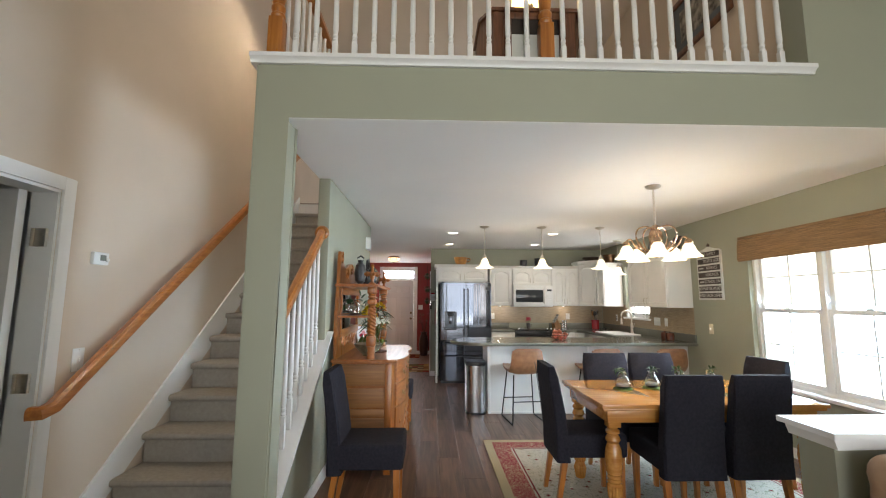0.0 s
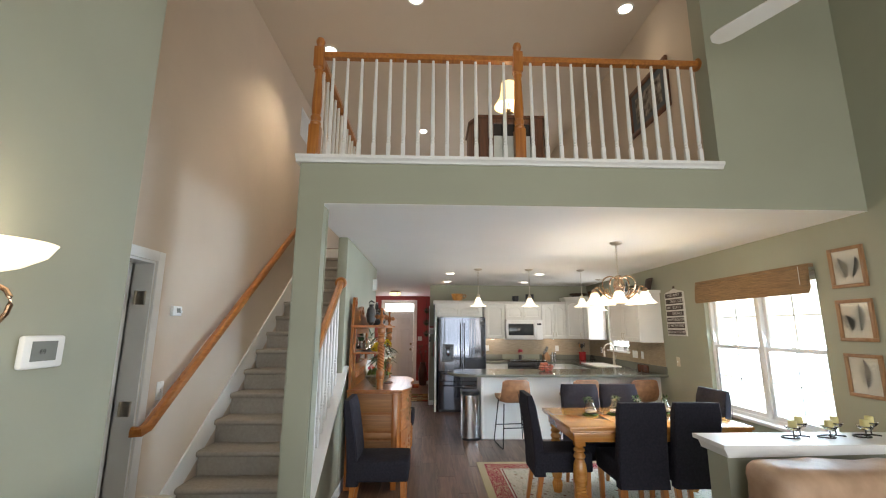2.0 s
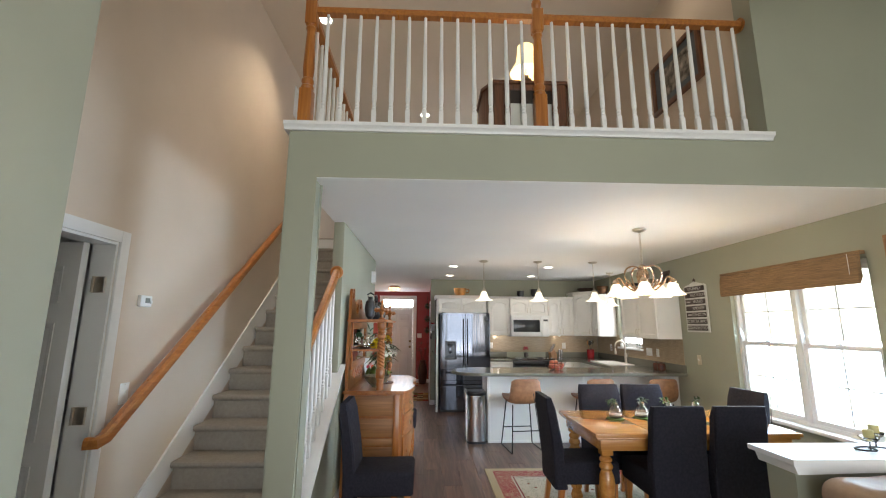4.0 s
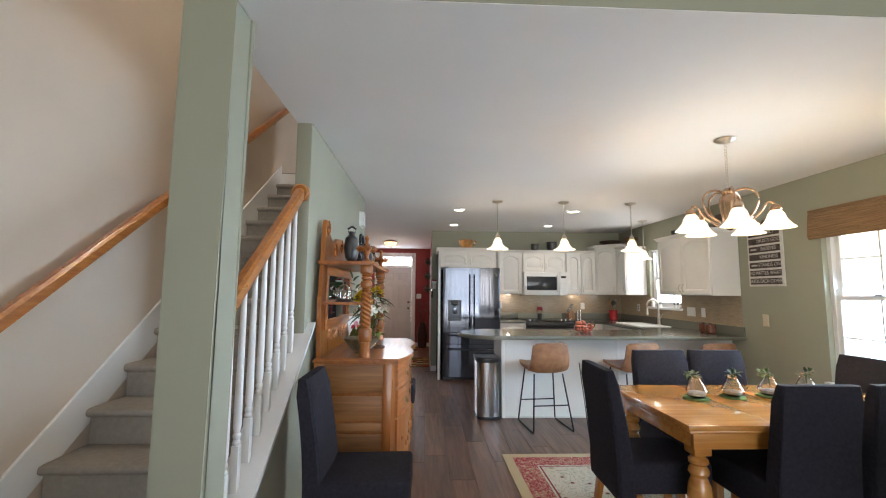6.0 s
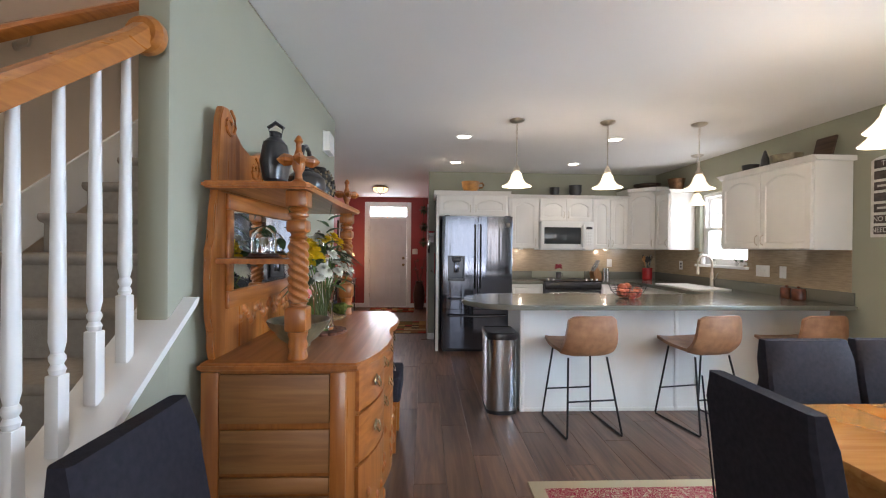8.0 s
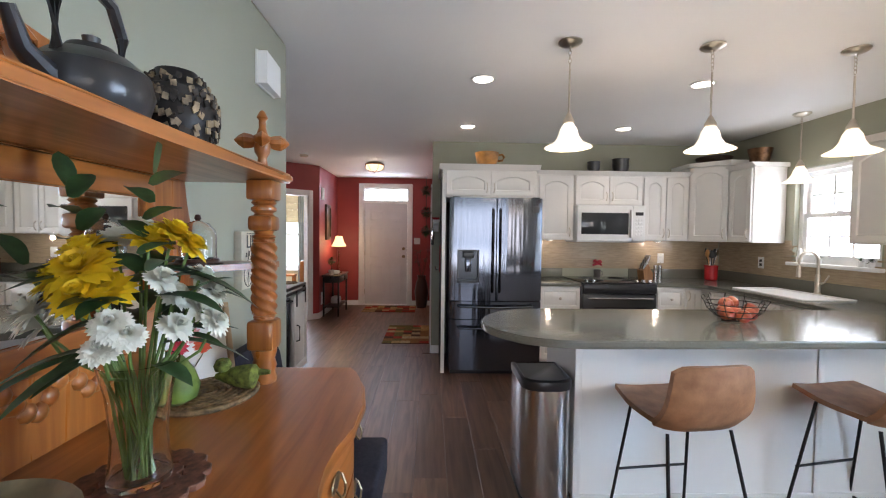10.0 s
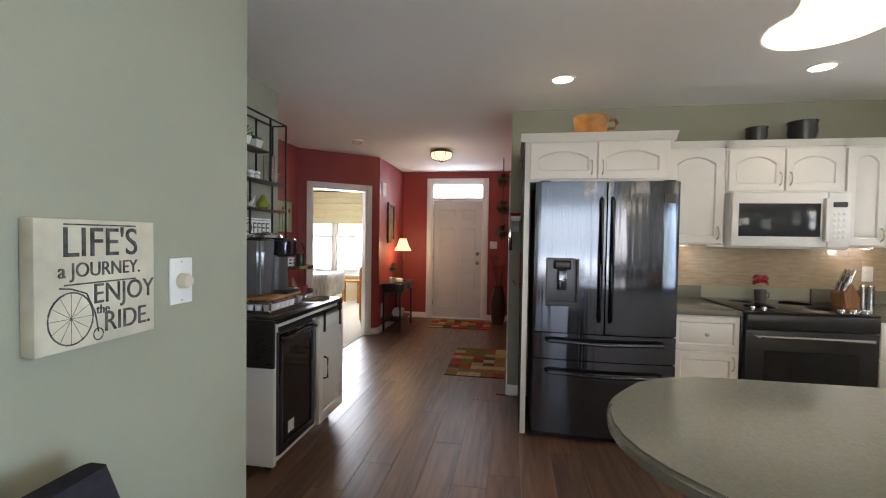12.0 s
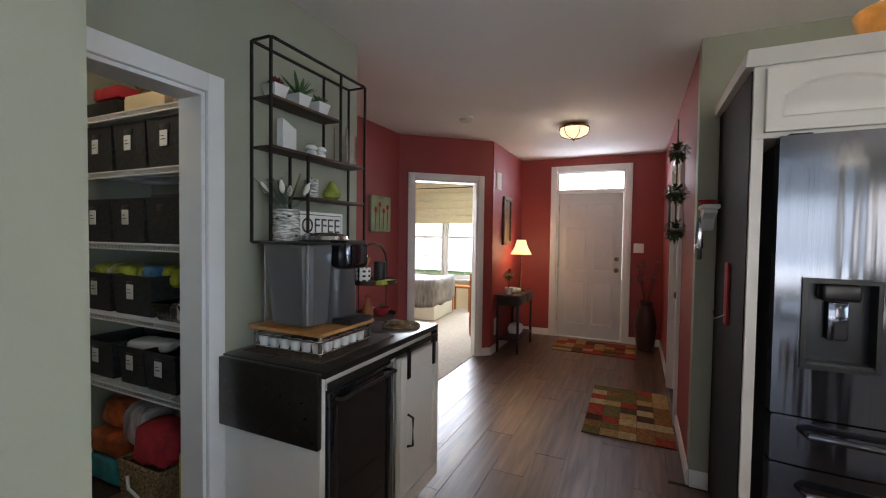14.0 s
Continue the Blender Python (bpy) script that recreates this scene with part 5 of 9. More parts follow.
for k in range(5):
    a = radians(72 * k + 100)
    c, s = math.cos(a), math.sin(a)
    pts = [(0.03, 2.06), (0.09, 2.075), (0.15, 2.045), (0.165, 1.98), (0.13, 1.90), (0.07, 1.86), (0.10, 1.845), (0.17, 1.90), (0.205, 1.955), (0.232, 1.96), (0.25, 1.935)]
    fine = []
    for i in range(len(pts) - 1):
        p0, p1, p2, p3 = (Vector(pts[max(0, min(len(pts) - 1, j))]) for j in (i - 1, i, i + 1, i + 2))
        for t in (0, 0.33, 0.66):
            fine.append(0.5 * (2 * p1 + (p2 - p0) * t + (2 * p0 - 5 * p1 + 4 * p2 - p3) * t * t + (3 * p1 - p0 - 3 * p2 + p3) * t ** 3))
    fine.append(Vector(pts[-1]))
    arm = part("arm", tube(bmesh.new(), [(q.x * c, q.x * s, q.y) for q in fine], 0.0075, 8), M_BRONZE, cd)
    part("socket", lathe(bmesh.new(), [(0.012, 1.945), (0.026, 1.935), (0.034, 1.915), (0.03, 1.905)], (0.25 * c, 0.25 * s, 0), 16), M_BRONZE, arm)
    sh = part("shade", lathe(bmesh.new(), bell(0.10, 0.115), (0.25 * c, 0.25 * s, 1.91), 26), M_SHADE, arm, "lit frosted glass bell shade")
    sh.visible_shadow = False
    bulb("chandelier_bulb", (3.12 + 0.25 * c, 3.71 + 0.25 * s, 1.85), 4.6, (1.0, 0.76, 0.46))


def can_light(x, y, z=H, power=6, group="recessed lights"):
    c = thing("recessed_light", "round white recessed ceiling light, lit", "ceiling light", (x, y, z), group=group)
    part("trim_ring", lathe(bmesh.new(), [(0.088, 0.0), (0.088, -0.004), (0.07, -0.006), (0.066, -0.001)], n=28), M_WHITE, c)
    part("lens", lathe(bmesh.new(), [(0.066, -0.0015), (0.06, -0.003), (0.001, -0.0035)], n=24), M_BULB, c)
    la = bpy.data.lights.new("recessed_spot", "SPOT")
    la.energy, la.color, la.spot_size, la.spot_blend, la.shadow_soft_size = power, (1.0, 0.82, 0.6), radians(110), 0.7, 0.06
    o = new("recessed_spot", la)
    o.location = (x, y, z - 0.02)


for x, y in ((1.485, 6.42), (1.49, 7.68), (3.01, 6.42), (3.03, 7.66)):
    can_light(x, y)
for x, y, w in ((0.97, 3.15, 24), (3.17, 3.20, 7), (-0.095, 4.0, 95), (1.0, 6.1, 28)):
    can_light(x, y, TOP, w)

# hall ceiling lantern and smoke alarm
hl = thing("hall_ceiling_light", "bronze flush ceiling light with ribbed glass", "ceiling light", (0.29, 9.89, 0))
part("pan", lathe(bmesh.new(), [(0.10, H - 0.001), (0.115, H - 0.012), (0.14, H - 0.03), (0.135, H - 0.04), (0.12, H - 0.042)], n=24), M_BRONZE, hl)
sh = part("glass_bowl", lathe(bmesh.new(), [(0.125, H - 0.042), (0.13, H - 0.07), (0.11, H - 0.105), (0.06, H - 0.125), (0.001, H - 0.13)], n=32, lobes=12, wave=0.04), mat("amber_ribbed_glass_lit", (0.75, 0.6, 0.42), 0.3, emit=(1.0, 0.74, 0.45), glow=1.5), hl, "lit ribbed glass bowl")
sh.visible_shadow = False
for k in range(6):
    a = radians(60 * k)
    part("rib", tube(bmesh.new(), [(r * math.cos(a), r * math.sin(a), z) for r, z in ((0.138, H - 0.035), (0.138, H - 0.07), (0.117, H - 0.108), (0.065, H - 0.131), (0.01, H - 0.138))], 0.004, 6), M_BLACKM, hl)
part("finial", lathe(bmesh.new(), [(0.012, H - 0.135), (0.012, H - 0.145), (0.006, H - 0.155), (0.001, H - 0.16)], n=12), M_BRONZE, hl)
bulb("hall_bulb", (0.29, 9.89, H - 0.09), 5)
sm = thing("smoke_alarm", "round cream smoke alarm on the ceiling", "smoke alarm", (-0.58, 9.29, H))
part("base", lathe(bmesh.new(), [(0.07, -0.001), (0.072, -0.012), (0.06, -0.014)], n=24), M_WHITE, sm)
part("cover", lathe(bmesh.new(), [(0.058, -0.013), (0.055, -0.034), (0.04, -0.04), (0.001, -0.041)], n=24), mat("aged_cream_plastic", (0.62, 0.55, 0.42), 0.5), sm)
# lamps under the wall cabinets
for x, y in ((2.47, 8.2), (3.7, 8.2)):
    u = thing("under_cabinet_light", "small white lit puck under the wall cabinet", "cabinet light", (x, y, 1.335), group="under-cabinet lights")
    part("puck", lathe(bmesh.new(), [(0.035, -0.001), (0.035, -0.012), (0.03, -0.014)], n=18), M_WHITE, u)
    part("lens", lathe(bmesh.new(), [(0.03, -0.0135), (0.001, -0.016)], n=18), M_BULB, u)
    bulb("puck_bulb", (x, y, 1.29), 1.0, r=0.02)


# ---- sideboard with mirror back ----
hu = thing("sideboard", "antique golden oak sideboard with mirror and twisted columns", "sideboard", (0, 0, 0))
HY0, HY1, HX0, HX1, HT = 3.74, 4.92, 0.345, 0.87, 0.93
topo = [(HX0 - 0.01, HY0 - 0.02), (HX1 + 0.01, HY0 - 0.02), (HX1 + 0.03, HY0 + 0.03), (HX1 + 0.045, HY0 + 0.07), (HX1 + 0.075, HY0 + 0.14), (HX1 + 0.10, HY0 + 0.28), (HX1 + 0.095, HY0 + 0.42), (HX1 + 0.075, HY0 + 0.52), (HX1 + 0.07, HY0 + 0.59)]
mid = (HY0 + HY1) / 2
topo += [(x, 2 * mid - y) for x, y in topo[::-1][1:]]
b = bmesh.new()
prism(b, topo, "z", HT - 0.03, HT)
bmesh.ops.bevel(b, geom=[e for e in b.edges if abs(e.verts[0].co.z - e.verts[1].co.z) < 1e-5], offset=0.008, segments=3, affect="EDGES")
part("top", b, M_HUTCH, hu)
ins = [(HX0, HY0), (HX1 - 0.03, HY0)] + [(x - 0.045, min(max(y, HY0 + 0.02), HY1 - 0.02)) for x, y in topo[2:-2]] + [(HX1 - 0.03, HY1), (HX0, HY1)]
b = bmesh.new()
prism(b, ins, "z", 0.10, HT - 0.031)
part("carcass", b, M_HUTCHZ, hu)
# side boards with stiles
for ys, sg in ((HY0, -1), (HY1, 1)):
    y0, y1 = (ys - 0.014, ys - 0.0005) if sg < 0 else (ys + 0.0005, ys + 0.014)
    part("stile", box(HX0, HX0 + 0.06, y0, y1, 0.02, HT - 0.032, bev=0.003), M_HUTCHZ, hu)
    part("stile", box(HX1 - 0.085, HX1 - 0.03, y0, y1, 0.02, HT - 0.032, bev=0.003), M_HUTCHZ, hu)
    for k, (za, zb) in enumerate(((0.72, 0.895), (0.545, 0.70), (0.475, 0.535), (0.30, 0.465), (0.12, 0.29))):
        yy = 0.004 if k % 2 else 0.0
        part("side_board", box(HX0 + 0.062, HX1 - 0.087, y0 + (yy if sg < 0 else 0), y1 - (yy if sg > 0 else 0), za, zb - 0.004, bev=0.003), wood("oak_side_board", (0.31, 0.135, 0.04), (0.19, 0.075, 0.021), 0.5, 0, 2.6, 0.0, 0.1) if k == 0 and sg < 0 else bpy.data.materials["oak_side_board"], hu)
# curved drawer fronts and doors
M_BRASS = mat("aged_brass", (0.30, 0.24, 0.15), 0.35, 1.0, var=0.2, scale=60)


def hx(y):
    """The curved front's x at a place along it."""
    pts = sorted((p[1], p[0] - 0.045) for p in topo[2:-2])
    for (ya, xa), (yb, xb) in zip(pts, pts[1:]):
        if ya <= y <= yb:
            return xa + (xb - xa) * (y - ya) / max(1e-6, yb - ya)
    return HX1 - 0.02


def curved_front(ya, yb, za, zb, t=0.014):
    n = 8
    ys = [ya + (yb - ya) * i / n for i in range(n + 1)]
    b = bmesh.new()
    prism(b, [(hx(y) + 0.001, y) for y in ys] + [(hx(y) + t, y) for y in ys[::-1]], "z", za, zb)
    bmesh.ops.bevel(b, geom=[e for e in b.edges if abs(e.verts[0].co.z - e.verts[1].co.z) < 1e-5], offset=0.004, segments=2, affect="EDGES")
    return b


def bail(y, z, x):
    """A pressed brass pull with a hanging bail."""
    t = lathe(bmesh.new(), [(0.03, 0), (0.028, 0.003), (0.012, 0.006), (0.001, 0.007)], (0, 0, 0), 14, Matrix.Translation((x, y, z)) @ Matrix.Rotation(radians(90), 4, "Y") @ Matrix.Diagonal((0.7, 1.4, 1, 1)))
    tube(t, [(x + 0.006, y - 0.032, z + 0.005), (x + 0.018, y - 0.026, z - 0.018), (x + 0.02, y, z - 0.026), (x + 0.018, y + 0.026, z - 0.018), (x + 0.006, y + 0.032, z + 0.005)], 0.003, 6)
    return t


boss = mesh_of("carved_boss", lathe(bmesh.new(), [(0.021, 0), (0.017, 0.006), (0.008, 0.010), (0.001, 0.011)], n=8), M_HUTCH)
for ya, yb in ((HY0 + 0.05, mid - 0.008), (mid + 0.008, HY1 - 0.05)):
    for za, zb in ((0.735, 0.89), (0.545, 0.725)):
        d = part("drawer_front", curved_front(ya, yb, za, zb), M_HUTCH, hu)
        for k in (0.25, 0.75):
            y = ya + (yb - ya) * k
            part("bail_pull", bail(y, (za + zb) / 2, hx(y) + 0.0142), M_BRASS, d, "aged brass bail pull")
    d = part("door", curved_front(ya, yb, 0.13, 0.535), M_HUTCHZ, hu)
    rng = random.Random(3)
    for i in range(14):
        y, z = ya + 0.06 + (yb - ya - 0.12) * rng.random(), 0.22 + 0.22 * rng.random()
        put("carved_boss", boss, d, Matrix.Translation((hx(y) + 0.0135, y, z)) @ Matrix.Rotation(radians(90), 4, "Y"))
for x in (HX0 + 0.05, HX1 - 0.06):
    for y in (HY0 + 0.05, HY1 - 0.05):
        lg = part("foot", lathe(bmesh.new(), [(0.015, 0.035), (0.028, 0.05), (0.034, 0.075), (0.028, 0.10)], (x, y, 0), 14), M_HUTCHZ, hu)
        part("caster", lathe(bmesh.new(), [(0.001, -0.008), (0.016, -0.008), (0.018, 0), (0.016, 0.008), (0.001, 0.008)], (0, 0, 0), 14, Matrix.Translation((x, y, 0.018)) @ Matrix.Rotation(radians(90), 4, "X")), M_NICKEL, lg)
# back board with scalloped ends and a horned crest
edge = [(3.77, HT), (3.755, 0.98), (3.765, 1.03), (3.74, 1.08), (3.735, 1.22), (3.745, 1.28), (3.735, 1.32), (3.76, 1.36), (3.765, 1.47), (3.785, 1.53), (3.785, 1.64), (3.80, 1.72), (3.80, 1.80), (3.82, 1.845), (3.86, 1.85), (3.895, 1.82), (3.92, 1.77), (3.98, 1.73), (4.06, 1.71), (4.12, 1.73), (4.2, 1.76),
        (4.33, 1.775), (4.42, 1.76), (4.50, 1.70), (4.60, 1.64), (4.70, 1.60), (4.86, 1.58), (4.87, 1.47), (4.90, 1.40), (4.88, 1.33), (4.91, 1.24), (4.91, 1.10), (4.88, 1.02), (4.89, HT)]
b = bmesh.new()
prism(b, edge, "x", 0.345, 0.372)
bmesh.ops.bevel(b, geom=[e for e in b.edges if abs(e.verts[0].co.x - e.verts[1].co.x) < 1e-5], offset=0.004, segments=2, affect="EDGES")
bk = part("back_board", b, M_HUTCHZ, hu)
mr = bmesh.new()
for y0, y1, z0, z1 in ((3.84, 4.70, 1.47, 1.53), (3.84, 4.70, 1.10, 1.165), (3.84, 3.88, 1.165, 1.47), (4.66, 4.70, 1.165, 1.47)):
    bx(mr, 0.3725, 0.388, y0, y1, z0, z1, bev=0.004)
part("mirror_frame", mr, M_HUTCH, bk)
part("mirror", box(0.3725, 0.376, 3.882, 4.658, 1.167, 1.468), M_MIRROR, bk, "old silvered mirror")
rng = random.Random(8)
for i in range(26):
    y = 3.98 + 0.6 * i / 25
    z = 1.045 + 0.025 * math.sin(i * 1.1) + 0.012 * rng.random()
    put("carved_boss", boss, bk, Matrix.Translation((0.372, y, z)) @ Matrix.Rotation(radians(90), 4, "Y"))
for cy, cz in ((3.865, 1.79), (4.1, 1.66), (4.33, 1.71)):
    c = tube(bmesh.new(), [(0.374, cy + (0.012 + 0.004 * i) * math.cos(i * 0.7), cz + (0.012 + 0.004 * i) * math.sin(i * 0.7)) for i in range(12)], 0.006, 6)
    part("scroll_carving", c, M_HUTCH, bk)
# upper shelf, columns, bracket shelves, finials
sh = bmesh.new()
so = [(0.345, 3.72), (0.70, 3.72), (0.71, 3.75), (0.695, 3.80), (0.69, 4.30), (0.695, 4.80), (0.71, 4.84), (0.70, 4.875), (0.345, 4.875)]
prism(sh, so, "z", 1.535, 1.56)
bmesh.ops.bevel(sh, geom=[e for e in sh.edges if abs(e.verts[0].co.z - e.verts[1].co.z) < 1e-5], offset=0.007, segments=3, affect="EDGES")
part("upper_shelf", sh, M_HUTCH, hu)
part("shelf_rail", box(0.3725, 0.392, 3.80, 4.80, 1.47 + 0.061, 1.534), M_HUTCH, hu)


def column(x, y):
    z0, z1 = HT, 1.534
    n = 90
    twist = lathe(bmesh.new(), [(0.034 if 3 < i < n - 3 else 0.028, 0.195 + 0.235 * i / n) for i in range(n + 1)], n=28, lobes=4, wave=0.11, twist=215.0)
    o = part("twist_column", twist, M_HUTCHZ, hu, "barley-twist turned oak column")
    o.matrix_basis = pose(x, y, z0)
    for w, za, zb, bv in ((0.04, 0.10, 0.19, 0.012), (0.036, 0.455, 0.50, 0.01), (0.038, 0.546, z1 - z0, 0.006)):
        part("column_block", box(-w, w, -w, w, za, zb, bev=bv), M_HUTCHZ, o)
    for prof in ([(0.034, 0), (0.036, 0.01), (0.030, 0.03), (0.036, 0.05), (0.030, 0.07), (0.036, 0.09), (0.036, 0.10)],
                 [(0.03, 0.189), (0.028, 0.196)],
                 [(0.025, 0.43), (0.034, 0.437), (0.025, 0.445), (0.03, 0.455)],
                 [(0.03, 0.50), (0.025, 0.507), (0.036, 0.515), (0.036, 0.523), (0.027, 0.53), (0.036, 0.538), (0.03, 0.546)]):
        part("turned_collar", lathe(bmesh.new(), prof, n=18), M_HUTCHZ, o)


column(0.655, 3.79), column(0.64, 4.80)
for y0, y1 in ((3.76, 4.06), (4.53, 4.87)):
    s2 = bmesh.new()
    yy = y0 if y0 < 4 else y1
    far = y1 if y0 < 4 else y0
    prism(s2, [(0.376, yy), (0.66, yy), (0.66, yy + (0.05 if y0 < 4 else -0.05)), (0.60, yy + (far - yy) * 0.35), (0.53, yy + (far - yy) * 0.65), (0.48, far - (far - yy) * 0.12), (0.42, far), (0.376, far)], "z", 1.272, 1.29)
    part("bracket_shelf", s2, M_HUTCH, hu)


def finial(x, y):
    b = lathe(bmesh.new(), [(0.026, 0), (0.022, 0.008), (0.012, 0.016), (0.01, 0.035), (0.017, 0.05), (0.02, 0.075), (0.014, 0.095), (0.008, 0.115), (0.008, 0.135), (0.013, 0.142), (0.006, 0.158), (0.001, 0.162)], n=14)
    for k in range(4):
        a = radians(90 * k + 20)
        m = Matrix.Translation((0, 0, 0.078)) @ Matrix.Rotation(a, 4, "Z") @ Matrix.Rotation(radians(90), 4, "Y")
        lathe(b, [(0.010, 0.01), (0.016, 0.025), (0.018, 0.04), (0.010, 0.052), (0.001, 0.06)], (0, 0, 0), 10, m, lobes=4, wave=0.15)
    o = part("finial", b, M_HUTCHZ, hu, "carved four-armed finial")
    o.matrix_basis = pose(x, y, 1.5605) @ Matrix.Diagonal((1.25, 1.25, 1.1, 1))


finial(0.65, 3.80), finial(0.64, 4.79)

# things on the sideboard
SH = 1.561
M_POT = mat("burnished_black_clay", (0.028, 0.028, 0.03), 0.28, var=0.3, scale=14, bump=0.2, bscale=40, spec=0.6)
tp = thing("clay_teapot", "burnished black clay teapot with arched handle", "teapot", (0.535, 4.30, SH))
part("body", lathe(bmesh.new(), [(0.055, 0), (0.085, 0.03), (0.095, 0.065), (0.088, 0.10), (0.06, 0.125), (0.04, 0.13)], n=24), M_POT, tp)
part("lid", lathe(bmesh.new(), [(0.045, 0.128), (0.035, 0.142), (0.012, 0.148), (0.014, 0.16), (0.001, 0.166)], n=18), M_POT, tp)
part("handle", tube(bmesh.new(), [(0, -0.07, 0.105), (0, -0.075, 0.19), (0, -0.05, 0.24), (0, 0, 0.255), (0, 0.05, 0.24), (0, 0.075, 0.19), (0, 0.07, 0.105)], 0.011, 8), M_POT, tp)
part("spout", tube(bmesh.new(), [(0.0, -0.08, 0.06), (0.0, -0.13, 0.09), (0.0, -0.15, 0.14)], [0.022, 0.014, 0.010], 10), M_POT, tp)
kt = thing("black_jug", "round matt black clay jug with strap handle", "jug", (0.525, 3.92, SH))
kt.scale = (0.6, 1.0, 1.0)
part("body", lathe(bmesh.new(), [(0.03, 0), (0.07, 0.03), (0.088, 0.10), (0.07, 0.17), (0.035, 0.195), (0.03, 0.21), (0.038, 0.215), (0.032, 0.21), (0.03, 0.19)], n=22), M_POT, kt)
part("handle", tube(bmesh.new(), [(0.03, 0, 0.20), (0.05, 0, 0.235), (0.0, 0, 0.255), (-0.05, 0, 0.235), (-0.03, 0, 0.20)], 0.009, 8), M_POT, kt)
bsk = thing("bark_basket", "round woven dark bark basket with pale chips", "basket", (0.52, 4.575, SH))
part("body", lathe(bmesh.new(), [(0.045, 0), (0.075, 0.02), (0.092, 0.065), (0.08, 0.115), (0.05, 0.14), (0.045, 0.15), (0.04, 0.14)], n=22), M_BLACKM, bsk)
cc, c2 = bmesh.new(), bmesh.new()
rng = random.Random(2)
for i in range(320):
    a, z = rng.uniform(0, 2 * math.pi), rng.uniform(0.012, 0.135)
    r = 0.05 + 0.044 * math.sin(min(1, z / 0.14) * math.pi) ** 0.7
    t = bmesh.new()
    rr = bmesh.ops.create_cube(t, size=1.0)
    for v in rr["verts"]:
        v.co = Vector((v.co.x * 0.012, v.co.y * 0.005, v.co.z * 0.011))
    merge(cc if i % 2 else c2, t, Matrix.Translation((r * math.cos(a), r * math.sin(a), z)) @ Matrix.Rotation(a, 4, "Z") @ Matrix.Rotation(rng.uniform(-0.6, 0.6), 4, "X") @ Matrix.Rotation(radians(90), 4, "Z"))
part("bark_weave", cc, mat("dark_bark", (0.05, 0.04, 0.033), 0.9, var=0.5, scale=30), bsk)
part("pale_weave", c2, mat("pale_bark", (0.34, 0.26, 0.16), 0.8, var=0.4, scale=40), bsk)
bsk.scale = (1.0, 1.0, 1.35)
for x, y in ((0.50, 4.70), (0.49, 3.90)):
    cl = thing("glass_cloche", "clear glass cloche on a dark wooden base", "cloche", (x, y, 1.2905), group="glass cloches")
    part("base", lathe(bmesh.new(), [(0.062, 0), (0.065, 0.004), (0.055, 0.008), (0.052, 0.016), (0.001, 0.017)], n=22), mat("dark_stained_wood", (0.045, 0.018, 0.012), 0.35) if y > 4 else bpy.data.materials["dark_stained_wood"], cl)
    part("dome", lathe(bmesh.new(), [(0.046, 0.017), (0.046, 0.075), (0.042, 0.095), (0.028, 0.112), (0.008, 0.12), (0.008, 0.118), (0.026, 0.11), (0.04, 0.094), (0.044, 0.075), (0.044, 0.017)], n=24), M_GLASS, cl)
    part("knob", lathe(bmesh.new(), [(0.004, 0.119), (0.009, 0.126), (0.006, 0.136), (0.001, 0.138)], n=12), bpy.data.materials["dark_stained_wood"], cl)
    part("pocket_watch", lathe(bmesh.new(), [(0.001, -0.004), (0.018, -0.004), (0.02, 0), (0.018, 0.004), (0.001, 0.004)], (0, 0, 0), 18, Matrix.Translation((0, 0, 0.06)) @ Matrix.Rotation(radians(90), 4, "X")), M_BRASS, cl)
bw = thing("pottery_bowl", "speckled grey green pottery bowl", "bowl", (0.60, 3.99, HT))
part("bowl", lathe(bmesh.new(), [(0.045, 0), (0.045, 0.012), (0.075, 0.035), (0.115, 0.085), (0.125, 0.105), (0.122, 0.108), (0.115, 0.10), (0.07, 0.04), (0.03, 0.02), (0.001, 0.018)], n=28), mat("grey_green_stoneware", (0.20, 0.17, 0.10), 0.35, var=0.4, scale=12, bump=0.2, bscale=40), bw)
# bouquet
vs = thing("flower_bouquet", "yellow and white flowers in a clear glass vase", "flowers", (0.63, 4.27, HT))
tv = thing("slice_trivet", "round trivet of reddish brown wood slices", "trivet", (0.63, 4.27, HT))
sl = mesh_of("wood_slice", lathe(bmesh.new(), [(0.024, 0), (0.025, 0.01), (0.023, 0.012), (0.001, 0.012)], n=9), mat("reddish_wood_slice", (0.15, 0.06, 0.035), 0.7, var=0.4, scale=60))
for n2, r2 in ((14, 0.087), (8, 0.043)):
    for k in range(n2):
        put("wood_slice", sl, tv, pose(r2 * math.cos(2 * math.pi * k / n2), r2 * math.sin(2 * math.pi * k / n2), 0))
part("glass_vase", lathe(bmesh.new(), [(0.048, 0.013), (0.05, 0.02), (0.045, 0.06), (0.043, 0.10), (0.05, 0.17), (0.062, 0.225), (0.059, 0.224), (0.047, 0.17), (0.040, 0.10), (0.042, 0.06), (0.046, 0.024), (0.001, 0.02)], n=28, lobes=12, wave=0.015), M_GLASS, vs)
M_STEM = mat("flower_stem_green", (0.13, 0.22, 0.05), 0.5, var=0.2, scale=30)
lf = bmesh.new()
rng = random.Random(12)
M_YEL = mat("yellow_petal", (0.80, 0.56, 0.01), 0.6, var=0.1, scale=30)
M_WHT = mat("white_petal", (0.80, 0.80, 0.70), 0.6, var=0.05, scale=30)


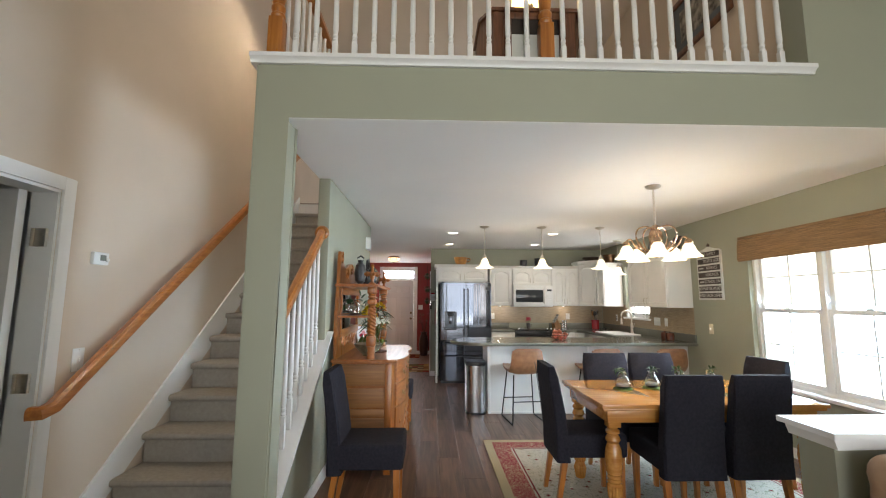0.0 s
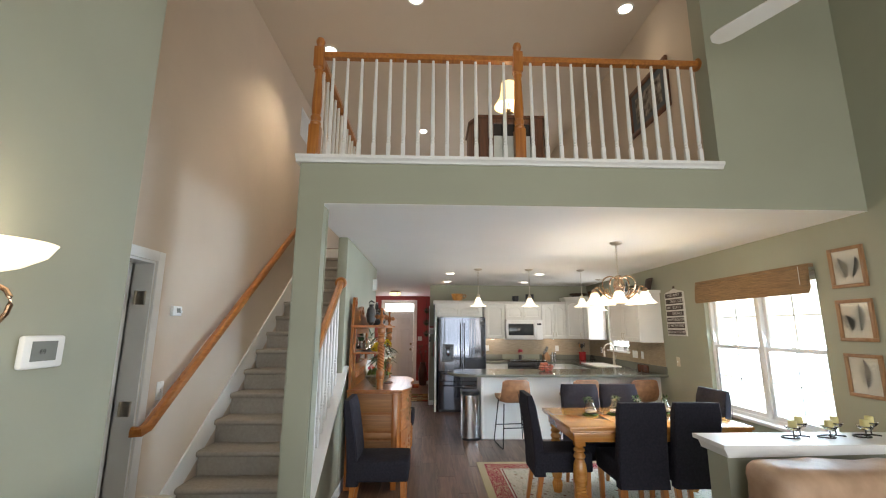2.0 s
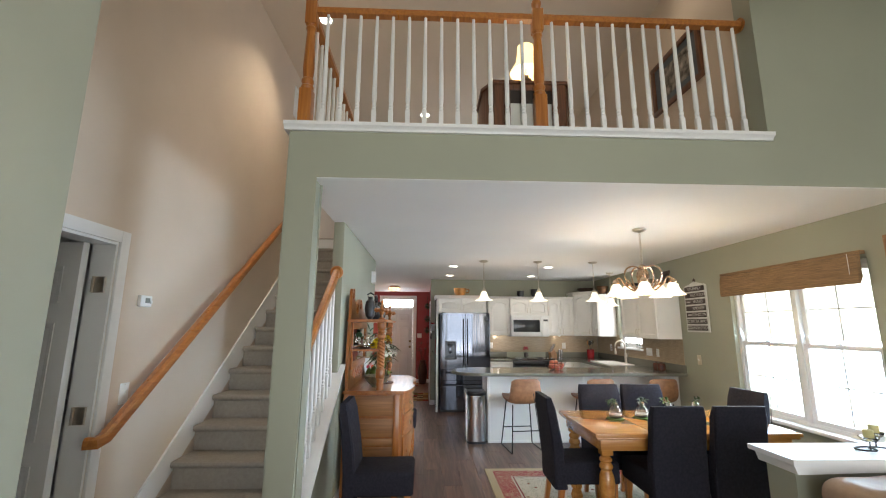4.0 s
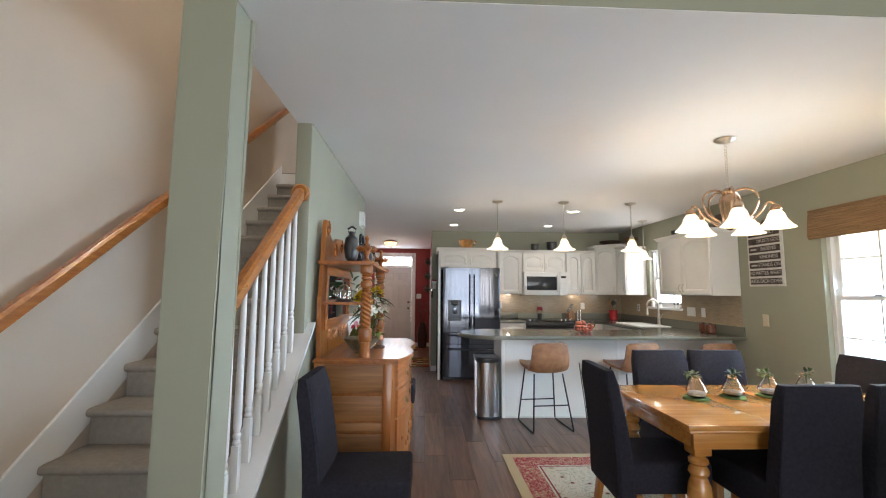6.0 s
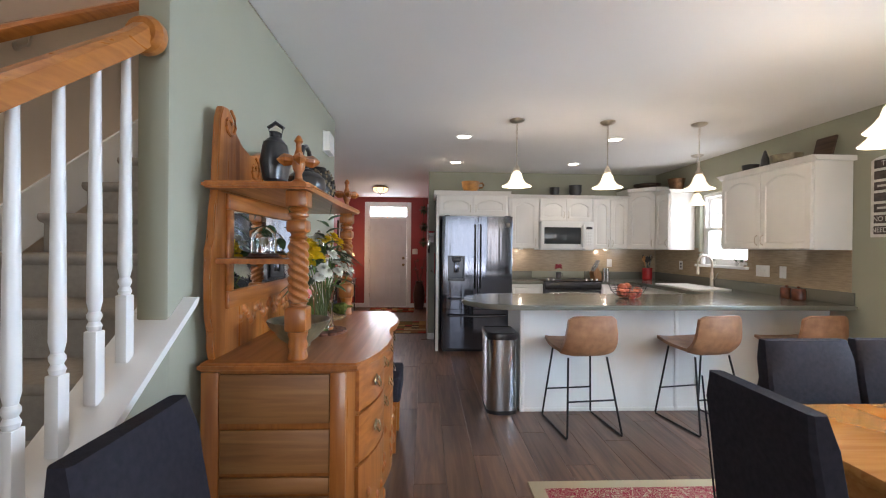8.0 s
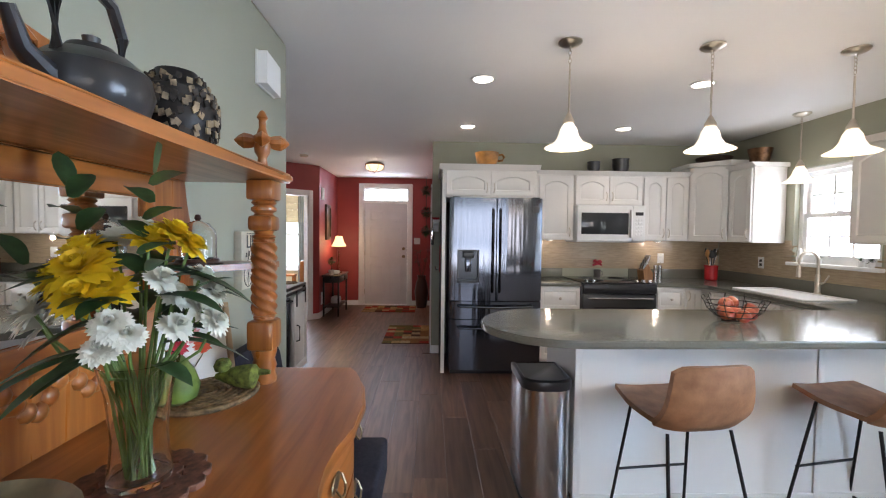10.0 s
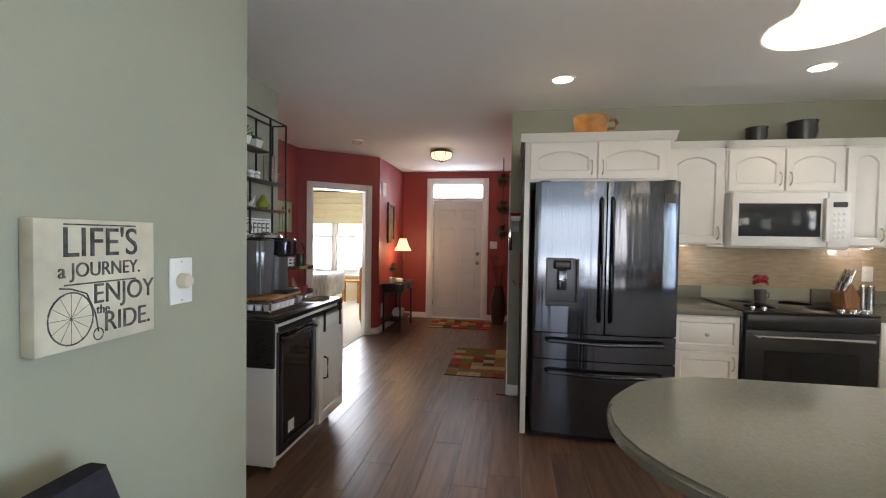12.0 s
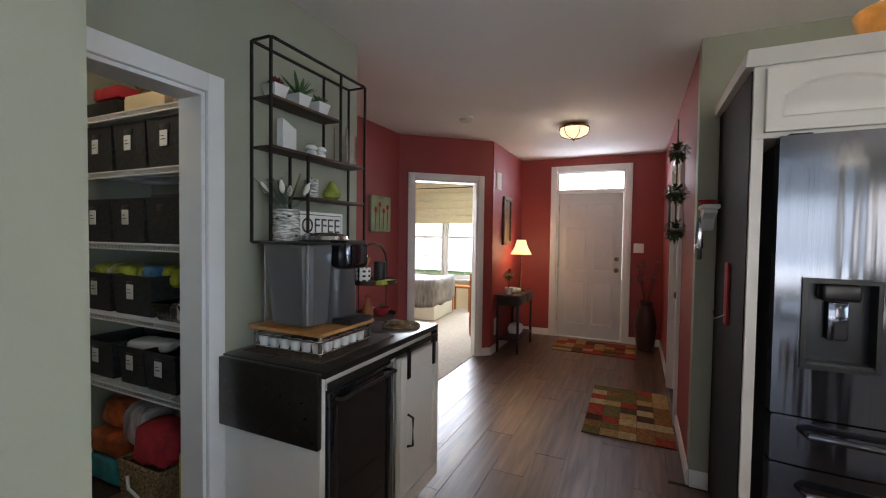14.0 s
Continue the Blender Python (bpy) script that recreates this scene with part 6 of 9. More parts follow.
def bloom(c, d, r, n, w, seed, layers=3):
    """A many-petalled flower head that faces d."""
    b = bmesh.new()
    rg2 = random.Random(seed)
    d = Vector(d).normalized()
    q = d.to_track_quat("Z", "Y").to_matrix().to_4x4()
    for la in range(layers):
        for i in range(n):
            a = 2 * math.pi * (i + 0.5 * la) / n + rg2.uniform(-0.1, 0.1)
            el = radians(8 + 26 * la + rg2.uniform(-8, 8))
            leaf(b, (0, 0, 0.004 * la), (math.cos(a) * math.cos(el), math.sin(a) * math.cos(el), math.sin(el)), r * (1 - 0.18 * la), w, 0.15, 3)
    b.transform(Matrix.Translation(c) @ q)
    return b


heads = [("y", -0.10, -0.03, 0.37, 0.046), ("y", -0.05, -0.055, 0.385, 0.05), ("y", -0.07, -0.02, 0.41, 0.046), ("y", -0.025, -0.04, 0.35, 0.044), ("y", -0.12, 0.0, 0.35, 0.042),
         ("y", 0.0, 0.03, 0.43, 0.04), ("y", 0.03, 0.05, 0.445, 0.038), ("y", 0.055, 0.06, 0.42, 0.036), ("y", -0.04, -0.07, 0.345, 0.04),
         ("w", 0.05, 0.02, 0.335, 0.036), ("w", 0.08, 0.04, 0.305, 0.036), ("w", 0.07, -0.01, 0.285, 0.034), ("w", 0.10, 0.05, 0.335, 0.034), ("w", 0.04, 0.0, 0.365, 0.034), ("w", 0.115, 0.03, 0.285, 0.034), ("w", 0.075, 0.06, 0.365, 0.034),
         ("w", 0.02, -0.09, 0.305, 0.034), ("w", 0.0, -0.085, 0.265, 0.032), ("w", 0.035, -0.075, 0.285, 0.03),
         ("w", -0.13, -0.05, 0.315, 0.05), ("w", -0.14, -0.025, 0.285, 0.045), ("w", -0.08, 0.06, 0.43, 0.042), ("w", -0.04, 0.07, 0.45, 0.042), ("w", -0.11, 0.05, 0.405, 0.04)]
for i, (k, x, y, z, r) in enumerate(heads):
    st = tube(bmesh.new(), [(0.02 * math.cos(i * 2.4), 0.02 * math.sin(i * 2.4), 0.025), (x * 0.35, y * 0.35, 0.2), (x * 0.8, y * 0.8, z - 0.05), (x, y, z)], 0.0028, 5)
    part("stem", st, M_STEM, vs)
    part("flower", bloom((x, y, z), (x * 3 + 0.15, y * 3 - 0.1, 0.35), r * (1.12 if k == "y" else 0.95), 20 if k == "y" else 26, 0.024 if k == "y" else 0.015, i, 5), M_YEL if k == "y" else M_WHT, vs, "yellow lily bloom" if k == "y" else "white chrysanthemum bloom")
for i in range(34):
    a = rng.uniform(0, 2 * math.pi)
    z = rng.uniform(0.22, 0.40)
    r = rng.uniform(0.02, 0.07)
    el = rng.uniform(-0.3, 0.9)
    leaf(lf, (r * math.cos(a), r * math.sin(a), z), (math.cos(a), math.sin(a), el), rng.uniform(0.07, 0.15), rng.uniform(0.028, 0.05), 0.35, 5)
for bx0, by0, bz0, dx0, dy0 in ((-0.10, 0.04, 0.36, -0.35, 0.1), (0.0, 0.0, 0.38, 0.15, 0.05), (-0.12, 0.0, 0.30, -0.8, 0.0)):
    for j in range(6):
        q = Vector((bx0, by0, bz0)) + Vector((dx0, dy0, 1.0)) * 0.03 * j
        sd = 1 if j % 2 else -1
        leaf(lf, q, (sd * 0.8 + dx0, -0.3 * sd + dy0, 0.55), 0.085, 0.042, 0.25, 5)
    leaf(lf, Vector((bx0, by0, bz0)) + Vector((dx0, dy0, 1.0)) * 0.17, (dx0, dy0, 1), 0.08, 0.04, 0.1, 5)
for a, L2 in ((-2.2, 0.2), (-2.6, 0.18), (-1.9, 0.17), (0.5, 0.15)):
    leaf(lf, (0.03 * math.cos(a), 0.03 * math.sin(a), 0.25), (math.cos(a), math.sin(a), 0.15), L2, 0.03, 0.5, 6)
tagged(part("foliage", lf, M_LEAF2, vs), kind="stuff")
# gourds, bird, picture, woven mat
mt = thing("woven_mat", "oval woven seagrass mat", "mat", (0.53, 4.69, HT))
wm = bmesh.new()
for k in range(7):
    tube(wm, [((0.02 + 0.017 * k) * 1.0 * math.cos(a), (0.02 + 0.017 * k) * 1.15 * math.sin(a), 0.006) for a in [radians(15 * i) for i in range(24)]], 0.0075, 6, closed=True)
part("coil", wm, mat("seagrass", (0.26, 0.17, 0.08), 0.9, var=0.4, scale=60, bump=0.5, bscale=200), mt)
M_PEAR = mat("green_gourd_skin", (0.13, 0.20, 0.03), 0.45, var=0.35, scale=14)
for i, (x, y, k) in enumerate(((0.50, 4.60, 1.0), (0.44, 4.66, 0.8))):
    g = thing("green_pear", "mossy green decorative pear", "decorative pear", (x, y, HT + 0.0135), group="decorative pears")
    part("body", lathe(bmesh.new(), [(0.02 * k, 0), (0.045 * k, 0.015 * k), (0.052 * k, 0.045 * k), (0.04 * k, 0.08 * k), (0.022 * k, 0.11 * k), (0.012 * k, 0.122 * k), (0.001, 0.124 * k)], n=18), M_PEAR, g)
    part("stalk", tube(bmesh.new(), [(0, 0, 0.12 * k), (0.004, 0.003, 0.145 * k)], 0.004, 6), M_LEAF2, g)
bd = thing("moss_bird", "small moss-covered decorative bird", "ornament", (0.60, 4.70, HT + 0.0135))
b = bmesh.new()
secs = []
for i in range(11):
    u = i / 10
    r = 0.034 * math.sin(math.pi * (0.06 + 0.66 * u)) if u < 0.75 else 0.02 * (1 - u) + 0.006
    secs.append([Vector((-0.055 + 0.15 * u + 0.0, r * math.cos(t) * 0.9, 0.036 + r * math.sin(t) + 0.012 * (u > 0.7))) for t in [2 * math.pi * k / 12 for k in range(12)]])
loop_sections(b, secs)
lathe(b, [(0.001, 0), (0.02, 0.008), (0.024, 0.022), (0.016, 0.038), (0.001, 0.043)], (-0.035, 0, 0.045), 12)
part("bird", b, mat("moss", (0.15, 0.18, 0.03), 0.95, var=0.4, scale=60, bump=1.0, bscale=260), bd)
pf = thing("flower_picture", "pale framed picture of pink and red flowers", "picture frame")
pf.matrix_basis = pose(0.455, 4.765, HT + 0.001, -12, 0, 52)
part("board", box(-0.10, 0.10, 0.002, 0.008, 0.01, 0.215), mat("white_paper", (0.8, 0.79, 0.76), 0.8), pf)
fr2 = bmesh.new()
for x0, x1, z0, z1 in ((-0.115, 0.115, 0.215, 0.23), (-0.115, 0.115, 0, 0.0095), (-0.115, -0.10, 0.01, 0.215), (0.10, 0.115, 0.01, 0.215)):
    bx(fr2, x0, x1, -0.01, 0.01, z0, z1, bev=0.002)
part("frame", fr2, mat("light_oak_frame", (0.42, 0.28, 0.15), 0.5, var=0.2, scale=20), pf)
for x, z, col in ((-0.035, 0.115, (0.5, 0.02, 0.04)), (0.0, 0.145, (0.75, 0.30, 0.32)), (0.03, 0.11, (0.7, 0.10, 0.04))):
    f = part("painted_flower", bloom((x, 0.0005, z), (0, -1, 0), 0.03, 14, 0.011, 5, 1), mat("painted_petal", col, 0.7), pf)
part("painted_leaves", leaf(leaf(bmesh.new(), (0.0, 0.0005, 0.05), (0.4, -0.02, 0.5), 0.05, 0.02, 0), (0.0, 0.0005, 0.05), (-0.5, -0.02, 0.4), 0.05, 0.02, 0), M_LEAF, pf)

# ---- writing and small things on the stair wall ----
M_INK = mat("black_ink", (0.02, 0.02, 0.02), 0.7, var=0.1)
M_SIGN = mat("aged_cream_board", (0.62, 0.57, 0.44), 0.7, var=0.18, scale=7, bump=0.05)


def on_x(x, y, z, facing=1):
    """A pose on a wall across x: local x runs along the wall, local -y faces the room."""
    return pose(x, y, z, 0, 0, 90 if facing > 0 else -90)


sg = thing("quote_sign", "aged cream sign with bicycle and black lettering", "wall sign")
sg.matrix_basis = on_x(XS, 5.445, 1.258) @ Matrix.Diagonal((0.84, 1.3, 1, 1))
part("board", box(-0.15, 0.15, -0.026, -0.001, -0.125, 0.125, bev=0.003), M_SIGN, sg)
M_INK = mat("faded_grey_ink", (0.10, 0.095, 0.09), 0.8, var=0.5, scale=40)
text("LIFE'S", 0.082, pose(0.0, -0.0268, 0.078), M_INK, sg)
text("a JOURNEY.", 0.04, pose(0.0, -0.0268, 0.026), M_INK, sg)
text("ENJOY", 0.058, pose(0.06, -0.0268, -0.025), M_INK, sg)
text("the", 0.026, pose(-0.0, -0.0268, -0.056), M_INK, sg)
text("RIDE.", 0.058, pose(0.068, -0.0268, -0.085), M_INK, sg)
for z in (0.115, 0.0):
    part("rule", box(-0.09, 0.09, -0.0272, -0.0262, z - 0.0015, z + 0.0015), M_INK, sg)
bc = bmesh.new()
tube(bc, [(-0.075 + 0.05 * math.cos(a), -0.0265, -0.065 + 0.05 * math.sin(a)) for a in [radians(15 * i) for i in range(24)]], 0.0016, 5, closed=True)
tube(bc, [(-0.012 + 0.012 * math.cos(a), -0.0265, -0.105 + 0.012 * math.sin(a)) for a in [radians(30 * i) for i in range(12)]], 0.0012, 5, closed=True)
for k in range(6):
    a = radians(30 * k)
    tube(bc, [(-0.075 + 0.05 * math.cos(a), -0.0265, -0.065 + 0.05 * math.sin(a)), (-0.075 - 0.05 * math.cos(a), -0.0265, -0.065 - 0.05 * math.sin(a))], 0.0005, 4)
tube(bc, [(-0.10, -0.0265, -0.005), (-0.075, -0.0265, -0.008), (-0.04, -0.0265, -0.02), (-0.02, -0.0265, -0.06), (-0.012, -0.0265, -0.10)], 0.0016, 5)
part("bicycle_drawing", bc, M_INK, sg)


def plate(name, label, category, m, w, h, extra="", group=""):
    t = thing(name, label, category, group=group)
    t.matrix_basis = m
    part("plate", box(-w / 2, w / 2, -0.007, -0.0005, -h / 2, h / 2, bev=0.003), M_WHITE if "cream" not in label else bpy.data.materials["aged_cream_plastic"], t)
    if extra == "toggle":
        part("toggle", box(-0.005, 0.005, -0.018, -0.007, -0.012, 0.014, bev=0.002), M_WHITE, t)
    if extra == "two":
        for x in (-0.023, 0.023):
            part("toggle", box(x - 0.005, x + 0.005, -0.018, -0.007, -0.012, 0.014, bev=0.002), M_WHITE, t)
    if extra == "outlet":
        for z in (-0.02, 0.02):
            part("socket", box(-0.016, 0.016, -0.009, -0.007, z - 0.013, z + 0.013, bev=0.002), M_BLACK if "dark" in label else M_WHITE, t)
    if extra == "dimmer":
        part("knob", lathe(bmesh.new(), [(0.02, 0.007), (0.019, 0.024), (0.015, 0.03), (0.001, 0.031)], (0, 0, 0), 20, Matrix.Rotation(radians(90), 4, "X")), bpy.data.materials["aged_cream_plastic"], t)
    for z in (-h * 0.42, h * 0.42):
        part("screw", lathe(bmesh.new(), [(0.003, 0.007), (0.002, 0.0085), (0.001, 0.0086)], (0, 0, 0), 8, Matrix.Translation((0, 0, z)) @ Matrix.Rotation(radians(90), 4, "X")), M_NICKEL, t)
    return t


plate("dimmer_switch", "white wall plate with round ivory dimmer knob", "light switch", on_x(XS, 5.685, 1.235), 0.075, 0.12, "dimmer")
plate("light_switch", "white toggle light switch on the stair wall", "light switch", on_x(-0.715, 2.47, 1.10), 0.075, 0.12, "toggle")
plate("light_switch", "white double light switch by the front door", "light switch", pose(0.88, YF, 1.24), 0.12, 0.12, "two")
plate("light_switch", "cream light switch on the dining wall", "light switch", on_x(XR, 5.16, 1.10, -1), 0.075, 0.12, "toggle")
plate("wall_outlet", "white outlet on the backsplash", "outlet", pose(2.36, YK - 0.007, 1.13), 0.075, 0.115, "outlet")
plate("wall_outlet", "white outlet on the backsplash", "outlet", pose(3.83, YK - 0.007, 1.13), 0.075, 0.115, "outlet")
plate("wall_outlet", "white outlet by the sink", "outlet", on_x(XR - 0.007, 6.12, 1.13, -1), 0.075, 0.115, "outlet")
plate("wall_outlet", "grey plate of four dark switches by the sink", "light switch", on_x(XR - 0.007, 6.36, 1.13, -1), 0.17, 0.115, "two")
plate("wall_outlet", "white outlet with dark sockets by the corner", "outlet", on_x(XR - 0.007, 7.72, 1.13, -1), 0.075, 0.115, "outlet")
cb2 = thing("door_chime", "white plastic door chime box on the wall", "door chime")
cb2.matrix_basis = on_x(XS, 5.655, 2.155)
b = bmesh.new()
prism(b, [(-0.11, -0.001), (0.11, -0.001), (0.11, -0.04), (-0.11, -0.055)], "z", -0.075, 0.075)
part("cover", b, M_WHITE, cb2)
part("edge", box(-0.115, 0.115, -0.012, -0.0012, -0.08, 0.08, bev=0.003), M_WHITE, cb2)
th2 = thing("thermostat", "small white thermostat on the stairwell wall", "thermostat")
th2.matrix_basis = on_x(-0.715, 2.535, 1.645)
part("case", box(-0.055, 0.055, -0.025, -0.001, -0.035, 0.035, bev=0.006), M_WHITE, th2)
part("display", box(-0.012, 0.03, -0.0265, -0.0245, -0.012, 0.02), mat("lcd_grey", (0.16, 0.17, 0.15), 0.3), th2)
part("dial", lathe(bmesh.new(), [(0.012, 0), (0.011, 0.006), (0.001, 0.007)], (0, 0, 0), 14, Matrix.Translation((0.04, -0.025, -0.005)) @ Matrix.Rotation(radians(90), 4, "X")), M_WHITE, th2)
th3 = thing("touch_thermostat", "white wall thermostat with grey screen", "thermostat")
th3.matrix_basis = on_x(-0.20, 0.905, 1.445)
part("case", box(-0.08, 0.08, -0.026, -0.001, -0.055, 0.055, bev=0.01), M_WHITE, th3)
part("screen", box(-0.052, 0.045, -0.0275, -0.0255, -0.03, 0.036), bpy.data.materials["lcd_grey"], th3)
text("69", 0.025, pose(-0.01, -0.0278, 0.0), M_INK, th3)


# ---- coffee corner ----
cb3 = thing("coffee_cabinet", "white coffee cabinet with black top and wine cooler", "cabinet")
CX0, CX1, CY0, CY1, CZ = XP + 0.008, -0.125, 6.85, 7.72, 0.862
part("side", box(CX0, CX1, CY0, CY0 + 0.03, 0.05, CZ, bev=0.003), M_CAB, cb3)
part("side", box(CX0, CX1, CY1 - 0.03, CY1, 0.05, CZ, bev=0.003), M_CAB, cb3)
part("back", box(CX0, CX0 + 0.015, CY0 + 0.031, CY1 - 0.031, 0.05, CZ), M_CAB, cb3)
part("shelf", box(CX0 + 0.016, CX1 - 0.01, CY0 + 0.031, CY1 - 0.031, 0.06, 0.09), M_CAB, cb3)
part("divider", box(CX0 + 0.016, CX1 - 0.002, 7.33, 7.36, 0.091, CZ), M_CAB, cb3)
part("top_rail", box(CX1 - 0.02, CX1 + 0.001, CY0 + 0.031, CY1 - 0.031, CZ - 0.055, CZ), M_CAB, cb3)
M_BTOP = wood("black_stained_top", (0.02, 0.018, 0.017), (0.008, 0.007, 0.007), 0.28, 1, 3)
part("top", box(CX0, CX1 + 0.03, CY0 - 0.01, CY1 + 0.02, CZ + 0.001, 0.89, bev=0.004), M_BTOP, cb3)
part("drop_leaf", box(CX0 + 0.015, CX1 + 0.02, CY0 - 0.035, CY0 - 0.012, 0.62, 0.885, bev=0.004), M_BTOP, cb3, "black folded drop leaf")
part("drop_leaf", box(CX0 + 0.015, CX1 + 0.02, CY1 + 0.022, CY1 + 0.045, 0.70, 0.885, bev=0.004), M_BTOP, cb3, "black folded drop leaf")
wc = part("wine_cooler", box(CX0 + 0.03, CX1 - 0.005, CY0 + 0.036, 7.325, 0.092, CZ - 0.06, bev=0.004), M_BLACK, cb3, "black wine cooler with glass door")
fr3 = bmesh.new()
for y0, y1, z0, z1 in ((CY0 + 0.04, 7.32, 0.10, 0.15), (CY0 + 0.04, 7.32, 0.74, 0.795), (CY0 + 0.04, CY0 + 0.085, 0.15, 0.74), (7.275, 7.32, 0.15, 0.74)):
    bx(fr3, CX1 - 0.004, CX1 + 0.012, y0, y1, z0, z1, bev=0.003)
part("door_frame", fr3, M_STEEL, wc)
part("door_glass", box(CX1 - 0.003, CX1 + 0.004, CY0 + 0.085, 7.275, 0.15, 0.74), mat("smoked_glass", (0.02, 0.018, 0.018), 0.06), wc)
part("handle", tube(bmesh.new(), [(CX1 + 0.012, CY0 + 0.07, 0.768), (CX1 + 0.04, CY0 + 0.08, 0.768), (CX1 + 0.04, 7.29, 0.768), (CX1 + 0.012, 7.30, 0.768)], 0.008, 8), M_BLACKM, wc)
part("note", box(CX1 + 0.0042, CX1 + 0.0048, 7.0, 7.07, 0.18, 0.25), M_PEB, wc)
bd2 = part("barn_door", box(CX1 + 0.014, CX1 + 0.034, 7.335, 7.725, 0.085, 0.80, bev=0.003), M_CAB, cb3, "white sliding barn door")
for y0, y1, z0, z1 in ((7.335, 7.725, 0.73, 0.80), (7.335, 7.725, 0.085, 0.155), (7.335, 7.39, 0.155, 0.73), (7.67, 7.725, 0.155, 0.73)):
    part("door_batten", box(CX1 + 0.0341, CX1 + 0.042, y0, y1, z0, z1, bev=0.002), M_CAB, bd2)
part("door_pull", tube(bmesh.new(), [(CX1 + 0.042, 7.40, 0.38), (CX1 + 0.07, 7.40, 0.39), (CX1 + 0.07, 7.40, 0.52), (CX1 + 0.042, 7.40, 0.53)], 0.006, 8), M_BLACKM, bd2, "black iron door pull")
part("track", box(CX1 + 0.014, CX1 + 0.022, CY0 + 0.02, CY1 + 0.03, 0.815, 0.84, bev=0.002), M_BLACKM, cb3, "black sliding door track")
for y in (7.40, 7.66):
    part("hanger", box(CX1 + 0.0425, CX1 + 0.05, y - 0.014, y + 0.014, 0.70, 0.85, bev=0.002), M_BLACKM, bd2)
for x in (CX0 + 0.06, CX1 - 0.06):
    for y in (CY0 + 0.06, CY1 - 0.06):
        part("caster", lathe(bmesh.new(), [(0.001, -0.012), (0.025, -0.012), (0.025, 0.012), (0.001, 0.012)], (0, 0, 0), 14, Matrix.Translation((x, y, 0.026)) @ Matrix.Rotation(radians(90), 4, "X")), M_BLACK, cb3)

# capsule drawer with the coffee machine on it
CT = 0.891
mtt = solid("placemat", box(-0.57, -0.16, 6.90, 7.40, CT, CT + 0.003, bev=0.001), mat("brown_woven_mat", (0.09, 0.065, 0.045), 0.9, var=0.4, scale=90, bump=0.6, bscale=300), "brown woven placemat on the coffee cabinet", "placemat")
pd = thing("capsule_drawer", "chrome wire capsule drawer with bamboo top", "capsule drawer", (-0.365, 7.09, CT + 0.0035))
part("top", box(-0.185, 0.185, -0.175, 0.175, 0.085, 0.10, bev=0.004), wood("bamboo", (0.52, 0.26, 0.09), (0.38, 0.17, 0.05), 0.35, 1, 4), pd, "honey coloured bamboo top")
wr2 = bmesh.new()
for x in (-0.165, 0.165):
    for y in (-0.155, 0.155):
        tube(wr2, [(x, y, 0.0), (x, y, 0.085)], 0.008, 8)
part("posts_frame", wr2, M_STEEL2, pd)
for z in (0.02, 0.065):
    part("rail", tube(bmesh.new(), [(-0.165, -0.165, z), (0.165, -0.165, z), (0.175, -0.155, z), (0.175, 0.155, z), (0.165, 0.165, z), (-0.165, 0.165, z), (-0.175, 0.155, z), (-0.175, -0.155, z)], 0.0035, 6, closed=True), M_STEEL2, pd)
cap = mesh_of("capsule", lathe(bmesh.new(), [(0.017, 0), (0.022, 0.038), (0.0245, 0.04), (0.001, 0.041)], n=14), M_WHITE)
for i in range(6):
    put("capsule", cap, pd, pose(-0.14 + 0.055 * i, -0.135, 0.014))
    put("capsule", cap, pd, pose(0.14, -0.135 + 0.052 * i, 0.014))
cm = thing("coffee_machine", "black and steel pod coffee machine with water tank", "coffee machine", (-0.37, 7.08, CT + 0.1045))
M_SMOKE = mat("smoky_plastic", (0.13, 0.135, 0.14), 0.1, var=0.03, spec=0.7)
b = bmesh.new()
secs = []
for z, k in ((0.0, 1.0), (0.02, 1.02), (0.30, 0.97), (0.335, 0.9), (0.345, 0.7)):
    secs.append([(0.13 * k * math.copysign(abs(math.cos(t)) ** 0.5, math.cos(t)), 0.075 + 0.085 * k * math.copysign(abs(math.sin(t)) ** 0.5, math.sin(t)), z) for t in [2 * math.pi * i / 28 for i in range(28)]])
loop_sections(b, secs)
part("body", b, mat("dark_grey_plastic", (0.07, 0.07, 0.075), 0.35), cm)
part("head", box(0.02, 0.185, 0.0, 0.15, 0.225, 0.343, bev=0.025, seg=4), M_STEEL, cm, "steel brewing head")
part("lid", lathe(bmesh.new(), [(0.105, 0.345), (0.10, 0.36), (0.07, 0.372), (0.001, 0.376)], (0.0, 0.07, 0), 24), M_STEEL2, cm)
part("drip_tray", box(0.05, 0.20, 0.0, 0.15, 0.0, 0.025, bev=0.006), M_BLACK, cm)
b = bmesh.new()
loop_sections(b, [[(x * k, -0.025 + y * k, z) for x, y in ((-0.115, 0.0), (-0.115, -0.10), (-0.09, -0.13), (0.09, -0.13), (0.12, -0.10), (0.12, 0.0))] for z, k in ((0.01, 0.82), (0.02, 0.86), (0.315, 1.03), (0.325, 1.0))])
part("water_tank", b, M_SMOKE, cm, "smoky grey water tank")
part("tank_lid", box(-0.12, 0.122, -0.162, -0.02, 0.3255, 0.336, bev=0.004), M_BLACK, cm)
for x in (-0.105, 0.112):
    part("tank_rib", box(x - 0.004, x + 0.004, -0.152, -0.146, 0.02, 0.325, bev=0.001), mat("grey_tank_rib", (0.30, 0.31, 0.33), 0.25) if x < 0 else bpy.data.materials["grey_tank_rib"], cm)

